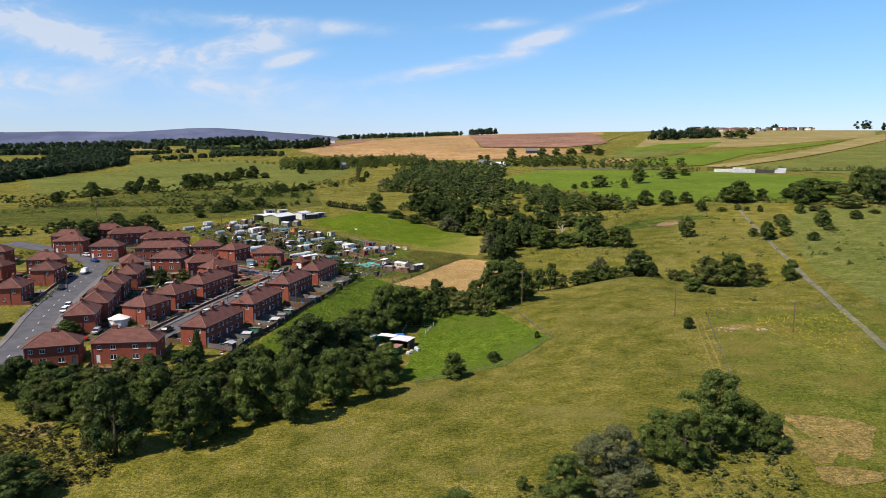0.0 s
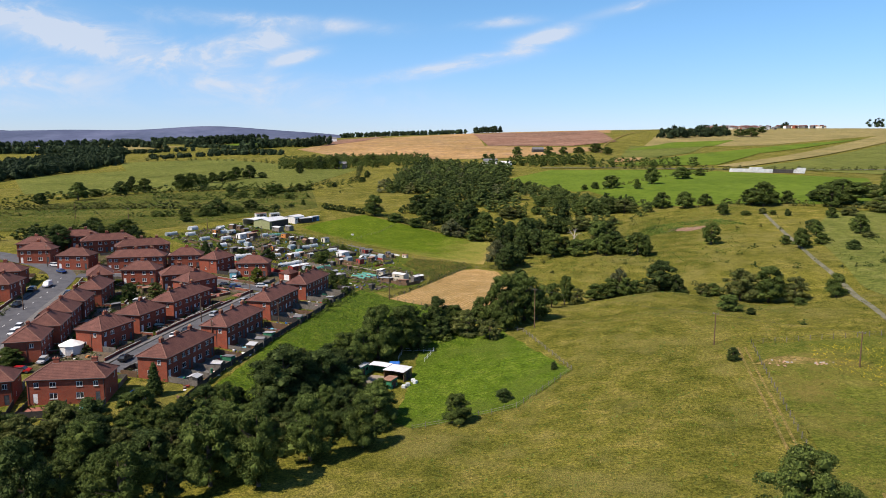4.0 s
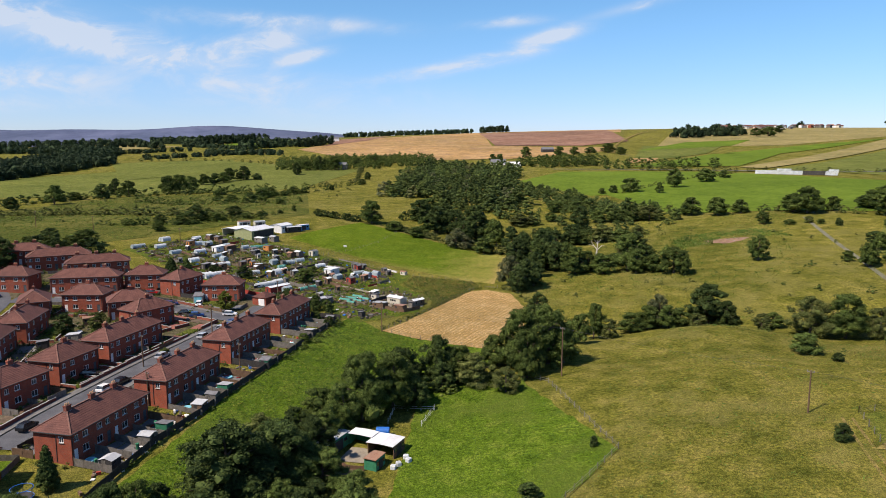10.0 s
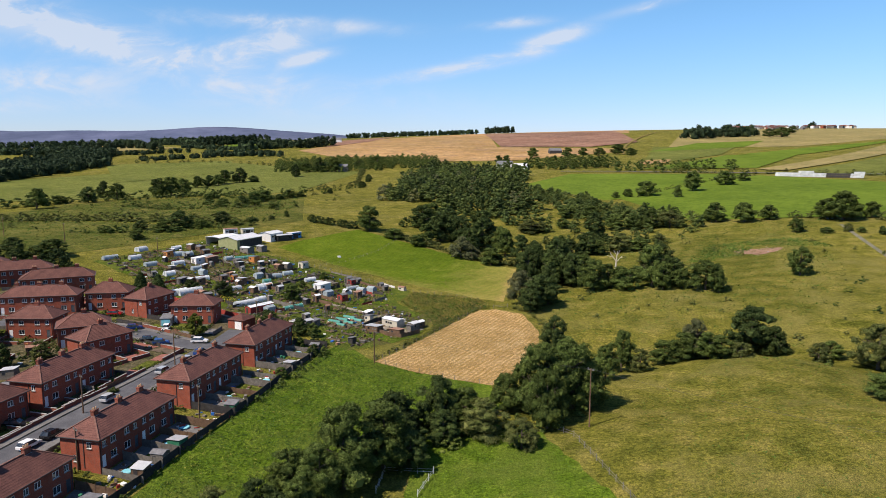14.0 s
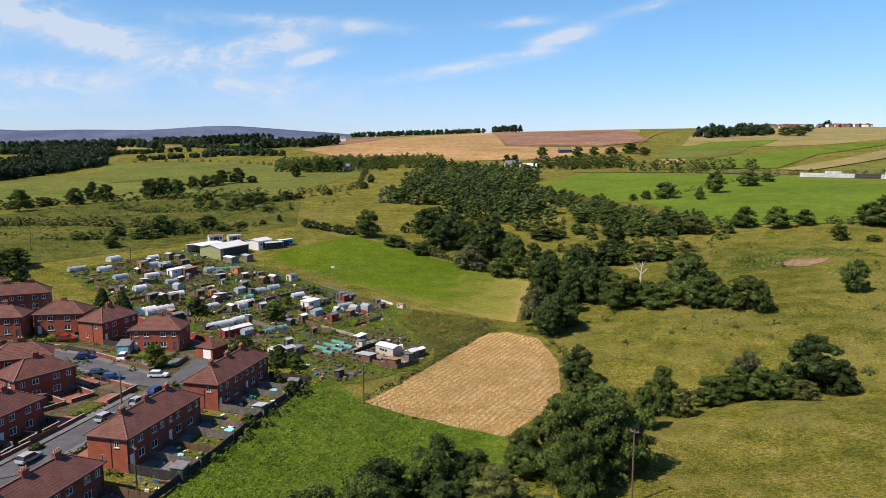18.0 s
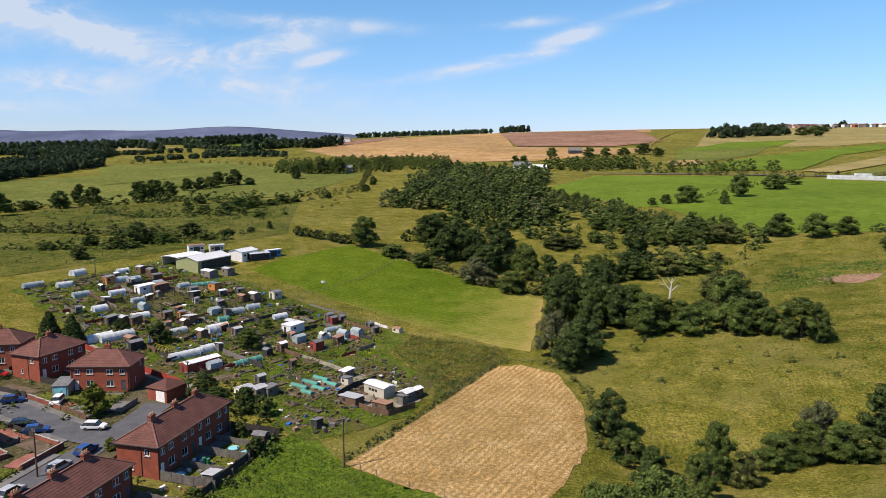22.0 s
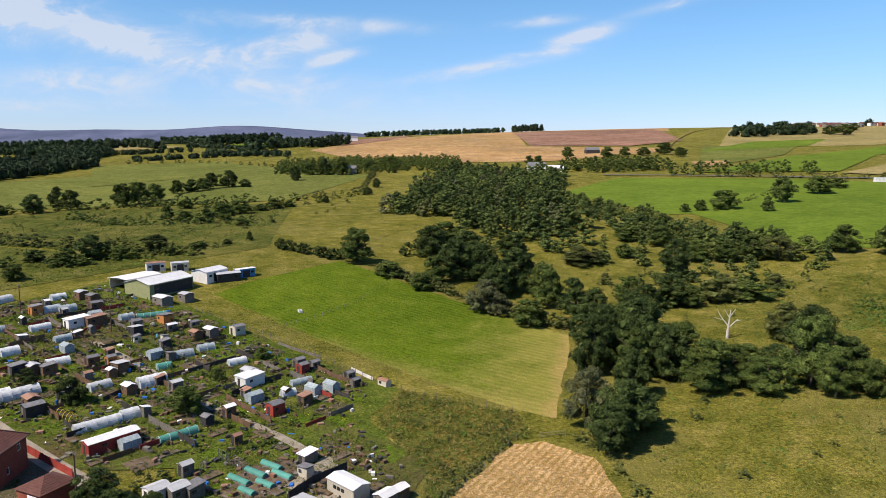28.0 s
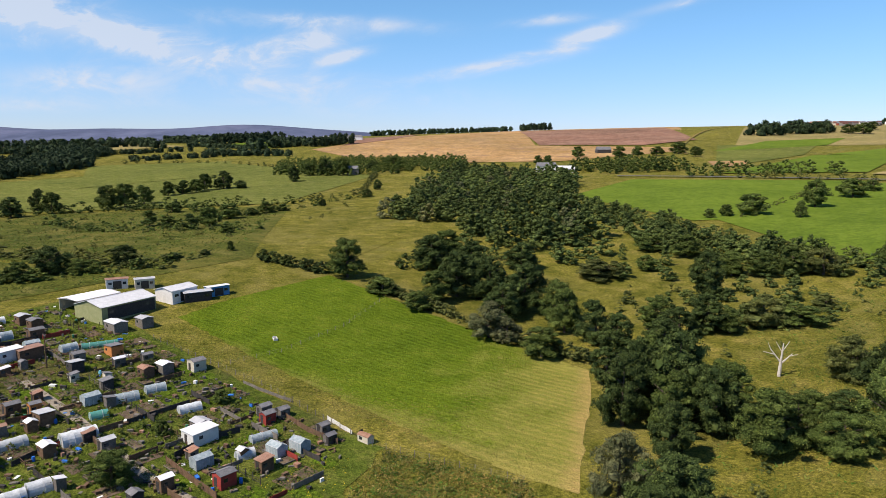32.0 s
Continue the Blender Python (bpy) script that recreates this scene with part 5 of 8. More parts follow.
mass("road_trees", spots([(110, 765), (130, 800), (230, 790), (220, 760)], 13, 8, 12, 1.1), M_LEAF, "trees along the country road", far=True)
mass("hedge", along([(-53, 428), (-30, 410), (-5, 388), (6, 380)], 2.6, 3.0, 5.0, 1.2), M_LEAF_OLIVE, "tall hedge of the hay field", "hedge")
mass("hedge", along([(-97, 450), (-83, 443), (-69.5, 438)], 2.2, 3.6, 4.4, 1.1), M_LEAF_DARK, "clipped dark hedge", "hedge")
mass("hedge", along([(52, 557), (95, 478), (130, 455), (187, 412), (240, 380)], 4.0, 2.2, 4.5), M_LEAF_OLIVE, "hedge of the crop field", "hedge", True)
mass("hedge", along([(140, 748), (219, 722), (300, 690), (420, 690)], 6.5, 3, 6), M_LEAF_OLIVE, "hedge along the country road", "hedge", True)
mass("hedge", along([(88, 556), (150, 640), (215, 702)], 8, 2.0, 3.6), M_LEAF_OLIVE, "hedge between crop fields", "hedge", True)
mass("hedge", along([(-356, 510), (-292, 600), (-200, 640), (-150, 645)], 7, 4, 8), M_LEAF, "overgrown pasture hedge", "hedge", True)
mass("hedge", along([(-320, 478), (-220, 450), (-150, 432), (-118, 430)], 5, 2.5, 6), M_LEAF_OLIVE, "scrub along the pasture", "hedge", True)
mass("hedge", along([(-250, 560), (-200, 520), (-120, 520)], 7, 3, 6), M_LEAF, "scrub along the pasture", "hedge", True)
mass("hedge", along([(-470, 985), (-400, 1000), (-330, 985), (-250, 930)], 14, 3, 6), M_LEAF_OLIVE, "far pasture hedge", "hedge", True)
mass("hedge", along([(-142, 846), (-120, 700), (-150, 650)], 8, 3, 6), M_LEAF_OLIVE, "far pasture hedge", "hedge", True)
mass("hedge", along([(-190, 398), (-165, 404), (-152, 404), (-130, 428), (-118, 444)], 3.2, 1.6, 4.2, 1.5, 2.2), M_LEAF, "scrub along the near pasture", "hedge")
mass("hedge", along([(-342, 621), (-300, 622), (-267, 623), (-217, 638), (-165, 575), (-140, 612), (-112, 690)], 7.0, 1.8, 5.0, 1.4, 2.5), M_LEAF, "overgrown hedge between pastures", "hedge", True)
mass("thicket", spots([(-45, 452), (-40, 505), (20, 512), (46, 492), (40, 446), (0, 476)], 11.5, 3.5, 8, 1.2), M_WOOD, "loose thicket between wood and meadow")
mass("thicket", spots([(28, 402), (66, 404), (104, 452), (112, 470), (62, 472), (24, 432)], 10.0, 2.5, 7.0, 1.2), M_WOOD, "loose thicket between wood and meadow")
mass("estate_trees", along([(-180, 302), (-192, 318), (-160, 330), (-148, 326)], 5, 6, 9, 1.0), M_LEAF_DARK, "trees behind the estate")
mass("estate_trees", along([(-230, 300), (-195, 330), (-165, 350)], 6, 3, 6), M_LEAF, "trees behind the estate")
mass("hedge", along([(-8.5, 312), (-20.5, 286.5), (-32.5, 263)], 1.5, 0.9, 1.7, 1.4, 0.4), M_LEAF_OLIVE, "rough bank beside the stubble field", "hedge")
mass("hedge", along([(10.5, 272), (11.5, 290), (7.5, 307), (3, 314)], 1.6, 0.9, 2.0, 1.4, 0.5), M_LEAF_OLIVE, "rough bank beside the stubble field", "hedge")
mass("hedge", along([(-47, 272), (-44.5, 262), (-47.5, 246), (-51, 230)], 2.4, 1.0, 2.2, 1.4, 0.6), M_LEAF, "brambles along the garden fence", "hedge")
mass("bushes", [(tree_rng.uniform(-300, -110), tree_rng.uniform(400, 640), h, h * 1.7) for h in [tree_rng.uniform(0.9, 2.8) for _ in range(170)]], M_LEAF_OLIVE, "bushes scattered over the rough pasture", "bushes", True)
mass("bushes", [(tree_rng.uniform(15, 150), tree_rng.uniform(275, 450), h, h * 1.7) for h in [tree_rng.uniform(0.6, 2.2) for _ in range(90)]], M_LEAF_OLIVE, "bushes scattered over the open slope", "bushes", True)
mass("bushes", [(tree_rng.uniform(70, 170), tree_rng.uniform(165, 330), h, h * 1.6) for h in [tree_rng.uniform(0.6, 2.4) for _ in range(50)]], M_LEAF, "bushes scattered over the open slope", "bushes", True)
# hedges and shrubs between the houses
mass("garden_shrubs", spots([(-104, 178), (-92, 180), (-84, 262), (-98, 274), (-122, 262), (-127, 242), (-114, 205)], 5.2, 0.9, 2.4, 1.3), M_LEAF, "garden shrubs and hedges between the houses", "shrubs")
mass("garden_shrubs", along([(-87.2, 240), (-88.5, 222), (-90.5, 206), (-92.5, 190)], 2.6, 0.8, 1.4, 1.3, 0.3), M_LEAF, "garden hedges along the street", "shrubs")
mass("garden_shrubs", along([(-133.5, 196), (-141.5, 226), (-148.5, 246), (-156, 262)], 2.4, 1.0, 1.6, 1.4, 0.3), M_LEAF, "clipped hedges along the main road", "shrubs")
mass("garden_shrubs", along([(-152, 262), (-176, 274), (-190, 282)], 4, 1.0, 2.4, 1.4, 0.8), M_LEAF, "clipped hedges along the main road", "shrubs")
mass("garden_shrubs", along([(-64, 158), (-61.5, 176), (-58.5, 196), (-56.5, 207), (-53, 226), (-50, 243)], 3.4, 0.6, 1.5, 1.4, 0.8), M_LEAF, "brambles along the garden fence", "shrubs")
mass("garden_shrubs", spots([(-118, 276), (-100, 268), (-84, 262), (-80, 268), (-98, 278), (-116, 286)], 5.5, 0.8, 1.8, 1.4), M_LEAF, "garden shrubs beside the side street", "shrubs")
mass("garden_shrubs", spots([(-160, 292), (-128, 284), (-120, 308), (-140, 318), (-170, 318)], 6.5, 0.9, 2.4, 1.3), M_LEAF_DARK, "garden shrubs between the houses", "shrubs")
mass("plot_shrubs", spots([(-145, 348), (-128, 385), (-97, 370), (-40, 332), (-40, 318), (-60, 298), (-73, 294), (-98, 308)], 4.2, 0.5, 1.8, 1.5), M_LEAF, "fruit bushes and hedges on the plots", "shrubs")
mass("wood_shrubs", spots([(-54, 268), (-60, 285), (-66, 292), (-58, 296), (-46, 274)], 4.0, 1.2, 2.6, 1.3), M_LEAF_DARK, "overgrown hedge at the allotment corner", "shrubs")
# garden trees
for kinds, x, y, h, w in ((TALLS, -79.2, 165.1, 5.5, 4.6), (OAKS, -110, 180.5, 5.2, 8.5), (DARKS, -111.8, 241, 6.5, 6.5), (OLIVES, -107, 248, 5, 5), (YELLOWS, -80.6, 271.6, 6.6, 7.2), (YELLOWS, -70.0, 258.6, 2.4, 3.2), (DARKS, -65.2, 283.0, 6.0, 7.6), (DARKS, -54.6, 278.8, 5.4, 5.4), (OAKS, -51.1, 277.5, 4.4, 4.4), (DARKS, -89.7, 314.8, 5.6, 6.7), (DARKS, -141.5, 318, 6, 6), (OAKS, -68.5, 331, 3.0, 3), (OAKS, -67.6, 315.0, 6.0, 8.8), (DARKS, -62, 281, 4, 6), (OAKS, -57, 283, 3.2, 4), (OAKS, -52, 268, 3.0, 3), (DARKS, -47, 262, 3.4, 3.5), (OAKS, -50, 245, 3.0, 4), (OLIVES, -84, 355, 3, 4), (OAKS, -64, 345, 3, 4), (DARKS, -100, 318, 3.5, 4), (DARKS, -104, 322, 3, 4), (BUSHES, -74, 240, 1.6, 2.4), (BUSHES, -80, 230, 1.4, 2.4)):
    plant(kinds, x, y, h, w, group="garden trees")
conifer(-69.3, 167.0, 7.2, 3.6, "dark pointed conifer in a garden")
conifer(-113.8, 308.6, 7.2, 6.0, "dark pointed conifer behind the houses")
conifer(-107.9, 308.2, 7.2, 5.8, "dark pointed conifer behind the houses")
for pr in PROTOS:
    for o in (*pr.children_recursive, pr):
        bpy.data.objects.remove(o)


# ---- far woods ----
def far_belt(name, pts, depth, height, gap, mt, label, seed):
    """A distant belt of trees as one mass of small crowns."""
    rng = np.random.default_rng(seed)
    lobes = []
    for a, b in zip(pts, pts[1:]):
        a, b = np.array(a, float), np.array(b, float)
        ln = np.linalg.norm(b - a)
        d = (b - a) / ln
        for i in range(int(ln / gap)):
            for row in range(max(1, int(depth / gap))):
                q = a + d * (i + rng.random()) * gap + np.array((-d[1], d[0])) * (row + rng.random()) * gap
                h = height * rng.uniform(0.75, 1.15)
                for k in range(3):
                    lobes.append((q[0] + rng.normal() * gap * 0.2, q[1] + rng.normal() * gap * 0.2, ground(*q) + h * (0.3 + 0.27 * k), gap * rng.uniform(0.42, 0.66) * (1.1 - 0.22 * k)))
    me = crown_mesh(name, rng, lobes, 14.0 * 9 / gap, gap * 0.11, mt, 1.0, 0.88)
    tagged(new(name, me), label, "woodland", kind="stuff")


far_belt("conifer_wood", [(-481, 660), (-479, 800), (-474, 960)], 110, 11, 9, M_CONIFER, "dark conifer plantation on the valley side", 1)
far_belt("conifer_wood", [(-520, 985), (-560, 1130), (-700, 1180)], 60, 9, 11, M_CONIFER, "dark conifer plantation on the valley side", 2)
far_belt("far_wood", [(-530, 1381), (-434, 1460)], 40, 16, 10, M_CONIFER, "dark belt of distant trees", 3)
far_belt("far_wood", [(-392, 1202), (-338, 1274)], 30, 14, 9, M_CONIFER, "dark belt of distant trees", 4)
far_belt("far_wood", [(-309, 1242), (-264, 1319)], 30, 16, 9, M_CONIFER, "dark belt of distant trees", 5)
far_belt("ridge_wood", [(-330, 1700), (-200, 1830), (-40, 1900)], 24, 10, 9, M_CONIFER, "dark tree belt along the skyline", 6)
far_belt("ridge_wood", [(-22, 1975), (50, 1975)], 30, 17, 9, M_CONIFER, "square clump of trees on the skyline", 7)
far_belt("ridge_wood", [(-1100, 1500), (-800, 1700), (-560, 1560)], 30, 12, 13, M_CONIFER, "dark belt of distant trees", 8)
far_belt("ridge_wood", [(-760, 1250), (-640, 1330), (-560, 1250)], 20, 9, 11, M_CONIFER, "distant valley hedges", 9)
far_belt("ridge_wood", [(-900, 1150), (-700, 1130)], 20, 10, 11, M_CONIFER, "distant valley hedges", 10)
far_belt("ridge_wood", [(-420, 1100), (-300, 1080)], 12, 8, 10, M_CONIFER, "distant valley hedges", 12)
far_belt("hill_wood", [(330, 1300), (380, 1330), (440, 1340)], 40, 18, 12, M_CONIFER, "dark clump of trees on the green hill", 11)
for x, y, n, h in ((880, 1720, 4, 26), (960, 1740, 3, 16), (1010, 1760, 5, 17), (720, 1800, 2, 14), (560, 1880, 4, 9), (1060, 1700, 5, 15)):
    far_belt("ridge_wood", [(x, y), (x + n * 9, y + 2)], 16, h, 9, M_CONIFER, "trees on the far skyline", int(x))
for k, (a, b) in enumerate((((-470, 1010), (-330, 1130)), ((-640, 1040), (-470, 1180)), ((-480, 1520), (-340, 1360)), ((-870, 1400), (-620, 1190)), ((-540, 1300), (-390, 1200)), ((-720, 1560), (-540, 1380)), ((-950, 1300), (-760, 1160)))):
    far_belt("far_hedge", [a, b], 8, 5, 8, M_CONIFER, "distant hedge between valley fields", 40 + k)


# ---- allotments, yards and street furniture ----
def painted(name, a, b, rough=0.7, scale=1.4, amount=0.12):
    m = material(name, rough)
    col = ramp(m, nnoise(m, scale, 5, 0.65), [(0.32, a), (0.7, b)])
    put(m, "Base Color", varied(m, col, amount))
    return m


def corrugated(name, a, b, rough=0.5):
    m = painted(name, a, b, rough, 0.9)
    nt = m.node_tree
    wv, tc = nt.nodes.new("ShaderNodeTexWave"), nt.nodes.new("ShaderNodeTexCoord")
    wv.inputs["Scale"].default_value = 2.2
    wv.bands_direction = "Y"
    nt.links.new(tc.outputs["Object"], wv.inputs["Vector"])
    bump(m, wv.outputs["Fac"], 0.6, 0.05)
    return m


def planked(name, a, b):
    m = painted(name, a, b, 0.85, 2.0)
    nt = m.node_tree
    wv, tc = nt.nodes.new("ShaderNodeTexWave"), nt.nodes.new("ShaderNodeTexCoord")
    wv.inputs["Scale"].default_value = 2.4
    wv.bands_direction, wv.wave_profile = "Z", "SAW"
    nt.links.new(tc.outputs["Object"], wv.inputs["Vector"])
    bump(m, wv.outputs["Fac"], 0.7, 0.03)
    return m


W_BROWN = planked("brown timber", (0.11, 0.065, 0.038), (0.19, 0.12, 0.075))
W_GREY = planked("weathered grey timber", (0.115, 0.105, 0.092), (0.22, 0.20, 0.175))
W_RED = planked("red painted timber", (0.26, 0.035, 0.028), (0.36, 0.06, 0.045))
W_ORANGE = planked("orange stained timber", (0.42, 0.16, 0.045), (0.52, 0.23, 0.075))
W_GREEN = planked("green painted timber", (0.028, 0.16, 0.085), (0.05, 0.23, 0.125))
W_WHITE = planked("white painted boards", (0.66, 0.66, 0.64), (0.80, 0.80, 0.78))
W_BLACK = planked("tarred dark timber", (0.035, 0.032, 0.032), (0.065, 0.06, 0.057))
W_CREAM = planked("cream painted boards", (0.50, 0.46, 0.36), (0.62, 0.58, 0.47))
R_FELT = painted("grey roofing felt", (0.10, 0.10, 0.108), (0.20, 0.20, 0.21), 0.9)
R_WHITE = corrugated("pale sheet roof", (0.62, 0.63, 0.64), (0.78, 0.79, 0.80))
R_GREY = corrugated("galvanised sheet roof", (0.36, 0.37, 0.385), (0.50, 0.51, 0.525))
R_RUST = corrugated("rusty sheet roof", (0.25, 0.12, 0.07), (0.38, 0.24, 0.17))
M_POLY = painted("milky polythene", (0.40, 0.43, 0.44), (0.66, 0.69, 0.70), 0.35, 1.6, 0.16)
M_POLYGREY = painted("dull polythene", (0.20, 0.25, 0.27), (0.40, 0.46, 0.48), 0.3, 1.6)
M_NET = painted("teal green netting", (0.055, 0.20, 0.16), (0.09, 0.29, 0.24), 0.7, 1.2, 0.1)
M_HOOP = painted("hoop pipe", (0.42, 0.44, 0.45), (0.6, 0.62, 0.63), 0.4)
M_BLUE = painted("blue plastic", (0.02, 0.11, 0.42), (0.04, 0.18, 0.55), 0.4)
M_BLUEBOX = corrugated("blue steel container", (0.05, 0.22, 0.46), (0.09, 0.30, 0.56))
M_GREENWALL = corrugated("pale green cladding", (0.22, 0.24, 0.11), (0.30, 0.31, 0.16))
M_CYAN = painted("pale blue plastic", (0.16, 0.48, 0.58), (0.28, 0.62, 0.70), 0.5)
M_POOL = painted("turquoise water", (0.05, 0.50, 0.56), (0.10, 0.62, 0.68), 0.1, 0.8)
M_DRIVE = speckled("red block paving", (0.20, 0.075, 0.055), (0.29, 0.12, 0.09), 0.8, 0.9, 7)
M_VEG = leaf_material("vegetable leaves", (0.035, 0.085, 0.014), (0.065, 0.13, 0.022), (0.12, 0.18, 0.04))
M_FLOWER = leaf_material("yellow ragwort", (0.40, 0.30, 0.012), (0.52, 0.40, 0.02), (0.62, 0.50, 0.04))
M_PINK = leaf_material("pink willowherb", (0.22, 0.07, 0.14), (0.30, 0.11, 0.20), (0.36, 0.17, 0.26))
M_STALK = leaf_material("dry stalks", (0.16, 0.12, 0.035), (0.23, 0.18, 0.06), (0.32, 0.26, 0.10))
M_TUFT = leaf_material("grass tufts", (0.07, 0.10, 0.014), (0.12, 0.15, 0.026), (0.20, 0.21, 0.055))


def seat(root, x, y, heading, lift=0.0):
    root.matrix_world = pose(x, y, ground(x, y) + lift, 0, 0, -heading)
    return root


def shed(x, y, heading, w=1.9, d=2.5, h=2.0, wall=None, roof=None, label="", pent=False, windows=1):
    """A small timber shed with door, window and overhanging roof; its door faces local -y."""
    wall, roof = wall or W_BROWN, roof or R_FELT
    root = new("shed")
    tagged(root, label or "small timber garden shed on an allotment", "shed")
    bm = bmesh.new()
    t = 0.05
    rise = 0.35 if not pent else 0.0
    for sx, sy, cx, cy in ((w, t, 0, -d / 2), (w, t, 0, d / 2), (t, d - 2 * t, -w / 2 + t / 2, 0), (t, d - 2 * t, w / 2 - t / 2, 0)):
        box(bm, cx, cy, h / 2 - 0.25, sx, sy, h + 0.5)
    if not pent:
        for sy in (-d / 2, d / 2):
            vs = [bm.verts.new(p) for p in ((-w / 2, sy, h), (w / 2, sy, h), (0, sy, h + rise))]
            bm.faces.new(vs)
    part("body", bm, wall, root)
    bm = bmesh.new()
    if pent:
        vs = box(bm, 0, 0, h + 0.12, w + 0.35, d + 0.35, 0.07)
        for v in vs:
            v.co.z += 0.13 * v.co.y / d * 2
        part("roof", bm, roof, root)
    else:
        for s in (-1, 1):
            bm = bmesh.new()
            m = Matrix.Translation((s * w / 4 * 1.08, 0, h + rise / 2 + 0.03)) @ Matrix.Rotation(s * math.atan2(rise, w / 2), 4, "Y")
            bmesh.ops.create_cube(bm, size=1, matrix=m @ Matrix.Diagonal((math.hypot(w / 2, rise) * 1.16, d + 0.3, 0.05, 1)))
            part("roof", bm, roof, root)
    bm = bmesh.new()
    box(bm, -w * 0.12, -d / 2 - 0.045, 0.9, 0.75, 0.04, 1.75)
    part("door", bm, W_BLACK if wall is not W_BLACK else W_GREY, root)
    for k in range(windows):
        bm = bmesh.new()
        box(bm, w / 2 + 0.01, -d * 0.2 + k * 0.9, h * 0.62, 0.04, 0.7, 0.55)
        part("window", bm, M_GLASS, root)
    return seat(root, x, y, heading)


def tunnel(x, y, heading, length=6.0, width=2.6, height=2.0, cover=None, label=""):
    """A hooped polythene tunnel, long axis along local y."""
    root = new("polytunnel")
    tagged(root, label or "hooped polytunnel with milky polythene cover", "polytunnel")
    cover = cover or M_POLY
    length, width, height = length * 0.92, width * 0.84, height * 0.84
    n = 12
    ring = [(-math.cos(math.pi * k / n) * width / 2, math.sin(math.pi * k / n) ** 0.8 * height) for k in range(n + 1)]
    bm = bmesh.new()
    segs = max(3, int(length / 0.8))
    rows = []
    for j in range(segs + 1):
        sag = 0.97 if j % 2 else 1.0
        rows.append([bm.verts.new((u * sag, -length / 2 + length * j / segs, v * sag)) for u, v in ring])
    for a, b in zip(rows, rows[1:]):
        for k in range(n):
            bm.faces.new((a[k], b[k], b[k + 1], a[k + 1]))
    part("cover", bm, cover, root)
    for s in (-1, 1):
        bm = bmesh.new()
        bm.faces.new([bm.verts.new((u * 0.985, s * length / 2 * 0.995, v * 0.985)) for u, v in ring])
        part("end_panel", bm, cover, root)
        bm = bmesh.new()
        box(bm, 0, s * (length / 2 + 0.02), height * 0.42, width * 0.3, 0.04, height * 0.84)
        part("door", bm, M_POLYGREY, root)
    for j in range(0, segs + 1, 2):
        bm = bmesh.new()
        yy = -length / 2 + length * j / segs
        for (u0, v0), (u1, v1) in zip(ring, ring[1:]):
            limb(bm, (u0 * 1.012, yy, v0 * 1.012), (u1 * 1.012, yy, v1 * 1.012), 0.03, 0.03, 4)
        part("hoop", bm, M_HOOP, root)
    return seat(root, x, y, heading, -0.03)


def greenhouse(x, y, heading, w=2.0, d=3.0, h=1.7):
    root = new("greenhouse")
    tagged(root, "small glazed greenhouse with an aluminium frame", "greenhouse")
    bm = bmesh.new()
    for sx in (-w / 2, w / 2):
        for k in range(5):
            box(bm, sx, -d / 2 + d * k / 4, h / 2, 0.05, 0.05, h)
        box(bm, sx, 0, h, 0.05, d, 0.05)
    box(bm, 0, 0, h + 0.5, 0.06, d, 0.06)
    part("frame", bm, M_HOOP, root)
    for s in (-1, 1):
        bm = bmesh.new()
        box(bm, s * w / 2, 0, h / 2, 0.02, d - 0.06, h - 0.06)
        part("pane", bm, M_POLYGREY, root)
        bm = bmesh.new()
        m = Matrix.Translation((s * w / 4, 0, h + 0.25)) @ Matrix.Rotation(s * math.atan2(0.5, w / 2), 4, "Y")
        bmesh.ops.create_cube(bm, size=1, matrix=m @ Matrix.Diagonal((math.hypot(w / 2, 0.5), d, 0.02, 1)))
        part("pane", bm, M_POLYGREY, root)
        bm = bmesh.new()
        bm.faces.new([bm.verts.new(p) for p in ((-w / 2, s * d / 2, 0), (w / 2, s * d / 2, 0), (w / 2, s * d / 2, h), (0, s * d / 2, h + 0.5), (-w / 2, s * d / 2, h))])
        part("pane", bm, M_POLYGREY, root)
    return seat(root, x, y, heading)


def spray(name, places, mt, size, label, category, per=9, tall=0.5, seed=3):
    """Many small leafy tufts over a set of places, as one mass."""
    rng = np.random.default_rng(seed)
    q = np.repeat(np.array(places, float), per, axis=0)
    n = len(q)
    q = q + rng.normal(size=(n, 2)) * size
    p = np.stack([q[:, 0], q[:, 1], heights(q[:, 0], q[:, 1]) + tall * rng.random(n) * 0.9], 1)
    unit = lambda v: v / np.linalg.norm(v, axis=1, keepdims=True)
    a, b = rng.normal(size=(n, 3)), rng.normal(size=(n, 3))
    a[:, 2] *= 0.6
    a, b = unit(a), unit(b)
    s = (size * rng.uniform(0.35, 0.8, n))[:, None]
    vs = np.stack([p - a * s, p + b * s * 0.5, p + a * s + np.array((0, 0, 0.5)) * s], 1).reshape(-1, 3)
    me = bpy.data.meshes.new(name)
    me.vertices.add(3 * n)
    me.vertices.foreach_set("co", vs.ravel())
    me.loops.add(3 * n)
    me.loops.foreach_set("vertex_index", np.arange(3 * n, dtype=np.int32))
    me.polygons.add(n)
    me.polygons.foreach_set("loop_start", np.arange(0, 3 * n, 3, dtype=np.int32))
    me.update(calc_edges=True)
    me.materials.append(mt)
    return tagged(new(name, me), label, category, kind="stuff")


def scatter(pts, count, seed):
    """Random places inside a plot."""
    rng = random.Random(seed)
    xs, ys = [p[0] for p in pts], [p[1] for p in pts]
    out = []
    while len(out) < count:
        x, y = rng.uniform(min(xs), max(xs)), rng.uniform(min(ys), max(ys))
        if inside(pts, x, y):
            out.append((x, y))
    return out


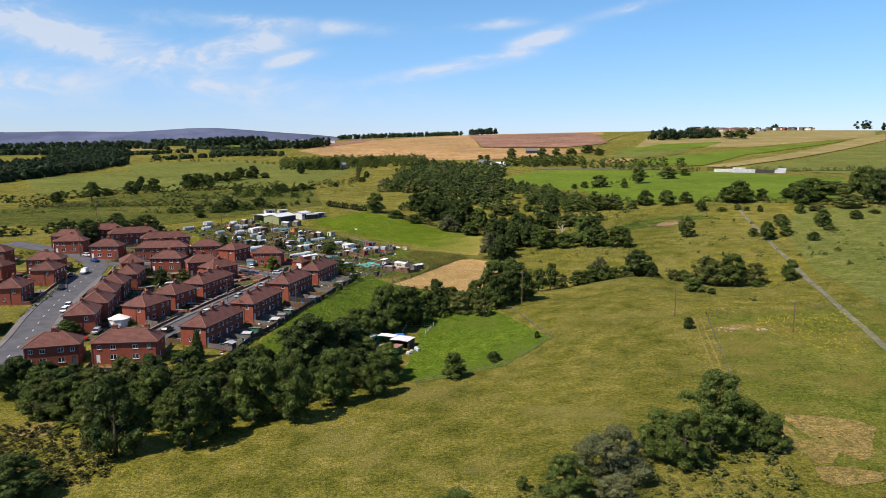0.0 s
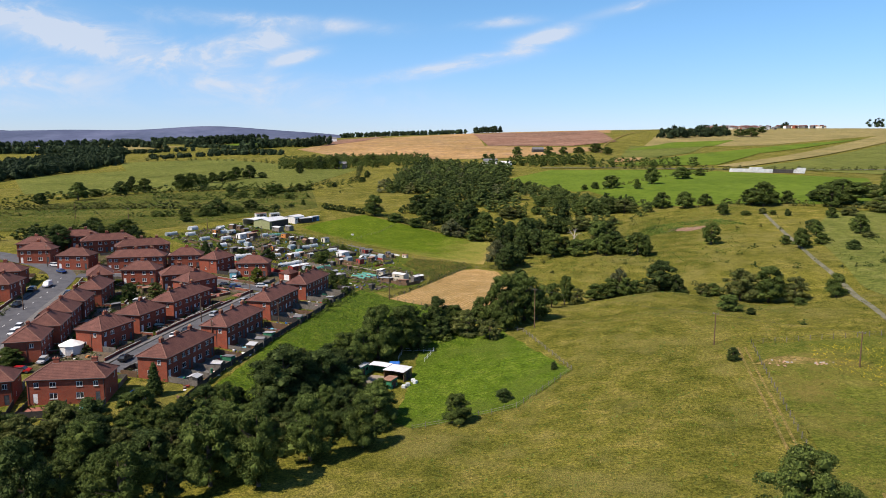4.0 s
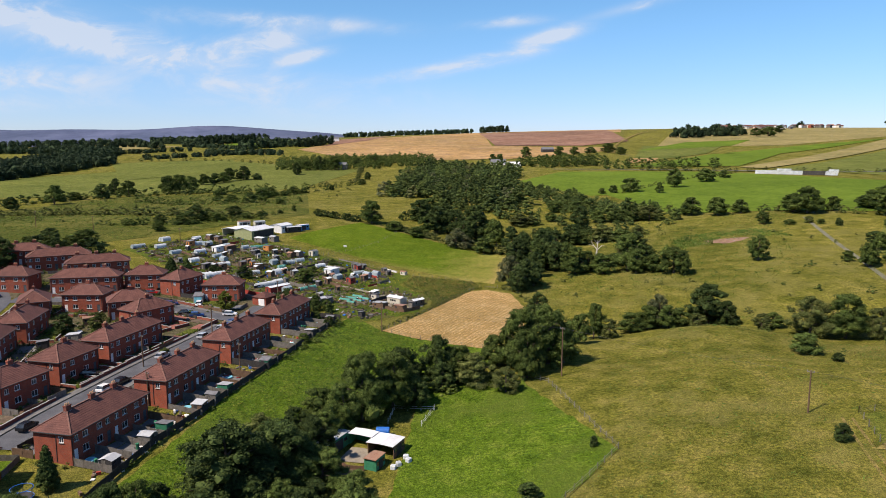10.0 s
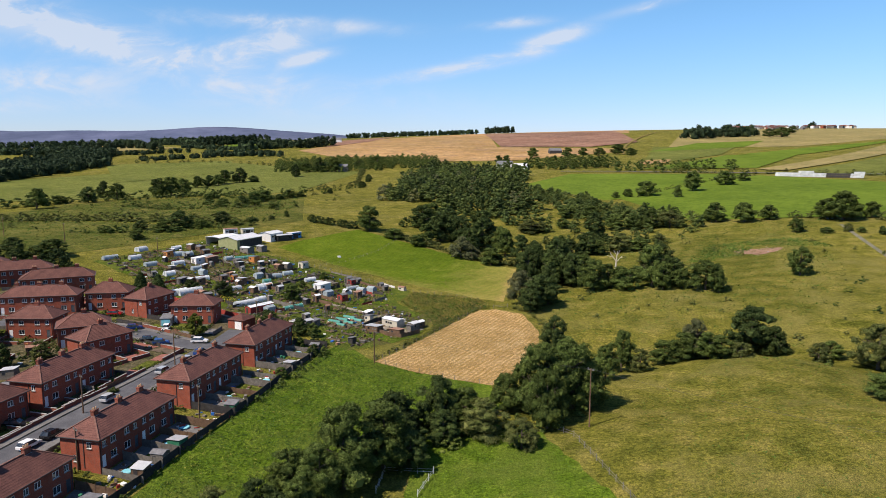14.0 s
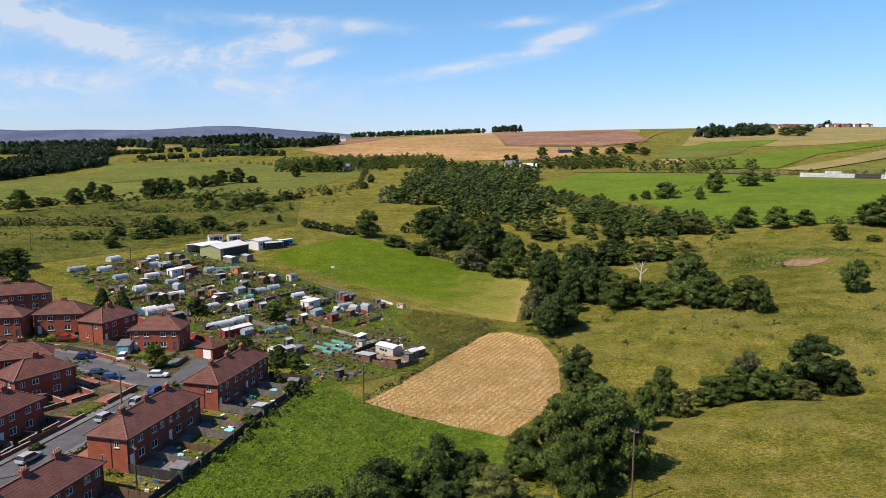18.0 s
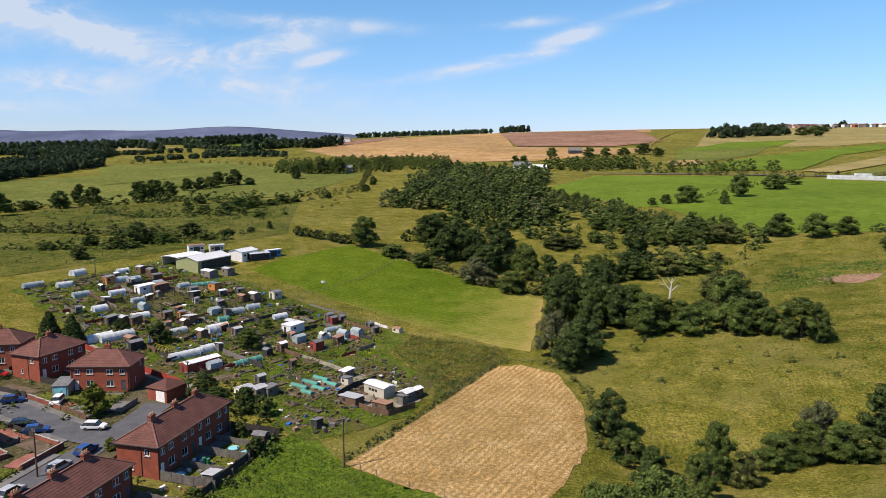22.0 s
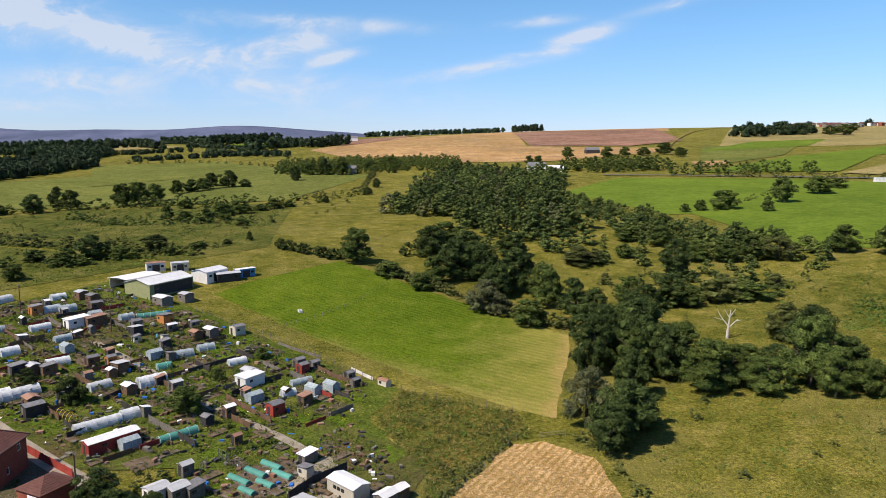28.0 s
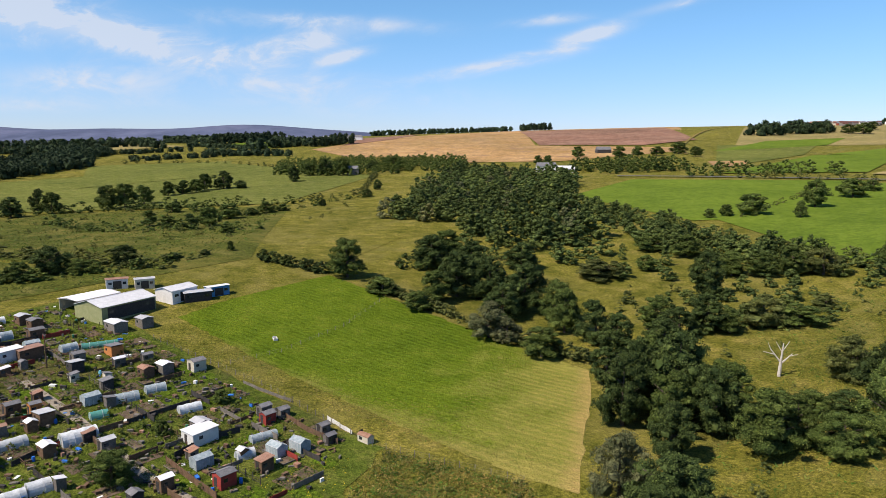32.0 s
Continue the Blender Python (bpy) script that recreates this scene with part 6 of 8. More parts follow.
def clutter(name, places, mt, label, seed, big=1.0):
    """Small boards, pallets and boxes lying about, as one mass."""
    rng = random.Random(seed)
    bm = bmesh.new()
    for x, y in places:
        w, d, h = rng.uniform(0.2, 1.3) * big, rng.uniform(0.15, 0.8) * big, rng.uniform(0.1, 0.7) * big
        box(bm, x, y, ground(x, y) + h / 2, w, d, h, rng.uniform(0, 3.14))
    return lone(name, bm, mt, label, "clutter", kind="stuff")


def bed(x, y, heading, w=1.4, d=4.0, crop=None, edge=None):
    """A raised bed: boards round dark soil, with or without a crop under netting."""
    root = new("raised_bed")
    tagged(root, "timber-edged vegetable bed of dark soil" if crop is None else "timber-edged bed under teal netting", "raised bed")
    for sx, sy, cx, cy in ((w, 0.07, 0, -d / 2), (w, 0.07, 0, d / 2), (0.07, d, -w / 2, 0), (0.07, d, w / 2, 0)):
        bm = bmesh.new()
        box(bm, cx, cy, 0.12, sx, sy, 0.36)
        part("board", bm, edge or W_GREY, root)
    bm = bmesh.new()
    vs = box(bm, 0, 0, 0.1, w - 0.1, d - 0.1, 0.3)
    part("soil", bm, M_SOIL, root)
    if crop == "net":
        bm = bmesh.new()
        n, seg = 6, 5
        rows = [[bm.verts.new((-math.cos(math.pi * k / n) * w * 0.46, -d * 0.48 + d * 0.96 * j / seg, 0.2 + math.sin(math.pi * k / n) * (0.62 if j % 2 == 0 else 0.55))) for k in range(n + 1)] for j in range(seg + 1)]
        for a, b in zip(rows, rows[1:]):
            for k in range(n):
                bm.faces.new((a[k], b[k], b[k + 1], a[k + 1]))
        bm.faces.new(rows[0])
        bm.faces.new(rows[-1])
        part("netting", bm, M_NET, root, "teal green netting")
    return seat(root, x, y, heading)


def butt(x, y, mt=None):
    bm = bmesh.new()
    cyl(bm, 0, 0, 0, 0.45, 0.25, 0.30, 10)
    cyl(bm, 0, 0, 0.45, 0.9, 0.30, 0.25, 10)
    ob = lone("water_butt", bm, mt or M_BLUE, "blue plastic water barrel on a plot", "barrel")
    ob.location = (x, y, ground(x, y) - 0.03)
    return ob


def fence(name, pts, label, mt, gap=1.8, height=1.5, style="board", category="fence"):
    """Posts with boards or rails between them, along a line over the ground."""
    root = new(name)
    tagged(root, label, category)
    line = []
    for a, b in zip(pts, pts[1:]):
        a, b = Vector(a), Vector(b)
        n = max(1, round((b - a).length / gap))
        line += [a.lerp(b, k / n) for k in range(n)]
    line.append(Vector(pts[-1]))
    for q in line:
        bm = bmesh.new()
        z = ground(q.x, q.y)
        box(bm, q.x, q.y, z + height / 2 - 0.15, 0.1, 0.1, height + 0.4)
        part("post", bm, mt, root)
    levels = () if style == "board" else ((0.45, 0.9) if style == "rail" else (height * 0.3, height * 0.6, height * 0.92))
    strands = [bmesh.new() for _ in levels]
    for i, (a, b) in enumerate(zip(line, line[1:])):
        za, zb = ground(a.x, a.y), ground(b.x, b.y)
        d = Vector((b.x - a.x, b.y - a.y, zb - za))
        rot = d.to_track_quat("X", "Z").to_matrix().to_4x4()
        c = Vector(((a.x + b.x) / 2, (a.y + b.y) / 2, (za + zb) / 2))
        if style == "board":
            bm = bmesh.new()
            drop = 0.04 * math.sin(i * 2.3)
            bmesh.ops.create_cube(bm, size=1, matrix=Matrix.Translation(c + Vector((0, 0, height * 0.52 + drop))) @ rot @ Matrix.Diagonal((d.length * 0.98, 0.035, height * 0.9, 1)))
            part("panel", bm, mt, root)
    for h, bm in zip(levels, strands):
        tube(bm, [(q.x, q.y, ground(q.x, q.y) + h) for q in line], 0.035 if style == "rail" else 0.008)
        part("rail" if style == "rail" else "wire", bm, mt, root)
    return root


def pole(x, y, height, arms=1, label="weathered wooden power pole with a short crossarm"):
    root = new("power_pole")
    tagged(root, label, "pole")
    bm = bmesh.new()
    cyl(bm, 0, 0, -0.5, height, 0.16, 0.11, 8)
    part("shaft", bm, W_BROWN, root)
    if arms:
        bm = bmesh.new()
        box(bm, 0, 0, height - 0.25, 1.3, 0.1, 0.12)
        part("crossarm", bm, W_GREY, root)
        for s in (-0.55, 0, 0.55):
            bm = bmesh.new()
            cyl(bm, s, 0, height - 0.18, height + 0.08, 0.05, 0.07, 6)
            part("insulator", bm, M_LEAD, root)
    return seat(root, x, y, 35)


def wire_run(pts, label="thin power line sagging between poles"):
    bm = bmesh.new()
    run = []
    for a, b in zip(pts, pts[1:]):
        a, b = Vector(a), Vector(b)
        run += [a.lerp(b, k / 8) - Vector((0, 0, 4 * (k / 8) * (1 - k / 8) * (b - a).length * 0.015)) for k in range(8)]
    tube(bm, run + [Vector(pts[-1])], 0.018, 3)
    return lone("power_line", bm, M_GUTTER, label, "cable")


def car(paint_name, paint, van=False):
    """A parked car with cabin glass, wheels and lamps; its nose points to local +y."""
    m = material(paint_name, 0.25)
    m.node_tree.nodes["Principled BSDF"].inputs["Coat Weight"].default_value = 0.6
    put(m, "Base Color", ramp(m, nnoise(m, 1.5, 2), [(0.3, tuple(c * 0.92 for c in paint)), (0.7, paint)]))
    root = new("van" if van else "car")
    tagged(root, ("parked white delivery van" if van else f"parked {paint_name.replace(' paint', '')} hatchback car"), "van" if van else "car")
    ln, w = (4.8, 1.9) if van else (4.1, 1.72)
    bm = bmesh.new()
    side = [(-ln / 2, 0.32), (ln / 2, 0.32), (ln / 2, 0.68), (ln * 0.30, 0.86), (-ln / 2, 0.90)] if not van else [(-ln / 2, 0.35), (ln / 2, 0.35), (ln / 2, 0.9), (ln * 0.36, 1.1), (-ln / 2, 1.1)]
    lo = [bm.verts.new((-w / 2, y, z)) for y, z in side]
    hi = [bm.verts.new((w / 2, y, z)) for y, z in side]
    bm.faces.new(lo)
    bm.faces.new(hi[::-1])
    for i in range(len(side)):
        j = (i + 1) % len(side)
        bm.faces.new((lo[j], lo[i], hi[i], hi[j]))
    bmesh.ops.recalc_face_normals(bm, faces=bm.faces[:])
    bmesh.ops.bevel(bm, geom=bm.edges[:], offset=0.09, segments=2, affect="EDGES")
    part("body", bm, m, root)
    cab = [(-ln * 0.47, 0.88), (ln * 0.26, 0.84), (ln * 0.10, 1.38), (-ln * 0.36, 1.42)] if not van else [(-ln * 0.49, 1.08), (ln * 0.36, 1.05), (ln * 0.24, 1.85), (-ln * 0.47, 1.95)]
    for nm, mt, shrink, top in (("cabin", M_GLASS, 0.93, 0.0), ("roof", m, 0.90, 1.0)):
        bm = bmesh.new()
        pts = cab if not top else [(cab[2][0] + 0.06, cab[2][1] - 0.02), (cab[2][0] - 0.02, cab[2][1] + 0.05), (cab[3][0] + 0.04, cab[3][1] + 0.05), (cab[3][0] - 0.06, cab[3][1] - 0.02)]
        if van and not top:
            mt = m
        vs = []
        for sx in (-1, 1):
            vs.append([bm.verts.new((sx * w / 2 * (shrink if z < 1.2 else shrink * 0.86), y, z)) for y, z in pts])
        bm.faces.new(vs[0])
        bm.faces.new(vs[1][::-1])
        for i in range(4):
            j = (i + 1) % 4
            bm.faces.new((vs[0][j], vs[0][i], vs[1][i], vs[1][j]))
        bmesh.ops.recalc_face_normals(bm, faces=bm.faces[:])
        part(nm, bm, mt, root)
    for sx in (-1, 1):
        for yy in (-ln * 0.31, ln * 0.31):
            bm = bmesh.new()
            bmesh.ops.create_cone(bm, cap_ends=True, segments=12, radius1=0.31, radius2=0.31, depth=0.2, matrix=Matrix.Translation((sx * (w / 2 - 0.1), yy, 0.31)) @ Matrix.Rotation(math.pi / 2, 4, "Y"))
            part("wheel", bm, M_GUTTER, root)
        bm = bmesh.new()
        box(bm, sx * w * 0.34, ln / 2 - 0.02, 0.62, 0.34, 0.08, 0.14)
        part("headlight", bm, M_GLASS, root)
    root.location = (0, -420, -40)
    return root


def park(kind, x, y, heading):
    return copy_thing(kind, pose(x, y, ground(x, y) + 0.16, 0, 0, -heading))


CARS = {n: car(f"{n} paint", c) for n, c in (("white", (0.78, 0.78, 0.78)), ("silver", (0.42, 0.43, 0.45)), ("black", (0.012, 0.012, 0.014)), ("blue", (0.02, 0.06, 0.22)), ("red", (0.42, 0.015, 0.02)))}
VAN = car("van white paint", (0.78, 0.79, 0.79), True)
for n, x, y, a in (("black", -148.0, 247.5, 166), ("black", -141.2, 229.5, 164), ("white", -126.4, 208.4, 163), ("white", -124.6, 203.2, 163), ("blue", -153.0, 272.5, 120), ("silver", -134.6, 261.5, 160), ("white", -133.2, 265.5, 150), ("black", -133.8, 254.0, 166), ("black", -134.2, 244.5, 166), ("red", -104.5, 176.5, 80), ("black", -88.6, 212.6, 80), ("black", -79.9, 209.6, 10), ("white", -81.2, 205.3, 10), ("silver", -75.4, 242.4, 10), ("white", -77.0, 265.6, 82), ("blue", -98.6, 274.6, 62), ("red", -110.3, 286.2, 80), ("black", -89.6, 264.6, 66), ("blue", -85.6, 262.6, 66), ("blue", -73.0, 256.6, 8), ("silver", -73.6, 250.6, 8), ("silver", -78.6, 226.0, 10), ("black", -85.2, 186.0, 5), ("silver", -103.6, 183.0, 170), ("white", -90.4, 275.6, 165), ("white", -160.5, 280.7, 110)):
    park(CARS[n], x, y, a)
park(VAN, -146.5, 253.5, 166)
for pr in (*CARS.values(), VAN):
    for o in (*pr.children_recursive, pr):
        bpy.data.objects.remove(o)

# the dashes of the main road
dash = bmesh.new()
dash_line = smooth_line([(-112, 150), (-118.9, 175), (-129.2, 201.7), (-136.6, 225), (-143.3, 250), (-150, 268)], 6.0)
for a, b in zip(dash_line, dash_line[1:]):
    d = (b - a).normalized()
    c = (a + b) / 2
    box(dash, c.x, c.y, ground(c.x, c.y) + 0.145, 0.14, 2.6, 0.012, math.atan2(-d.x, d.y))
lone("lane_marking", dash, M_WHITE, "white dashed centre line painted on the road", "road marking", kind="structure")

# ---- poles and wires ----
for x, y, h in ((14.2, 222.0, 11.0), (53.7, 191.2, 7.6), (77.1, 172.5, 7.6), (-31.8, 260.5, 8.6), (-213.7, 386, 8), (-179, 374, 8), (-137, 226.3, 7.5), (-80.2, 219.6, 7.5), (-75.4, 248, 7.5), (-58.2, 220.6, 7), (-69.4, 199.8, 7), (-163, 280, 8), (-68, 283, 7.5), (-122, 292, 7), (-104, 352, 7), (-133, 360, 7)):
    pole(x, y, h)
wire_run([(14.2, 222, ground(14.2, 222) + 10.9), (53.7, 191.2, ground(53.7, 191.2) + 7.5), (77.1, 172.5, ground(77.1, 172.5) + 7.5), (120, 140, 17)])
wire_run([(14.2, 222, ground(14.2, 222) + 10.9), (-31.8, 260.5, ground(-31.8, 260.5) + 8.5), (-68, 283, ground(-68, 283) + 7.4)])

# ---- fences of the fields ----
fence("field_fence", [(-14, 158.3), (6.6, 165.6), (19.9, 184.2), (16.1, 198.6), (11, 218.2), (6, 224)], "old post and wire fence round the paddock", W_GREY, 2.6, 1.2, "rail")
fence("field_fence", [(47, 122), (50, 135), (54.1, 153.6), (61.9, 190.5)], "post and wire fence down the meadow", W_GREY, 3.0, 1.2, "wire")
fence("field_fence", [(61.9, 190.5), (84.5, 193.5), (111.5, 198)], "post and wire fence across the meadow", W_GREY, 3.0, 1.2, "wire")
fence("field_fence", [(-3.5, 247.8), (-31.8, 261.4), (-20.7, 283.5), (-7.3, 312.4)], "post and wire fence round the stubble field", W_GREY, 3.0, 1.1, "wire")
fence("field_fence", [(-92, 372), (-74, 362), (-57.4, 352.7), (-39.8, 338.5), (-33, 333.4), (-8, 324.5)], "post and wire fence between allotments and hay field", W_GREY, 2.6, 1.2, "wire")
fence("field_fence", [(-70, 363), (-62, 372), (-53, 392), (-48, 418)], "broken fence across the hay field", W_GREY, 3.2, 1.0, "wire")
fence("farm_gate", [(-3.2, 313.5), (1.2, 314.8)], "grey field gate between hedge and field", W_GREY, 4.4, 1.2, "rail", "gate")
fence("garden_fence", [(-62, 151.5), (-62.0, 168), (-61.2, 185), (-58.2, 199.2), (-55.9, 212.3), (-51.3, 233.6), (-48.6, 252.6), (-45.6, 268)], "dark weathered board fence behind the gardens", W_BLACK, 2.2, 1.5)
fence("allotment_fence", [(-110, 309), (-96.7, 302.1), (-84, 295.2), (-72.9, 289.4)], "red painted board fence along the lane", W_RED, 2.0, 1.5)

# ---- back gardens of the row ----
yard = random.Random(12)
for (cx, cy), edge_x in (((-71.9, 185.0), -61.4), ((-67.4, 209.8), -56.6), ((-63.9, 235.6), -51.4), ((-59.7, 260.8), -47.2)):
    hx, hy = math.sin(radians(9)), math.cos(radians(9))
    for k in range(5):
        u = -10 + 5 * k
        a = (cx + 3.9 * hy + hx * u, cy - 3.9 * hx + hy * u)
        b = (edge_x + hx * u + 0.2, a[1] - 1.0)
        fence("garden_fence", [a, b], "weathered board fence dividing back gardens", yard.choice([W_GREY, W_BROWN, W_BLACK, W_GREY]), 1.9, yard.choice([1.2, 1.5, 1.7]))
        if k == 4:
            continue
        mid = ((a[0] + b[0]) / 2 + hx * 2.5, (a[1] + b[1]) / 2 + hy * 2.5)
        half = (b[0] - a[0]) / 2
        surf = yard.choice([M_LAWN, M_LAWN, M_PAVE, M_LAWN])
        quad = [(a[0] + 2.2, a[1] + 0.5), (b[0] - 0.3, b[1] + 0.4), (b[0] - 0.3 + hx * 5, b[1] + 4.4), (a[0] + 2.2 + hx * 5, a[1] + 4.6)]
        field("garden_plot", quad, surf, "small back garden lawn" if surf is M_LAWN else "paved back garden", 2, 0.12, category="garden")
        field("garden_path", [(a[0] + 0.1, a[1] + 0.2), (a[0] + 2.2, a[1] + 0.0), (a[0] + 2.2 + hx * 5, a[1] + 4.8), (a[0] + 0.1 + hx * 5, a[1] + 4.9)], M_PAVE, "grey slabs behind the house", 2, 0.13, category="paving")
        if yard.random() < 0.5:
            shed(b[0] - 1.6 + hx * 2, b[1] + 1.9, yard.choice([9, 99, 189, 279]), yard.uniform(1.6, 2.4), yard.uniform(1.8, 2.8), 1.8, yard.choice([W_BROWN, W_GREY, W_GREEN, W_BLACK]), yard.choice([R_FELT, R_FELT, R_GREY]), "small garden shed against the back fence", yard.random() < 0.4)
        for _ in range(2):
            if yard.random() < 0.7:
                bx, by = mid[0] + yard.uniform(-half * 0.7, half * 0.7), mid[1] + yard.uniform(-1.6, 1.6)
                bm = bmesh.new()
                kind = yard.randrange(4)
                if kind == 0:
                    box(bm, 0, 0, 0.36, 0.9, 0.7, 0.05)
                    for sx in (-0.38, 0.38):
                        for sy in (-0.28, 0.28):
                            box(bm, sx, sy, 0.17, 0.06, 0.06, 0.36)
                    ob = lone("garden_table", bm, W_WHITE, "white plastic garden table", "table")
                elif kind == 1:
                    cyl(bm, 0, 0, 0, 1.0, 0.26, 0.30, 8)
                    cyl(bm, 0, 0, 1.0, 1.08, 0.33, 0.28, 8)
                    ob = lone("wheelie_bin", bm, W_GREEN, "green rubbish bin standing in a yard", "bin")
                elif kind == 2:
                    cyl(bm, 0, 0, 0, 0.4, 0.28, 0.36, 8)
                    cyl(bm, 0, 0, 0.38, 0.8, 0.30, 0.06, 7)
                    ob = lone("potted_shrub", bm, M_VEG, "leafy shrub in a garden pot", "potted plant")
                else:
                    cyl(bm, 0, 0, 0, 0.12, 0.9, 0.95, 14)
                    cyl(bm, 0, 0, 0.1, 0.24, 0.95, 0.88, 14)
                    ob = lone("paddling_pool", bm, M_CYAN, "pale blue round paddling pool", "pool")
                ob.location = (bx, by, ground(bx, by) + 0.12)


# ---- gardens, walls and hedges of the estate ----
STREETS = [([(-112, 150), (-118.9, 175), (-129.2, 201.7), (-136.6, 225), (-143.3, 250), (-150, 268), (-162, 280), (-178, 288), (-205, 298)], 6.6), ([(-85.5, 178), (-84.5, 192), (-82.5, 205), (-80, 219.5), (-76.5, 236), (-73.8, 254.6), (-72.4, 266), (-72.0, 279)], 4.2), ([(-70.5, 261.5), (-77, 262.8), (-83, 265.2), (-90, 268.5), (-99.5, 273), (-108, 275.5), (-122, 274.8), (-135, 272), (-146, 270)], 4.5), ([(-112, 312), (-98.2, 304.2), (-85.5, 296.7), (-70, 288)], 2.4)]


def off_street(x, y):
    for line, half in STREETS:
        for (x0, y0), (x1, y1) in zip(line, line[1:]):
            dx, dy = x1 - x0, y1 - y0
            t = max(0, min(1, ((x - x0) * dx + (y - y0) * dy) / (dx * dx + dy * dy)))
            if math.hypot(x - x0 - t * dx, y - y0 - t * dy) < half:
                return False
    return True


def off_houses(x, y, margin=0.4):
    for hx, hy, a, hl, hd in HOMES:
        s, c = math.sin(radians(a)), math.cos(radians(a))
        u, v = (x - hx) * c - (y - hy) * s, (x - hx) * s + (y - hy) * c
        if abs(u) < hd + margin and abs(v) < hl + margin:
            return False
    return math.hypot(x + 72.3, y - 282.9) > 3.6


def free_run(a, b):
    """The first stretch from a towards b that keeps off streets and houses."""
    a, b = Vector(a), Vector(b)
    n = max(2, int((b - a).length / 0.4))
    last = None
    for k in range(n + 1):
        q = a.lerp(b, k / n)
        if not (off_street(q.x, q.y) and off_houses(q.x, q.y, 0.15)):
            break
        last = q
    return (a, last) if last is not None and (last - a).length > 1.5 else None


def garden_wall(run, mt, height, thick, label, name="garden_wall", category="wall", coped=True):
    root = new(name)
    tagged(root, label, category)
    a, b = run
    n = max(1, round((b - a).length / 2.2))
    turn = math.atan2(b.y - a.y, b.x - a.x)
    bm, cap = bmesh.new(), bmesh.new()
    for k in range(n):
        p, q = a.lerp(b, k / n), a.lerp(b, (k + 1) / n)
        c = (p + q) / 2
        z = ground(c.x, c.y)
        ln = (q - p).length
        box(bm, c.x, c.y, z + height / 2 - 0.2, ln, thick, height + 0.4, turn)
        if coped:
            box(cap, c.x, c.y, z + height + 0.04, ln, thick + 0.06, 0.08, turn)
        else:
            box(cap, p.x, p.y, z + height / 2, 0.12, 0.12, height + 0.16, turn)
    part("wall" if coped else "boarding", bm, mt, root)
    part("coping" if coped else "posts", cap, M_CONC if coped else mt, root)
    return root


est = random.Random(33)
hedge_rows, shrub_rows, bed_rows = [], [], []
for x, y, a, hl, hd in HOMES:
    s, c = math.sin(radians(a)), math.cos(radians(a))
    at = lambda u, v: (x + c * u + s * v, y - s * u + c * v)
    row = (x, y) in ((-71.9, 185.0), (-67.4, 209.8), (-63.9, 235.6), (-59.7, 260.8))
    near = -110 < x and y < 300
    for side in (-1, 1):
        if row and side == 1:
            continue
        deep = hd + 2.6
        for reach in ((4.4, 3.4) if row else (6.2, 5.0, 4.0, 3.0)):
            if all(off_street(*at(side * (hd + reach), v)) and off_houses(*at(side * (hd + reach), v)) for v in (-hl, -hl / 2, 0, hl / 2, hl)):
                deep = hd + reach
                break
        cuts = [-hl, 0.0, hl] if hl < 9 else [-hl, -hl / 2, 0.0, hl / 2, hl]
        kind = est.choice(["brick", "board", "brick", "hedge", "brick"]) if not row else est.choice(["board", "hedge", "board"])
        for v in cuts:
            run = free_run(at(side * (hd + 0.3), v), at(side * deep, v))
            if not run:
                continue
            if kind == "brick" and est.random() < 0.7:
                garden_wall(run, M_BRICK_DARK, est.uniform(0.7, 1.0), 0.22, "low brick garden wall with pale coping")
            elif kind == "hedge" or not near:
                hedge_rows += [(*run[0].lerp(run[1], k / 5), est.uniform(0.9, 1.5), 1.3) for k in range(6)]
            else:
                garden_wall(run, est.choice([W_GREY, W_BROWN, W_BLACK, W_GREY]), est.uniform(1.0, 1.6), 0.05, "weathered board fence beside a garden", "garden_fence", "fence", False)
        for v0, v1 in zip(cuts, cuts[1:]):
            gate = 1.2
            run = free_run(at(side * deep, v0 + gate), at(side * deep, v1))
            if run:
                if kind == "brick":
                    garden_wall(run, M_BRICK_DARK, 0.8, 0.22, "low brick garden wall with pale coping")
                elif kind == "board":
                    garden_wall(run, est.choice([W_GREY, W_BROWN, W_BLACK]), est.uniform(0.9, 1.4), 0.05, "weathered board fence along a garden", "garden_fence", "fence", False)
                else:
                    hedge_rows += [(*run[0].lerp(run[1], k / 7), est.uniform(0.8, 1.4), 1.3) for k in range(8)]
            quad = [at(side * (hd + 1.2), v0 + 0.4), at(side * (deep - 0.3), v0 + 0.4), at(side * (deep - 0.3), v1 - 0.4), at(side * (hd + 1.2), v1 - 0.4)]
            if all(off_street(*q) and off_houses(*q) for q in quad):
                mt, what = est.choice([(M_LAWN, "small mown garden lawn"), (M_LAWN, "small mown garden lawn"), (M_PAVE, "paved garden yard"), (M_SOIL, "dug garden soil"), (M_LUSH, "overgrown garden grass"), (M_DRIVE, "red block paved drive")])
                field("garden_plot", quad, mt, what, 2, 0.11, category="garden")
                for _ in range(est.randrange(2, 6)):
                    u, v = est.uniform(hd + 0.8, deep), est.uniform(v0, v1)
                    q = at(side * u, v)
                    shrub_rows.append((*q, est.uniform(0.4, 1.6), est.uniform(0.8, 2.2)))
    # a small flower bed under the gable
    for end in (-1, 1):
        for _ in range(4):
            q = at(est.uniform(-hd, hd), end * (hl + est.uniform(0.6, 1.4)))
            if off_street(*q) and off_houses(*q, 0.1):
                shrub_rows.append((*q, est.uniform(0.4, 1.4), est.uniform(0.7, 1.8)))
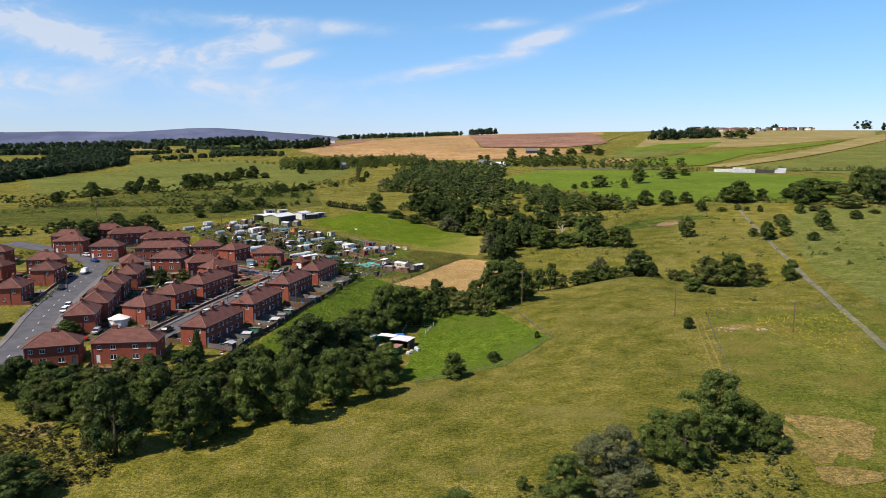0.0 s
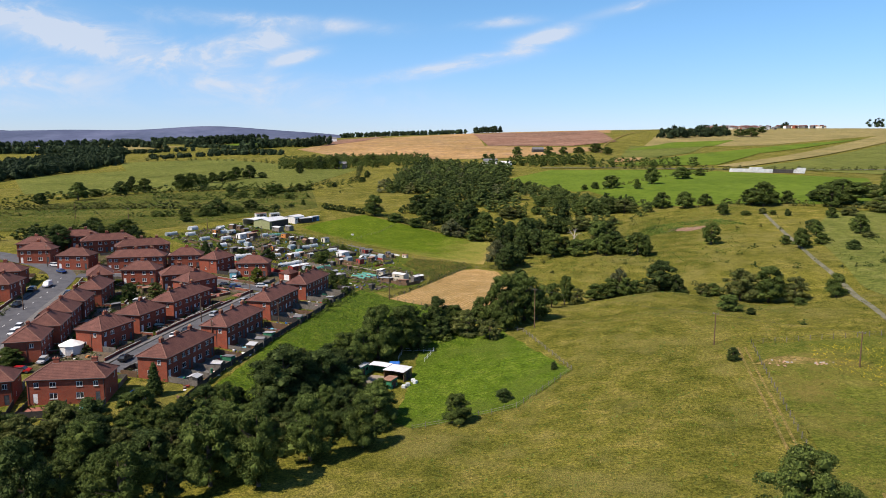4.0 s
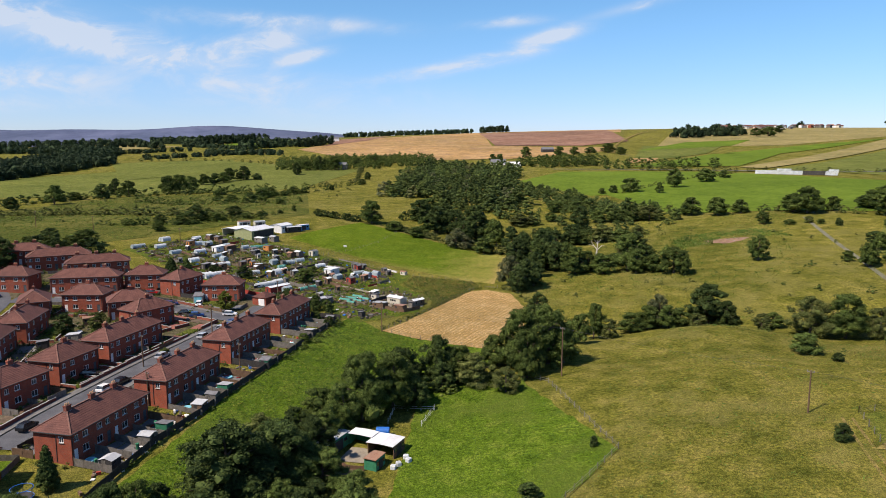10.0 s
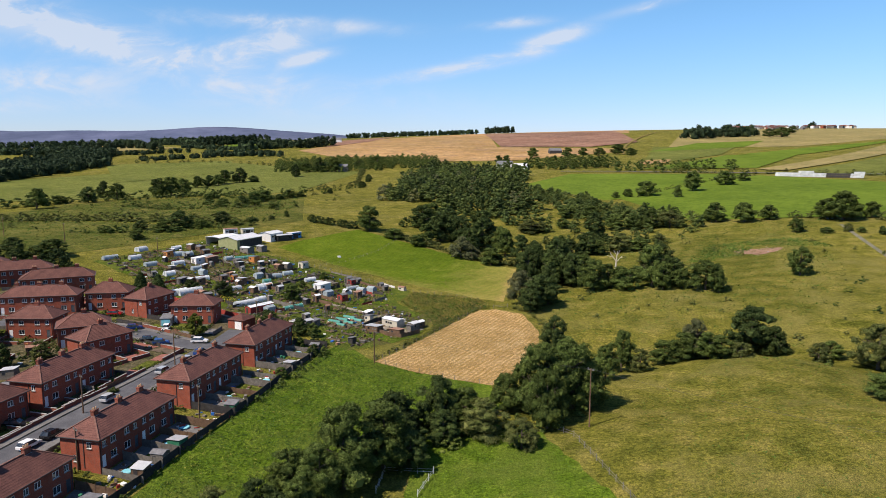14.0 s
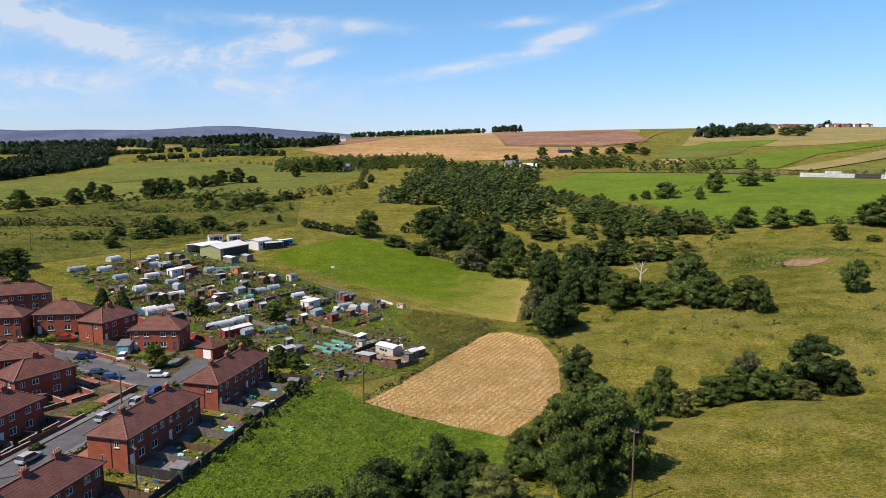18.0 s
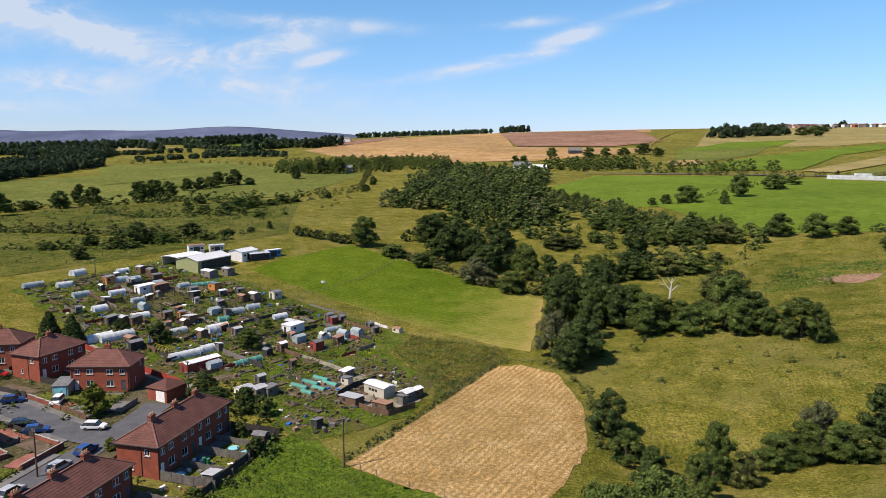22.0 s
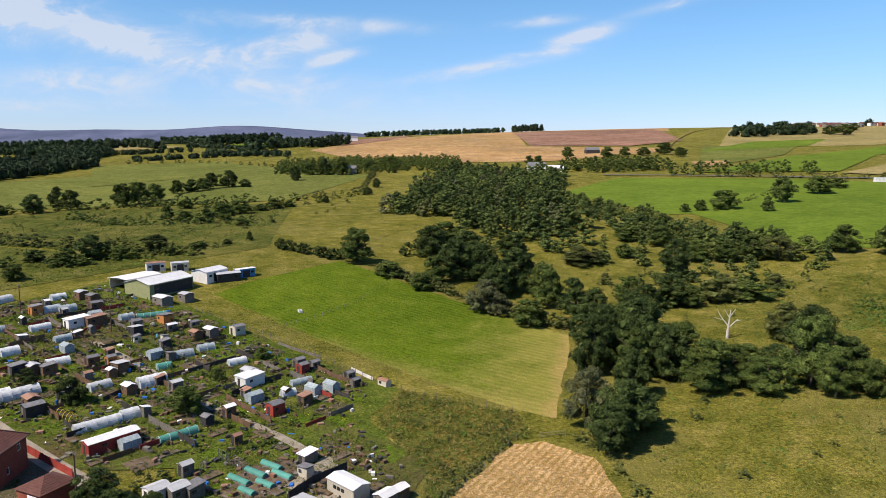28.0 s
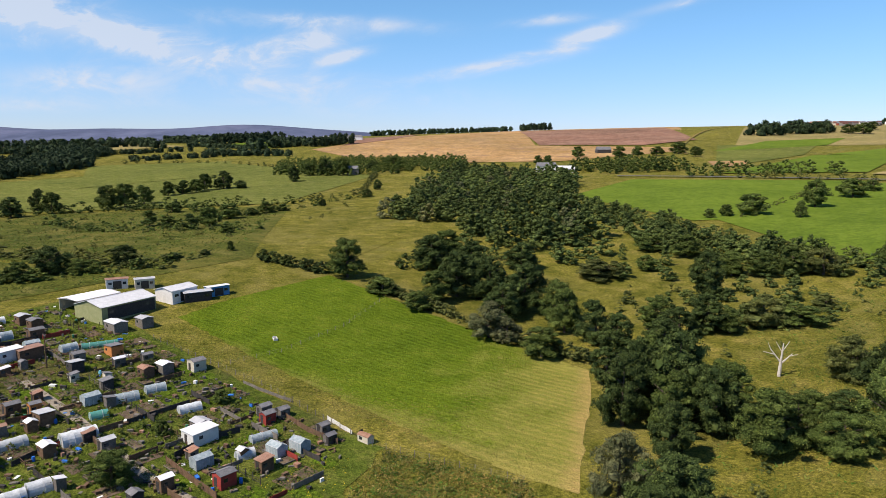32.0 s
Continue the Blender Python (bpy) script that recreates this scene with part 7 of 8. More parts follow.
# walls, hedges and small lawns along the streets
for (line, half), sides in zip(STREETS[:3], ((-1, 1), (-1,), (-1, 1))):
    path = smooth_line(line, 5.2)
    for p, q in zip(path, path[1:]):
        d = (q - p).normalized()
        for side in sides:
            n = Vector((d.y, -d.x)) * side
            a, b = p + n * (half + 0.25), q + n * (half + 0.25)
            run = free_run(a, b)
            roll = est.random()
            if not run or roll > 0.86 or not inside([(-118, 176), (-78, 176), (-70, 282), (-110, 310), (-165, 285), (-160, 240)], a.x, a.y):
                continue
            if roll < 0.55:
                garden_wall(run, M_BRICK_DARK, est.uniform(0.7, 1.0), 0.22, "low brick garden wall with pale coping")
            elif roll < 0.70:
                garden_wall(run, est.choice([W_GREY, W_BROWN, W_BLACK]), est.uniform(0.9, 1.3), 0.05, "weathered board fence along a street", "garden_fence", "fence", False)
            else:
                hedge_rows += [(*run[0].lerp(run[1], k / 5), est.uniform(0.9, 1.4), 1.3) for k in range(6)]
            quad = [tuple(a + n * 0.4 + d * 0.3), tuple(b + n * 0.4 - d * 0.3), tuple(b + n * 3.6 - d * 0.3), tuple(a + n * 3.6 + d * 0.3)]
            if all(off_street(*c) and off_houses(*c) for c in quad):
                mt, what = est.choice([(M_LAWN, "small mown front lawn"), (M_LAWN, "small mown front lawn"), (M_PAVE, "paved front yard"), (M_SOIL, "dug front garden soil"), (M_DRIVE, "red block paved drive")])
                field("front_garden", quad, mt, what, 2, 0.135, category="garden")
                shrub_rows += [(*tuple(a.lerp(b, est.random()) + n * est.uniform(0.4, 3.4)), est.uniform(0.4, 1.4), est.uniform(0.8, 1.9)) for _ in range(est.randrange(1, 5))]
keep = lambda rows: [r for r in rows if off_street(r[0], r[1]) and off_houses(r[0], r[1], 0.1)]
mass("garden_hedge", keep(hedge_rows), M_LEAF_DARK, "clipped dark green hedges round the gardens", "hedge")
mass("garden_shrubs", keep(shrub_rows[::2]), M_LEAF, "flowering shrubs and bushes in the gardens", "shrubs")
mass("garden_shrubs", keep(shrub_rows[1::2]), M_LEAF_OLIVE, "olive-green shrubs in the gardens", "shrubs")

# sheds and lean-tos behind the houses
for x, y, a, w, d, h, wl_, rf in ((-96.0, 239.6, 10, 1.8, 2.4, 1.9, W_GREY, R_FELT), (-99.2, 233.0, 100, 2.0, 2.6, 1.9, W_ORANGE, R_FELT), (-100.8, 226.4, 10, 2.2, 2.8, 2.0, W_GREEN, R_FELT), (-98.4, 246.4, 40, 2.0, 3.0, 2.0, W_BROWN, R_GREY), (-103.5, 219.5, 10, 1.8, 2.2, 1.9, W_BROWN, R_FELT), (-106.2, 236.0, 80, 2.4, 3.0, 2.0, W_GREY, R_GREY), (-110.5, 230.0, 70, 2.0, 2.4, 1.9, W_BLACK, R_FELT), (-104.0, 206.6, 10, 2.0, 2.4, 1.9, W_GREY, R_FELT), (-111.4, 251.5, 60, 2.2, 2.6, 1.9, W_BROWN, R_RUST), (-112.6, 279.5, 60, 2.0, 2.6, 1.9, W_GREY, R_FELT), (-95.6, 298.4, 66, 2.4, 3.0, 2.0, W_GREEN, R_FELT), (-111.6, 303.6, 66, 2.4, 3.0, 2.0, W_BLACK, R_FELT), (-126.0, 305.0, 66, 2.0, 2.6, 2.0, W_BROWN, R_WHITE)):
    if off_houses(x, y, 1.4) and off_street(x, y):
        shed(x, y, a, w, d, h, wl_, rf, "timber garden shed behind the brick houses", int(x) % 2 == 0)

# the lower brick outbuilding beside the bend
annex = new("outbuilding")
tagged(annex, "low brick outbuilding with a tiled lean-to roof", "outbuilding")
bm = bmesh.new()
box(bm, 0, 0, 0.8, 3.0, 4.4, 3.0)
part("wall", bm, M_BRICK, annex)
bm = bmesh.new()
for v in box(bm, 0, 0, 2.55, 3.4, 4.8, 0.14):
    v.co.z += 0.35 * v.co.x / 1.7
part("roof", bm, M_TILE, annex)
bm = bmesh.new()
box(bm, 1.53, -1.0, 1.0, 0.06, 0.9, 2.0)
part("door", bm, M_DOOR_DARK, annex)
seat(annex, -91.2, 245.0, 28)
lean = new("outbuilding")
tagged(lean, "grey garage with a felted roof beside a house", "garage")
bm = bmesh.new()
box(bm, 0, 0, 0.8, 2.8, 5.0, 2.8)
part("wall", bm, M_CONC, lean)
bm = bmesh.new()
for v in box(bm, 0, 0, 2.3, 3.1, 5.3, 0.12):
    v.co.z += 0.15 * v.co.y / 2.6
part("roof", bm, R_FELT, lean)
bm = bmesh.new()
box(bm, 0, -2.53, 0.95, 2.2, 0.06, 1.9)
part("door", bm, M_CYAN, lean)
seat(lean, -92.7, 281.4, -15)

# trampoline and pool beside the house at the wood
tramp = new("trampoline")
tagged(tramp, "round trampoline with a dark safety net", "trampoline")
bm = bmesh.new()
cyl(bm, 0, 0, 0.72, 0.80, 1.5, 1.5, 18)
part("mat", bm, W_BLACK, tramp)
for k in range(6):
    bm = bmesh.new()
    ca, sa = math.cos(k * 1.047), math.sin(k * 1.047)
    cyl(bm, 1.55 * ca, 1.55 * sa, -0.1, 2.3, 0.04, 0.04, 6)
    part("post", bm, M_GUTTER, tramp)
bm = bmesh.new()
for k in range(18):
    a0, a1 = k * 0.349, (k + 1) * 0.349
    for z in (2.2, 0.85):
        limb(bm, (1.55 * math.cos(a0), 1.55 * math.sin(a0), z), (1.55 * math.cos(a1), 1.55 * math.sin(a1), z), 0.05, 0.05, 5)
part("rim", bm, M_BLUE, tramp)
seat(tramp, -70.8, 163.2, 0)
pool = new("garden_pool")
tagged(pool, "rectangular garden pool of bright turquoise water", "pool")
bm = bmesh.new()
for sx, sy, cx, cy in ((3.4, 0.3, 0, -1.1), (3.4, 0.3, 0, 1.1), (0.3, 1.9, -1.55, 0), (0.3, 1.9, 1.55, 0)):
    box(bm, cx, cy, 0.1, sx, sy, 0.9)
part("rim", bm, W_WHITE, pool)
bm = bmesh.new()
box(bm, 0, 0, 0.2, 2.8, 1.9, 0.5)
part("water", bm, M_POOL, pool)
bm = bmesh.new()
box(bm, 0.4, -2.2, 0.02, 5.0, 2.0, 0.2)
part("deck", bm, W_ORANGE, pool)
seat(pool, -79.0, 157.2, 80)

# ---- allotments ----
M_YELLOW = painted("yellow plastic pipe", (0.55, 0.42, 0.02), (0.68, 0.52, 0.04), 0.5)
U = 33
for x, y, a, ln, w, h, mt in ((-142.6, 366, 20, 5, 3.4, 2.2, M_POLY), (-100.7, 314.4, U, 9, 3.2, 2.3, M_POLY), (-104.0, 312.4, U, 7, 3.0, 2.2, M_POLY), (-103.4, 331, U + 10, 5.0, 2.6, 2.0, M_POLY), (-80.2, 326.3, U + 5, 6.0, 3.4, 2.5, M_POLY), (-88.6, 322.0, U, 4.6, 2.6, 2.0, M_POLY), (-81.2, 342.0, U + 12, 4.8, 2.6, 2.0, M_POLYGREY), (-78.2, 347.0, U + 12, 4.0, 2.4, 1.9, M_POLYGREY), (-68.2, 340.6, U + 10, 4.4, 2.2, 1.8, M_POLY), (-79.4, 306.4, U + 5, 8.5, 2.6, 2.0, M_POLY), (-76.4, 311.4, U + 5, 3.4, 2.8, 2.1, M_POLY), (-64.4, 305.4, U + 3, 7.4, 2.0, 1.5, M_NET)):
    tunnel(x, y, a, ln, w, h, mt)
for x, y, a, ln, w, h, mt in ((-81.9, 334.6, U + 10, 3.2, 2.3, 1.7, M_NET), (-51.4, 332.8, U + 12, 5.0, 2.0, 1.6, M_POLYGREY), (-52.0, 326.3, U + 12, 3.2, 2.2, 1.8, M_POLY), (-100.8, 365.2, U + 20, 8.0, 1.9, 1.5, M_NET), (-105.6, 361.4, U, 3.6, 2.6, 2.0, M_POLYGREY), (-126.0, 361.8, U, 4.6, 3.0, 2.2, M_POLYGREY), (-122.6, 363.4, U, 4.2, 2.8, 2.2, M_POLYGREY), (-116.2, 333.5, U, 4.0, 3.0, 2.1, M_POLY), (-128, 344, U, 5, 2.6, 2.0, M_POLYGREY), (-138, 352, U, 5, 2.6, 2.0, M_POLY), (-120, 349, U, 5, 2.4, 1.9, M_POLY), (-131, 372, U, 4, 2.6, 2, M_POLY), (-111, 344, U, 4, 2.2, 1.8, M_POLYGREY), (-146, 349, U, 6, 2.6, 2, M_POLYGREY)):
    tunnel(x, y, a, ln, w, h, mt)
B = U + 90
SHED_A = [(-73.1, 300.0, U, 2.6, 8.4, 2.1, W_RED, R_WHITE), (-61.4, 330.4, U, 3.6, 4.6, 2.2, W_WHITE, R_WHITE), (-62.8, 333.6, B, 2.4, 2.8, 2.0, W_GREY, R_GREY), (-51.6, 317.6, U, 2.2, 2.6, 2.2, W_RED, R_FELT), (-47.6, 323.0, U, 1.8, 2.2, 2.0, W_BROWN, R_RUST), (-52.9, 338.8, U, 1.9, 2.1, 2.0, W_RED, R_FELT), (-54.6, 341.6, U, 1.8, 2.2, 2.0, W_GREY, R_FELT), (-59.3, 314.8, U, 1.6, 2.0, 2.2, W_BROWN, R_WHITE), (-57.2, 293.4, U, 1.6, 1.8, 1.9, W_GREY, R_GREY), (-57.8, 285.8, U, 2.6, 3.0, 2.0, W_WHITE, R_GREY), (-55.2, 286.6, U, 2.4, 2.8, 2.0, W_GREY, R_GREY)]
SHED_B = [(-53.2, 287.6, U, 2.0, 2.4, 1.9, W_GREY, R_FELT), (-40.4, 300.6, U, 1.8, 2.6, 1.7, W_GREY, R_WHITE), (-107.7, 324.6, U, 2.2, 2.8, 2.1, W_BLACK, R_FELT), (-104.9, 325.4, B, 2.2, 2.6, 2.0, W_BROWN, R_GREY), (-102.0, 326.0, U, 2.0, 2.8, 2.1, W_BROWN, R_FELT), (-128.2, 359.0, U, 2.4, 2.6, 2.3, W_ORANGE, R_FELT), (-91.4, 315.6, U, 2.2, 2.6, 2.1, W_GREY, R_FELT), (-82.0, 321.0, B, 2.0, 2.4, 1.9, W_BROWN, R_WHITE), (-92.9, 308.6, U, 2.4, 3.2, 2.1, W_BLACK, R_FELT), (-95.4, 311.6, B, 2.2, 2.8, 2.0, W_BROWN, R_RUST), (-92.9, 333.2, U, 1.6, 1.8, 2.2, W_ORANGE, R_FELT)]
SHED_C = [(-96.7, 332.5, U, 2.0, 2.4, 2.0, W_BROWN, R_FELT), (-80.8, 355.6, B, 2.4, 3.0, 2.1, W_GREY, R_WHITE), (-83.4, 353.0, B, 2.2, 2.6, 2.0, W_BROWN, R_RUST), (-75.4, 358.6, U, 2.6, 2.8, 2.2, W_CREAM, R_FELT), (-87.5, 346.0, U, 1.8, 2.0, 1.9, W_BLACK, R_FELT), (-51.3, 341.8, U, 1.8, 2.0, 1.6, W_GREY, R_FELT), (-42.3, 336.8, U, 1.6, 1.8, 1.7, W_GREY, R_FELT), (-40.2, 333.4, U, 1.4, 1.8, 1.6, W_BLACK, R_FELT), (-34.5, 335.0, B, 1.4, 2.4, 1.2, W_CREAM, R_RUST), (-89.6, 331.0, B, 2.4, 3.2, 2.0, W_BROWN, R_GREY), (-97.8, 352.0, B, 2.4, 2.8, 2.1, W_BLACK, R_GREY)]
SHED_D = [(-113.7, 353.5, U, 3.2, 5.0, 2.3, W_WHITE, R_WHITE), (-110.2, 355.4, U, 3.0, 4.6, 2.4, W_BROWN, R_RUST), (-100.2, 356.4, U, 2.2, 2.4, 2.0, W_GREY, R_FELT), (-95.6, 362.0, B, 2.6, 3.4, 2.1, W_ORANGE, R_FELT), (-116.8, 366.4, U, 2.4, 3.0, 2.1, W_BROWN, R_FELT), (-121, 372, B, 2.6, 3.0, 2.1, W_BROWN, R_FELT), (-125.5, 374, B, 2.6, 3.0, 2.1, W_BROWN, R_GREY), (-103, 375.2, B, 3.2, 5.0, 2.2, W_GREY, R_WHITE), (-98.4, 379.5, B, 2.8, 3.4, 2.2, W_GREY, R_GREY), (-74.3, 324.6, U, 1.8, 2.2, 1.9, W_GREY, R_GREY)]
for rows in (SHED_A, SHED_B, SHED_C, SHED_D):
    for x, y, a, w, d, h, wl_, rf in rows:
        shed(x, y, a, w, d, h, wl_, rf, pent=(int(x * 7) % 3 == 0))
for x, y, a in ((-47.5, 328.2, B), (-86.5, 339.5, U), (-57.4, 322.4, U), (-44.4, 330.4, B), (-113, 360, U), (-106, 338, B), (-70, 300, U)):
    greenhouse(x, y, a)

# the netted beds
for x, y, d in ((-48.6, 292.8, 4.6), (-47.0, 295.4, 4.6), (-45.4, 298.0, 4.4), (-44.4, 292.4, 3.6), (-42.8, 295.4, 4.2), (-46.2, 289.8, 3.2)):
    bed(x, y, B - 3, 1.3, d, "net")
plot_rng = random.Random(21)
uu, vv = Vector((math.sin(radians(B)), math.cos(radians(B)))), Vector((math.sin(radians(U)), math.cos(radians(U))))
AREA = [(-147, 345), (-128, 388), (-97, 373), (-36, 334), (-37, 318), (-60, 296), (-73, 292), (-98, 306)]
AREA_2 = [(-58, 296), (-36, 316), (-24, 300), (-26, 284), (-40, 270), (-46, 274)]
taken = [(t[0], t[1]) for rows in (SHED_A, SHED_B, SHED_C, SHED_D) for t in rows]
veg, tuft, stalks = [], [], []
for i in range(-14, 14):
    for j in range(-12, 12):
        q = Vector((-85, 325)) + uu * (i * 5.4) + vv * (j * 4.6)
        if not (inside(AREA, q.x, q.y) or inside(AREA_2, q.x, q.y)):
            continue
        roll = plot_rng.random()
        x, y = q.x + plot_rng.uniform(-0.8, 0.8), q.y + plot_rng.uniform(-0.8, 0.8)
        near = min(math.hypot(x - tx, y - ty) for tx, ty in taken)
        square = lambda p, q: [tuple(Vector((x, y)) + uu * (a * p) + vv * (b * q)) for a, b in ((-1, -1), (1, -1), (1, 1), (-1, 1))]
        if roll < 0.26 and near > 2.6:
            bed(x, y, plot_rng.choice([U, B]), plot_rng.uniform(1.1, 2.0), plot_rng.uniform(2.4, 4.4), None, plot_rng.choice([W_GREY, W_BROWN, W_BLACK]))
            if plot_rng.random() < 0.7:
                veg += [(x + plot_rng.uniform(-1.2, 1.2), y + plot_rng.uniform(-1.2, 1.2)) for _ in range(12)]
        elif roll < 0.34 and near > 3.0:
            shed(x, y, plot_rng.choice([U, B, U + 180]), plot_rng.uniform(1.1, 1.8), plot_rng.uniform(1.3, 2.3), plot_rng.uniform(1.5, 1.9), plot_rng.choice([W_BROWN, W_BROWN, W_GREY, W_BLACK, W_GREEN, W_CREAM, W_GREY]), plot_rng.choice([R_FELT, R_FELT, R_GREY, R_WHITE, R_RUST]), pent=plot_rng.random() < 0.4)
        elif roll < 0.38:
            butt(x, y, plot_rng.choice([M_BLUE, M_BLUE, W_GREEN, M_CYAN]))
        elif roll < 0.64:
            field("dug_plot", square(plot_rng.uniform(1.2, 2.4), plot_rng.uniform(1.2, 2.1)), M_SOIL, "dug patch of dark bare soil", 1.2, 0.15, category="soil")
            if plot_rng.random() < 0.6:
                for row in range(4):
                    veg += [tuple(Vector((x, y)) + uu * (row - 1.5) * 0.8 + vv * plot_rng.uniform(-1.6, 1.6)) for _ in range(7)]
        elif roll < 0.80:
            field("plot_lawn", square(plot_rng.uniform(1.6, 2.6), plot_rng.uniform(1.4, 2.2)), M_LUSH, "bright green grass of an allotment plot", 1.2, 0.14, category="grass")
        else:
            veg += [(x + plot_rng.uniform(-2, 2), y + plot_rng.uniform(-2, 2)) for _ in range(18)]
        if plot_rng.random() < 0.30:
            stalks += [(x + plot_rng.uniform(-2, 2), y + plot_rng.uniform(-2, 2)) for _ in range(16)]
        tuft += [(x + plot_rng.uniform(-2.6, 2.6), y + plot_rng.uniform(-2.6, 2.6)) for _ in range(40)]
spray("vegetables", veg, M_VEG, 0.30, "rows of leafy vegetables on the plots", "plants", 9, 0.6, 4)
spray("plot_weeds", tuft, M_TUFT, 0.35, "long grass and weeds between plots", "grass", 6, 0.5, 5)
spray("dry_stalks", stalks, M_STALK, 0.3, "dry seed stalks on neglected plots", "plants", 6, 0.8, 6)
# plot dividers
for j in range(-4, 5):
    for i in range(-6, 6):
        a = Vector((-85, 325)) + uu * (i * 9.5) + vv * (j * 10.5 + 5)
        b = a + uu * plot_rng.uniform(5, 9)
        if inside(AREA, a.x, a.y) and inside(AREA, b.x, b.y) and plot_rng.random() < 0.75:
            fence("plot_fence", [tuple(a), tuple(b)], "makeshift low fence between allotment plots", plot_rng.choice([W_GREY, W_BROWN, W_BLACK, W_BROWN]), 1.9, plot_rng.uniform(0.9, 1.5), plot_rng.choice(["board", "rail", "board"]))

for j in range(-8, 9):
    for i in range(-4, 4):
        a = Vector((-85, 325)) + uu * (i * 12.5 + 3) + vv * (j * 6.0)
        b = a + vv * plot_rng.uniform(4, 6)
        if inside(AREA, a.x, a.y) and inside(AREA, b.x, b.y) and plot_rng.random() < 0.6:
            garden_wall((a, b), plot_rng.choice([W_GREY, W_BROWN, W_BLACK, W_BROWN, W_RED]), plot_rng.uniform(0.6, 1.1), 0.05, "makeshift board fence between allotment plots", "plot_fence", "fence", False)
hoops = new("crop_hoops")
tagged(hoops, "row of bright yellow plastic crop hoops", "hoops")
for k in range(5):
    bm = bmesh.new()
    for i in range(10):
        p0, p1 = math.pi * i / 10, math.pi * (i + 1) / 10
        limb(bm, (math.cos(p0) * 1.0, k * 1.3, math.sin(p0) * 1.5), (math.cos(p1) * 1.0, k * 1.3, math.sin(p1) * 1.5), 0.045, 0.045, 5)
    part("hoop", bm, M_YELLOW, hoops)
seat(hoops, -88.3, 309.6, B)

# fences, hedge and trellis of the nearest plots
for pts, mt, h, what in (([(-63.1, 322.3), (-56.1, 317.1), (-51.1, 313.6)], W_BROWN, 1.3, "dark brown board fence beside the plot path"), ([(-62.5, 323.8), (-60.0, 330.6), (-56.2, 334.3)], W_BLACK, 1.2, "tarred board fence beside a white shed"), ([(-84.6, 316.6), (-82.2, 325.5), (-78.2, 328.9)], W_BLACK, 1.0, "tarred board fence between plots"), ([(-94.8, 328.5), (-91.6, 331.8), (-91.7, 335.5)], W_BROWN, 1.2, "brown board fence between plots"), ([(-118.8, 336.8), (-115.4, 344.0)], W_BROWN, 1.2, "brown board fence between plots"), ([(-121.3, 357.1), (-115.2, 365.0)], W_BLACK, 1.2, "tarred board fence between plots"), ([(-110.2, 325.3), (-106.7, 328.7)], W_BROWN, 1.2, "brown board fence between plots"), ([(-50.5, 341.2), (-45.0, 336.6), (-38.8, 333.1)], W_BROWN, 1.1, "brown board fence along the end plot"), ([(-47.2, 328.7), (-43.5, 326.4)], W_RED, 1.1, "red-brown board fence beside a tunnel"), ([(-43.0, 342.0), (-37.4, 337.2)], W_WHITE, 0.8, "white board fence beside the hay field"), ([(-63.7, 354.3), (-58.8, 351.5), (-51.8, 348.0)], W_GREY, 0.7, "low grey board fence beside the hay field")):
    fence("plot_fence", pts, what, mt, 1.9, h)
mass("hedge", along([(-53.6, 300.3), (-50.3, 303.4), (-47.6, 306.8)], 0.8, 1.2, 1.6, 0.9, 0.15), M_LEAF_DARK, "clipped dark hedge beside the netted beds", "hedge")
for k, (x, y) in enumerate(((-53.6, 298.4), (-52.0, 297.2), (-50.2, 296.6), (-55.0, 294.6))):
    trellis = new("bean_trellis")
    tagged(trellis, "grey timber trellis frame for climbing beans", "trellis", "bean trellises")
    for u in (-1.1, 0.0, 1.1):
        bm = bmesh.new()
        box(bm, u, 0, 0.9, 0.08, 0.08, 2.2)
        part("post", bm, W_GREY, trellis)
    for z in (0.7, 1.3, 1.9):
        bm = bmesh.new()
        box(bm, 0, 0.06, z, 2.4, 0.04, 0.06)
        part("rail", bm, W_GREY, trellis)
    seat(trellis, x, y, 33 + 57 * (k % 2))
trough = new("water_trough")
tagged(trough, "white plastic water trough beside a broken fence", "trough")
for sx, sy, cx, cy in ((2.0, 0.06, 0, 0.42), (2.0, 0.06, 0, -0.42), (0.06, 0.78, -0.97, 0), (0.06, 0.78, 0.97, 0)):
    bm = bmesh.new()
    box(bm, cx, cy, 0.3, sx, sy, 0.6)
    part("side", bm, W_WHITE, trough)
bm = bmesh.new()
box(bm, 0, 0, 0.08, 1.88, 0.78, 0.08)
part("base", bm, W_WHITE, trough)
seat(trough, -66.0, 379.0, 60)

# the hut with its yard beside the stubble
field("hut_yard", [(-37.5, 288.5), (-31, 296), (-22.5, 289.5), (-28.5, 282)], M_PATH, "bare earth yard round the huts", 2, 0.17, category="yard")
shed(-31.6, 291.6, B + 4, 3.0, 6.0, 2.3, W_CREAM, R_WHITE, "cream hut with a pale sheet roof", windows=3)
shed(-25.6, 289.4, U, 2.2, 2.8, 2.0, W_GREY, R_WHITE, "grey hut with a pale sheet roof")
shed(-24.0, 291.6, U, 1.8, 2.2, 1.8, W_BROWN, R_WHITE, "small brown hut with a pale roof")
shed(-36.2, 286.2, B, 2.4, 4.6, 1.7, W_BROWN, R_GREY, "low brown shelter with a sheet roof", True)
shed(-29.6, 284.2, B, 2.0, 3.8, 1.6, W_BROWN, R_RUST, "low brown shelter with a rusty roof", True)
fence("yard_fence", [(-39.5, 288.5), (-37.5, 293.5), (-33.5, 298.5)], "dark board fence round the yard", W_BLACK, 1.8, 1.6)
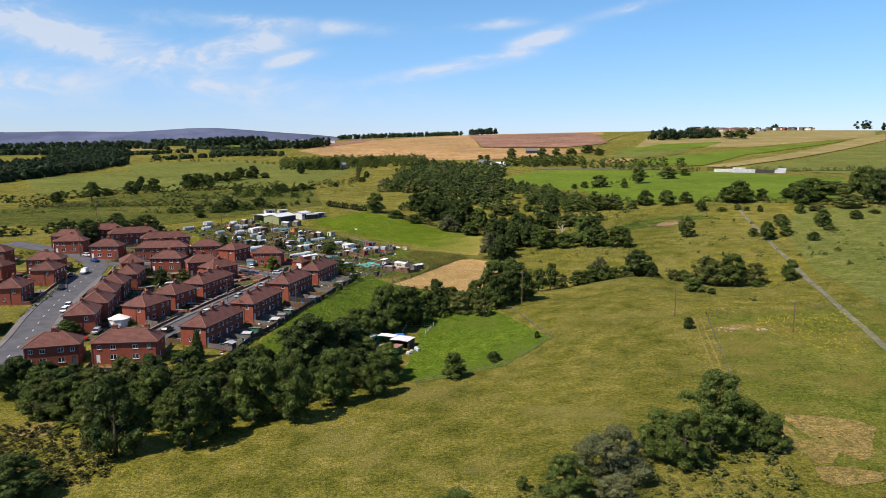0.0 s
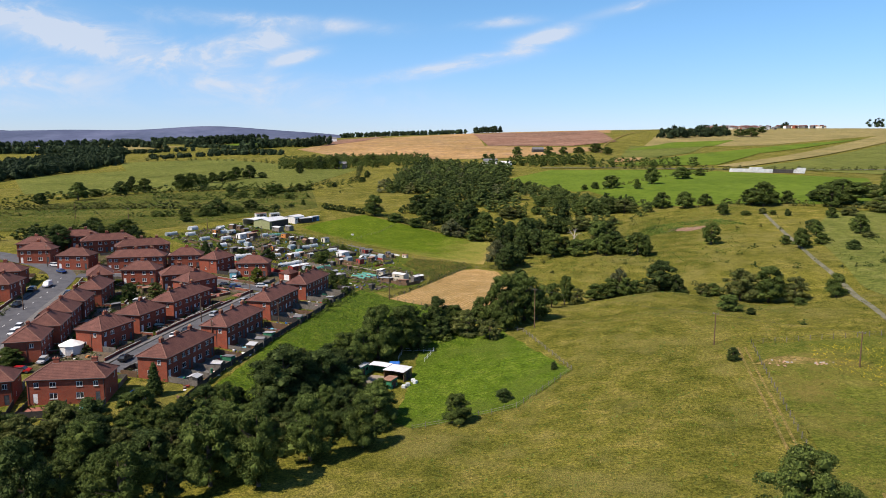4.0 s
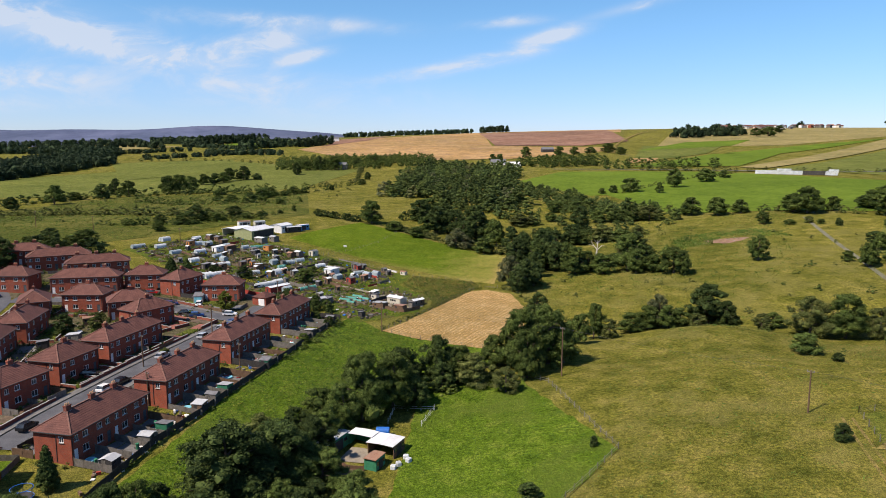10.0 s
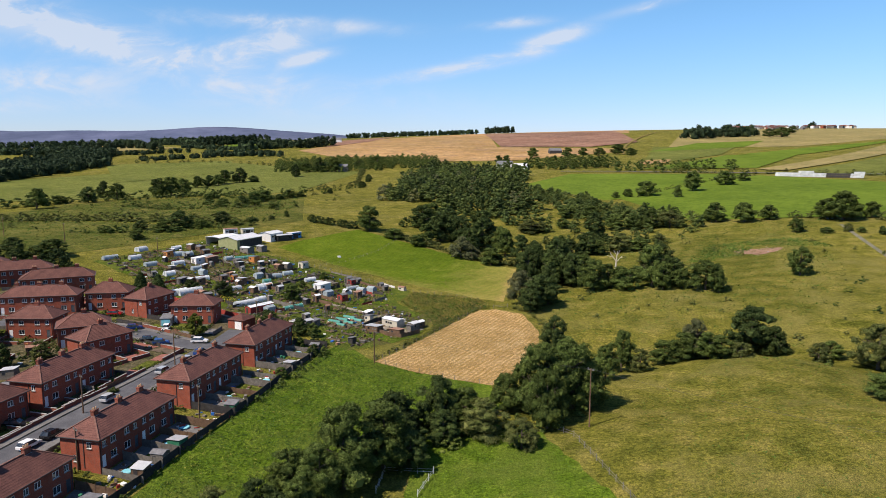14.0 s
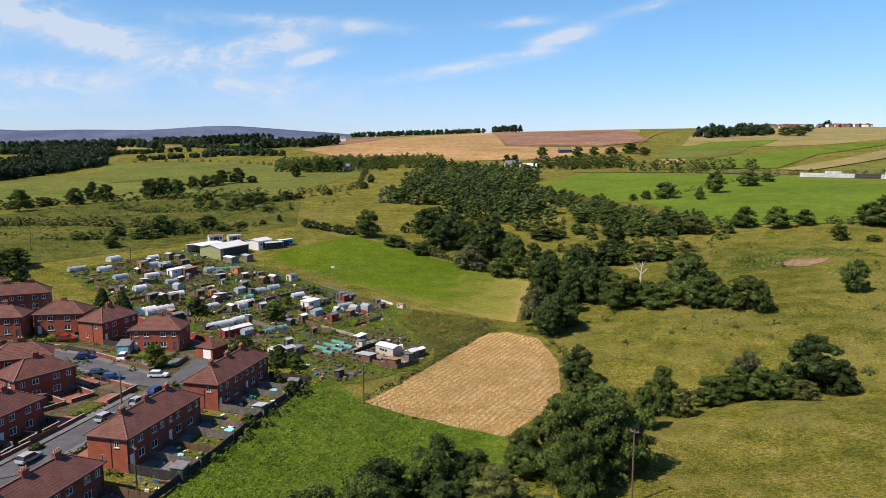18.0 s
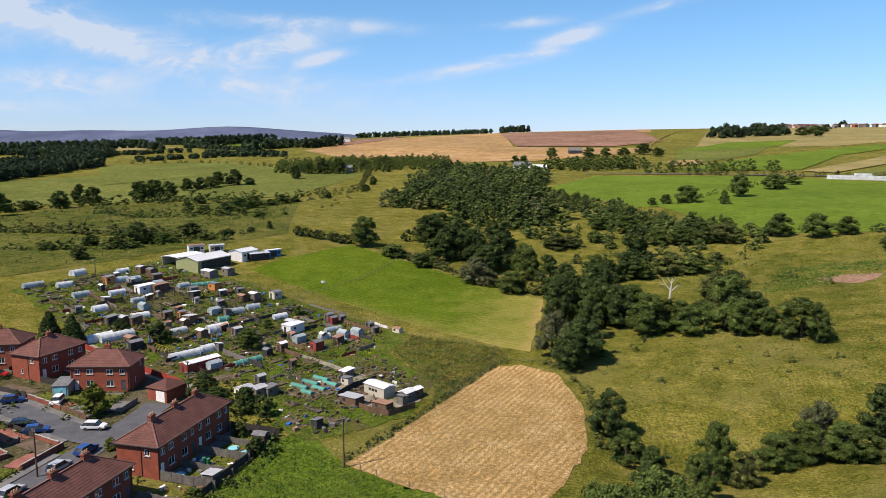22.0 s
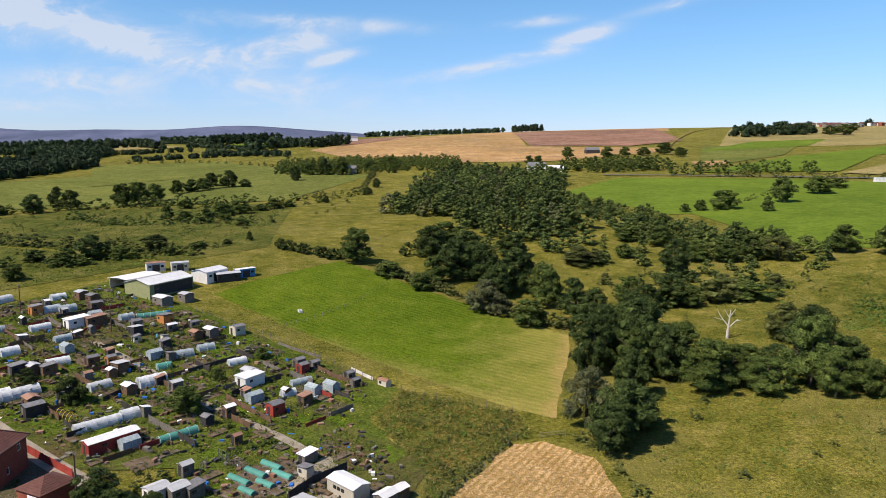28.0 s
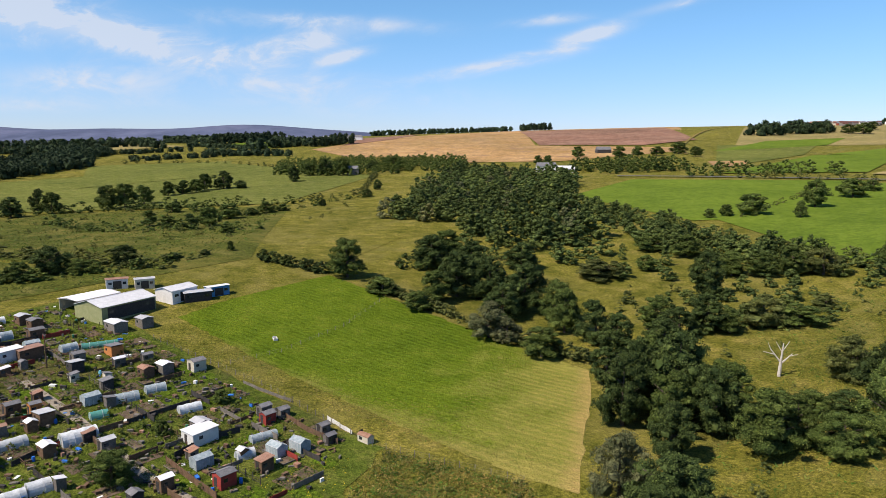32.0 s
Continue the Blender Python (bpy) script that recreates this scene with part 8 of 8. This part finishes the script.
fence("yard_fence", [(-37, 286.5), (-32, 282.5), (-28, 281.2), (-23.5, 286)], "brown board fence round the yard", W_BROWN, 1.8, 1.3)
field("plot_yard", [(-41.5, 292), (-38, 303), (-34.5, 299.5), (-38.5, 291)], M_PATH, "bare earth plot beside the netted beds", 2, 0.17, category="yard")

# ---- barns beyond the allotments ----
def barn(name, x, y, heading, w, d, h, wall, roof, label, rise=0.8, open_front=False, category="barn"):
    root = new(name)
    tagged(root, label, category)
    t = 0.15
    faces = [(w, t, 0, d / 2 - t / 2), (t, d - 2 * t, -w / 2 + t / 2, 0), (t, d - 2 * t, w / 2 - t / 2, 0)]
    if not open_front:
        faces.append((w, t, 0, -d / 2 + t / 2))
    for sx, sy, cx, cy in faces:
        bm = bmesh.new()
        box(bm, cx, cy, h / 2 - 0.4, sx, sy, h + 0.8)
        part("wall", bm, wall, root)
    for s in (-1, 1):
        bm = bmesh.new()
        m = Matrix.Translation((s * w / 4, 0, h + rise / 2 + 0.08)) @ Matrix.Rotation(s * math.atan2(rise, w / 2), 4, "Y")
        bmesh.ops.create_cube(bm, size=1, matrix=m @ Matrix.Diagonal((math.hypot(w / 2, rise) * 1.06, d + 0.6, 0.08, 1)))
        part("roof", bm, roof, root)
        bm = bmesh.new()
        bm.faces.new([bm.verts.new(p) for p in ((-w / 2, s * (d / 2 - 0.02), h), (w / 2, s * (d / 2 - 0.02), h), (0, s * (d / 2 - 0.02), h + rise))])
        part("gable", bm, wall, root)
    bm = bmesh.new()
    box(bm, w / 2 + 0.03, 0, h * 0.42, 0.08, min(3.2, d * 0.4), h * 0.84)
    part("door", bm, W_BLACK, root)
    for k in (-1, 1):
        bm = bmesh.new()
        box(bm, w / 2 + 0.03, k * d * 0.33, h * 0.6, 0.06, min(1.2, d * 0.16), 0.7)
        part("window", bm, M_GLASS, root)
    return seat(root, x, y, heading)


main_barn = barn("barn", -109.7, 386.6, 21, 10, 15.6, 3.3, M_GREENWALL, R_WHITE, "farm barn with pale green cladding and a broad white roof", 1.3)
# black sheet over the closed wall, in place of a shaded opening
bm = bmesh.new()
box(bm, 5.03, 0.6, 1.5, 0.05, 13.6, 3.0)
part("open_side", bm, W_BLACK, main_barn, "black sheet standing in for the shade of the barn's open side")
barn("barn", -118.6, 389.5, 21, 7.5, 12, 2.9, W_CREAM, R_WHITE, "open lean-to with a pale sheet roof", 0.4, True)
barn("barn", -101.2, 401.0, 21, 6.5, 8.5, 3.0, W_WHITE, R_WHITE, "white walled barn with a white roof", 0.8)
barn("stable", -95.8, 401.6, 50, 3.6, 7.0, 2.3, W_BLACK, R_GREY, "dark timber stable with a grey-green roof", 0.4, category="stable")
barn("container", -92.6, 407.2, 40, 2.5, 6.1, 2.5, M_BLUEBOX, R_WHITE, "blue steel container with a pale roof", 0.08, category="container")
barn("stable", -121.5, 406.5, 55, 3.4, 5.5, 2.6, W_WHITE, R_RUST, "pale shed with a rusty red roof", 0.3, category="stable")
barn("stable", -114.5, 408.5, 55, 3.4, 5.0, 2.6, W_CREAM, R_GREY, "cream shed behind the barn", 0.3, category="stable")

# ---- the shelter in the paddock ----
barn("container", -30.6, 191.5, 20, 2.6, 7.0, 2.5, W_GREEN, R_GREY, "green steel container with a weathered grey roof", 0.05, category="container")
barn("field_shelter", -20.8, 191.8, 20, 5.4, 4.4, 2.3, W_BROWN, R_WHITE, "open animal shelter with a pale flat roof", 0.12, True, "shelter")
barn("field_shelter", -25.4, 194.4, 20, 5.0, 2.4, 2.3, W_GREEN, R_WHITE, "open animal shelter with a pale flat roof", 0.10, True, "shelter")
barn("container", -22.0, 186.2, 20, 2.4, 3.2, 2.0, W_GREEN, R_RUST, "small green container with a rusty roof", 0.05, category="container")
fence("pen_fence", [(-29.0, 186.6), (-26.2, 184.4), (-23.6, 184.4)], "rough timber pen fence", W_BROWN, 1.4, 1.0)
fence("pen_fence", [(-22.0, 203), (-21.5, 209.5), (-13.2, 209.0), (-15.2, 202)], "grey steel pen with rails", M_HOOP, 2.4, 1.3, "rail")
field("pen_yard", [(-28.5, 187.5), (-27.5, 193), (-23.2, 192.2), (-23.5, 187)], M_PATH, "bare earth yard of the shelter", 2, 0.15, category="yard")
field("muck_heap", [(-29.4, 183.4), (-28, 186.3), (-24.8, 184.6), (-26.2, 182)], M_SOIL, "dark spread muck heap", 2, 0.25, category="soil")
tank = bmesh.new()
bmesh.ops.create_cone(tank, cap_ends=True, segments=14, radius1=0.9, radius2=0.9, depth=2.6, matrix=Matrix.Translation((0, 0, 0.85)) @ Matrix.Rotation(math.pi / 2, 4, "Y"))
bmesh.ops.bevel(tank, geom=tank.edges[:], offset=0.12, segments=1, affect="EDGES")
tank_ob = lone("water_tank", tank, M_BLUE, "blue plastic water tank beside the shelter", "tank")
tank_ob.location = (-22.3, 198.2, ground(-22.3, 198.2))
for k, (x, y) in enumerate(((-16.8, 189.2), (-16.2, 188.0), (-17.8, 186.6), (-18.6, 185.4))):
    bm = beveled_box(0, 0, 0.4, 1.0, 0.9, 0.85, 0.12, k)
    ob = lone("wrapped_bale", bm, M_POLY, "white plastic-wrapped bundle beside the shelter", "bale")
    ob.location = (x, y, ground(x, y) - 0.05)

# ---- the garage and marquee ----
garage = new("garage")
tagged(garage, "small brick garage with a hipped brown roof and white door", "garage")
bm = bmesh.new()
for sx, sy, cx, cy in ((5.0, 0.2, 0, 2.6), (5.0, 0.2, 0, -2.6), (0.2, 5.0, -2.4, 0), (0.2, 5.0, 2.4, 0)):
    box(bm, cx, cy, 0.9, sx, sy, 3.2)
part("wall", bm, M_BRICK, garage)
bm, _ = hip_roof(2.5, 2.72, 2.5, 0.5, 0.25)
part("roof", bm, M_TILE, garage)
bm = bmesh.new()
box(bm, 0.9, -2.73, 1.05, 2.2, 0.06, 2.1)
part("door", bm, M_WHITE, garage)
seat(garage, -72.3, 282.9, 19)
marquee = new("gazebo")
tagged(marquee, "white canvas gazebo standing in a garden", "gazebo")
bm = bmesh.new()
cyl(bm, 0, 0, 2.2, 3.4, 3.0, 0.25, 10)
part("canopy", bm, W_WHITE, marquee)
bm = bmesh.new()
cyl(bm, 0, 0, 0, 2.25, 2.75, 2.75, 10)
part("side_wall", bm, W_WHITE, marquee)
seat(marquee, -101.2, 190.8, 0)

# ---- open ground ----
dead = new("dead_tree")
tagged(dead, "bare bleached dead tree with forked limbs", "tree")
bm = bmesh.new()
limb(bm, (0, 0, -0.4), (0.2, 0, 3.2), 0.42, 0.30, 8)
part("trunk", bm, M_DEAD, dead)
for a, b, r in (((0.2, 0, 3.0), (-1.8, 0.2, 5.6), 0.2), ((0.2, 0, 3.1), (0.6, 0.2, 7.0), 0.24), ((0.3, 0, 2.8), (2.2, -0.4, 5.0), 0.18), ((-1.0, 0.1, 4.6), (-3.4, 0, 5.2), 0.1), ((0.5, 0.1, 5.4), (1.8, 0.3, 7.4), 0.1), ((0.45, 0.1, 5.0), (-0.8, 0.5, 7.2), 0.1), ((1.6, -0.3, 4.4), (3.2, -0.5, 4.9), 0.09), ((-1.8, 0.2, 5.5), (-2.4, 0.3, 7.0), 0.08)):
    bm = bmesh.new()
    limb(bm, a, b, r, r * 0.45, 6)
    part("limb", bm, M_DEAD, dead)
seat(dead, 44.0, 372.0, 0)
rub = random.Random(8)
M_RUBBLE = speckled("broken brick and sandstone", (0.30, 0.17, 0.10), (0.48, 0.33, 0.22), 1.5, 0.9)
for cx, cy, n, spread in ((71.2, 175.8, 26, 1.8), (64.0, 177.5, 14, 3.0), (101.0, 381.0, 40, 9.0)):
    for k in range(n):
        bm = bmesh.new()
        r = rub.uniform(0.12, 0.42)
        bmesh.ops.create_icosphere(bm, subdivisions=1, radius=r)
        for v in bm.verts:
            v.co *= rub.uniform(0.7, 1.15)
            v.co.z *= 0.7
        x, y = cx + rub.gauss(0, spread * 0.5), cy + rub.gauss(0, spread * 0.4)
        ob = lone("boulder", bm, rub.choice([M_CONC, M_RUBBLE, M_RUBBLE]), "pale broken stone lying in the grass", "stone", "rubble heaps")
        ob.location = (x, y, ground(x, y) + r * 0.2)

# ---- far buildings ----
def cottage(name, x, y, heading, w, d, h, wall, roof, label, group=""):
    root = new(name)
    tagged(root, label, "house", group)
    bm = bmesh.new()
    box(bm, 0, 0, h / 2 - 1, w, d, h + 2)
    part("wall", bm, wall, root)
    bm = bmesh.new()
    vs = [bm.verts.new(p) for p in ((-w / 2 - 0.3, -d / 2, h), (w / 2 + 0.3, -d / 2, h), (w / 2 + 0.3, d / 2, h), (-w / 2 - 0.3, d / 2, h), (0, -d / 2, h + w * 0.35), (0, d / 2, h + w * 0.35))]
    for f in ((0, 1, 4), (2, 3, 5), (0, 4, 5, 3), (1, 2, 5, 4), (3, 2, 1, 0)):
        bm.faces.new([vs[i] for i in f])
    part("roof", bm, roof, root)
    for k in range(3 if name != "village_house" else 0):
        for z in (1.3, 3.6):
            if z < h:
                bm = bmesh.new()
                box(bm, -w / 2 - 0.03, -d * 0.33 + d * 0.33 * k, z, 0.08, 1.2, 1.2)
                part("window", bm, M_GLASS, root)
    return seat(root, x, y, heading)


vil = random.Random(4)
for k in range(96):
    u = 0.30 + 0.155 * vil.random() ** (0.8 if k % 3 else 1.6)
    y = vil.uniform(1600, 1860) if u < 0.39 else vil.uniform(1740, 1850)
    cottage("village_house", u * y, y, vil.uniform(30, 150), vil.uniform(6, 8), vil.uniform(7, 10), vil.uniform(3.6, 5.6), vil.choice([W_CREAM, W_WHITE, W_GREY, M_BRICK, W_WHITE, W_CREAM]), vil.choice([M_TILE, R_FELT, M_TILE, R_RUST]), "small house of a distant hilltop village", "hilltop village")
cottage("farmhouse", 8, 825, 80, 8, 16, 6, W_WHITE, R_FELT, "white farmhouse with a slate roof among trees")
cottage("farmhouse", 24, 822, 80, 7, 14, 3.5, W_WHITE, R_WHITE, "low white farm building among trees")
cottage("farmhouse", -165, 856, 70, 8, 10, 5.5, W_GREY, R_FELT, "grey stone farmhouse among trees")
cottage("farm_barn", 78, 1052, 80, 10, 16, 4, W_BLACK, R_FELT, "dark open farm barn on the hill foot")
cottage("farmhouse", -300, 1420, 80, 10, 26, 6, W_WHITE, R_FELT, "white farm buildings below the skyline")
cottage("farmhouse", -340, 1400, 80, 10, 20, 6, W_CREAM, R_GREY, "white farm buildings below the skyline")
stack = new("bale_stack")
tagged(stack, "long stack of white-wrapped silage bales with dark netting", "bales")
bs = random.Random(2)
for k in range(34):
    for lvl in range(2 if k < 9 or 14 < k < 30 else 3):
        bm = bmesh.new()
        bmesh.ops.create_cone(bm, cap_ends=True, segments=10, radius1=0.95, radius2=0.95, depth=1.7, matrix=Matrix.Rotation(math.pi / 2, 4, "X"))
        bm.transform(Matrix.Translation((-30 + k * 1.85 + lvl * 0.3, bs.uniform(-0.2, 0.2), 0.9 + lvl * 1.55)))
        part("bale", bm, W_BLACK if 19 < k < 29 else M_POLY, stack)
stack.matrix_world = pose(251, 676, ground(251, 676), 0, 0, -34)


# ---- tufts, weeds and flowers ----
HILL = [(-20, 85), (60, 85), (72, 170), (95, 240), (60, 262), (25, 238), (20, 184), (7, 165), (-15, 157)]
spray("grass_tufts", scatter(HILL, 9000, 1), M_TUFT, 0.34, "uneven tufts of meadow grass", "grass", 3, 0.22, 1)
spray("dry_tufts", scatter(HILL, 2600, 2), M_STALK, 0.30, "dry seed heads in the meadow", "grass", 3, 0.25, 2)
spray("dark_tufts", scatter(HILL, 1500, 3), M_VEG, 0.42, "darker weed tufts in the meadow", "grass", 3, 0.2, 3)
PAD = [(-18, 163), (-17, 206), (-10, 226), (5, 221), (19.5, 184), (6.6, 166.5), (-13.5, 160)]
spray("grass_tufts", scatter(PAD, 2600, 4), M_VEG, 0.30, "lush grass tufts of the paddock", "grass", 3, 0.2, 4)
BANK = [(-60, 155), (-56, 203), (-46, 262), (-43, 272), (-33, 261), (-7, 248), (-18, 236), (-36, 212), (-46, 190), (-50, 162)]
spray("grass_tufts", scatter(BANK, 4500, 5), M_VEG, 0.38, "long grass of the bank", "grass", 4, 0.5, 5)
spray("grass_tufts", scatter(BANK, 1500, 6), M_TUFT, 0.40, "pale long grass of the bank", "grass", 4, 0.6, 6)
WILD = [(-33, 317), (-30, 332), (-8, 324), (-4, 315), (-9.5, 310), (-20.5, 289), (-21, 300)]
spray("tall_weeds", scatter(WILD, 1100, 7), M_STALK, 0.34, "tall brown weed stalks", "weeds", 6, 1.1, 7)
spray("tall_weeds", scatter(WILD, 1900, 27), M_TUFT, 0.40, "pale yellow-green long grass and weeds", "weeds", 5, 0.6, 27)
spray("tall_weeds", scatter(WILD, 800, 8), M_VEG, 0.5, "tangled green weeds", "weeds", 6, 0.7, 8)
SLOPE = [(15, 270), (70, 270), (110, 330), (150, 440), (60, 440), (35, 370), (14, 316)]
spray("rush_tufts", scatter(SLOPE, 5000, 9), M_TUFT, 0.5, "rushes and rough grass on the slope", "grass", 3, 0.4, 9)
spray("rush_tufts", scatter(SLOPE, 1800, 10), M_VEG, 0.6, "dark rushes on the slope", "grass", 3, 0.4, 10)
MOORLAND = [(-330, 330), (-170, 345), (-125, 415), (-110, 460), (-150, 630), (-290, 600)]
spray("rush_tufts", scatter(MOORLAND, 6000, 11), M_TUFT, 0.7, "rushes and rough grass of the pasture", "grass", 3, 0.4, 11)
spray("rush_tufts", scatter(MOORLAND, 3000, 12), M_VEG, 0.8, "dark rushes of the pasture", "grass", 3, 0.5, 12)
RIGHT = [(72, 120), (110, 130), (170, 330), (120, 330), (95, 250), (74, 170)]
spray("rush_tufts", scatter(RIGHT, 3500, 13), M_TUFT, 0.45, "rough grass beside the track", "grass", 3, 0.35, 13)
spray("ragwort", scatter([(70, 178), (74, 188), (98, 190), (97, 176), (84, 153), (77, 157)], 620, 14), M_FLOWER, 0.24, "yellow ragwort in flower", "flowers", 4, 0.5, 14)
spray("ragwort", scatter([(-52, 316), (-44, 324), (-36, 330), (-33, 318), (-46, 310)], 70, 15), M_FLOWER, 0.24, "yellow flowers on a neglected plot", "flowers", 4, 0.8, 15)
spray("willowherb", scatter([(44, 104), (45, 109), (49, 108), (48, 103)], 60, 16), M_PINK, 0.22, "pink willowherb in flower", "flowers", 4, 1.2, 16)
HAYF = [(-92, 374), (-70, 436), (-20, 396), (4, 375), (-2, 324), (-9, 327)]
spray("grass_tufts", scatter(HAYF, 3500, 17), M_VEG, 0.30, "regrowing grass of the hay field", "grass", 2, 0.12, 17)
mass("weed_bushes", spots(WILD, 4.2, 0.5, 1.3, 2.2), M_LEAF_OLIVE, "low tangled weeds and brambles on the neglected plot", "weeds")
spray("hay_wisps", scatter([(-22, 352), (-60, 358), (-34, 340), (-10, 329), (-1, 322), (4.6, 360), (5, 374), (-12, 388)], 3600, 18), M_STALK, 0.34, "dry wisps of raked hay", "grass", 2, 0.1, 18)
spray("stubble", scatter([(-30, 262), (-8, 309), (5, 305), (8, 275), (-3, 250)], 3500, 19), M_STALK, 0.22, "cut straw lying in rows", "grass", 2, 0.1, 19)

spray("dark_rushes", scatter([(70, 372), (88, 402), (122, 400), (128, 376), (104, 392), (88, 372)], 900, 61), M_VEG, 0.7, "dark green rushes round the bare earth", "grass", 4, 0.5, 61)

# ---- clutter ----
for k, (mt, n, what) in enumerate(((W_GREY, 430, "weathered boards and pallets about the plots"), (W_BROWN, 430, "brown timber offcuts about the plots"), (W_WHITE, 60, "white boards and sheets about the plots"), (M_BLUE, 36, "blue plastic tubs about the plots"), (R_RUST, 90, "rusty sheets about the plots"), (W_BLACK, 360, "dark boxes and compost bins about the plots"))):
    clutter("plot_clutter", scatter(AREA, n, 30 + k) + scatter(AREA_2, n // 5, 40 + k), mt, what, 50 + k)
YARDS = [(-62, 155), (-67, 180), (-63, 205), (-59.5, 230), (-55, 262), (-47, 266), (-51, 236), (-57, 203), (-61, 180)]
for k, (mt, n, what) in enumerate(((W_WHITE, 70, "white garden chairs and boxes in the yards"), (W_GREY, 90, "grey planters and boards in the yards"), (W_BROWN, 80, "brown planters and boards in the yards"), (M_BLUE, 24, "blue tubs and toys in the yards"), (W_RED, 24, "red pots and toys in the yards"))):
    clutter("yard_clutter", scatter(YARDS, n, 60 + k), mt, what, 70 + k, 0.8)
ESTATE = [(-104, 178), (-92, 180), (-83, 262), (-98, 274), (-122, 262), (-127, 242), (-114, 205)]
for k, (mt, n, what) in enumerate(((W_GREY, 60, "boards and planters behind the houses"), (W_ORANGE, 26, "orange fence panels and boxes behind the houses"), (W_WHITE, 30, "white boxes behind the houses"), (W_RED, 16, "red boxes behind the houses"))):
    clutter("yard_clutter", scatter(ESTATE, n, 80 + k), mt, what, 90 + k, 0.9)
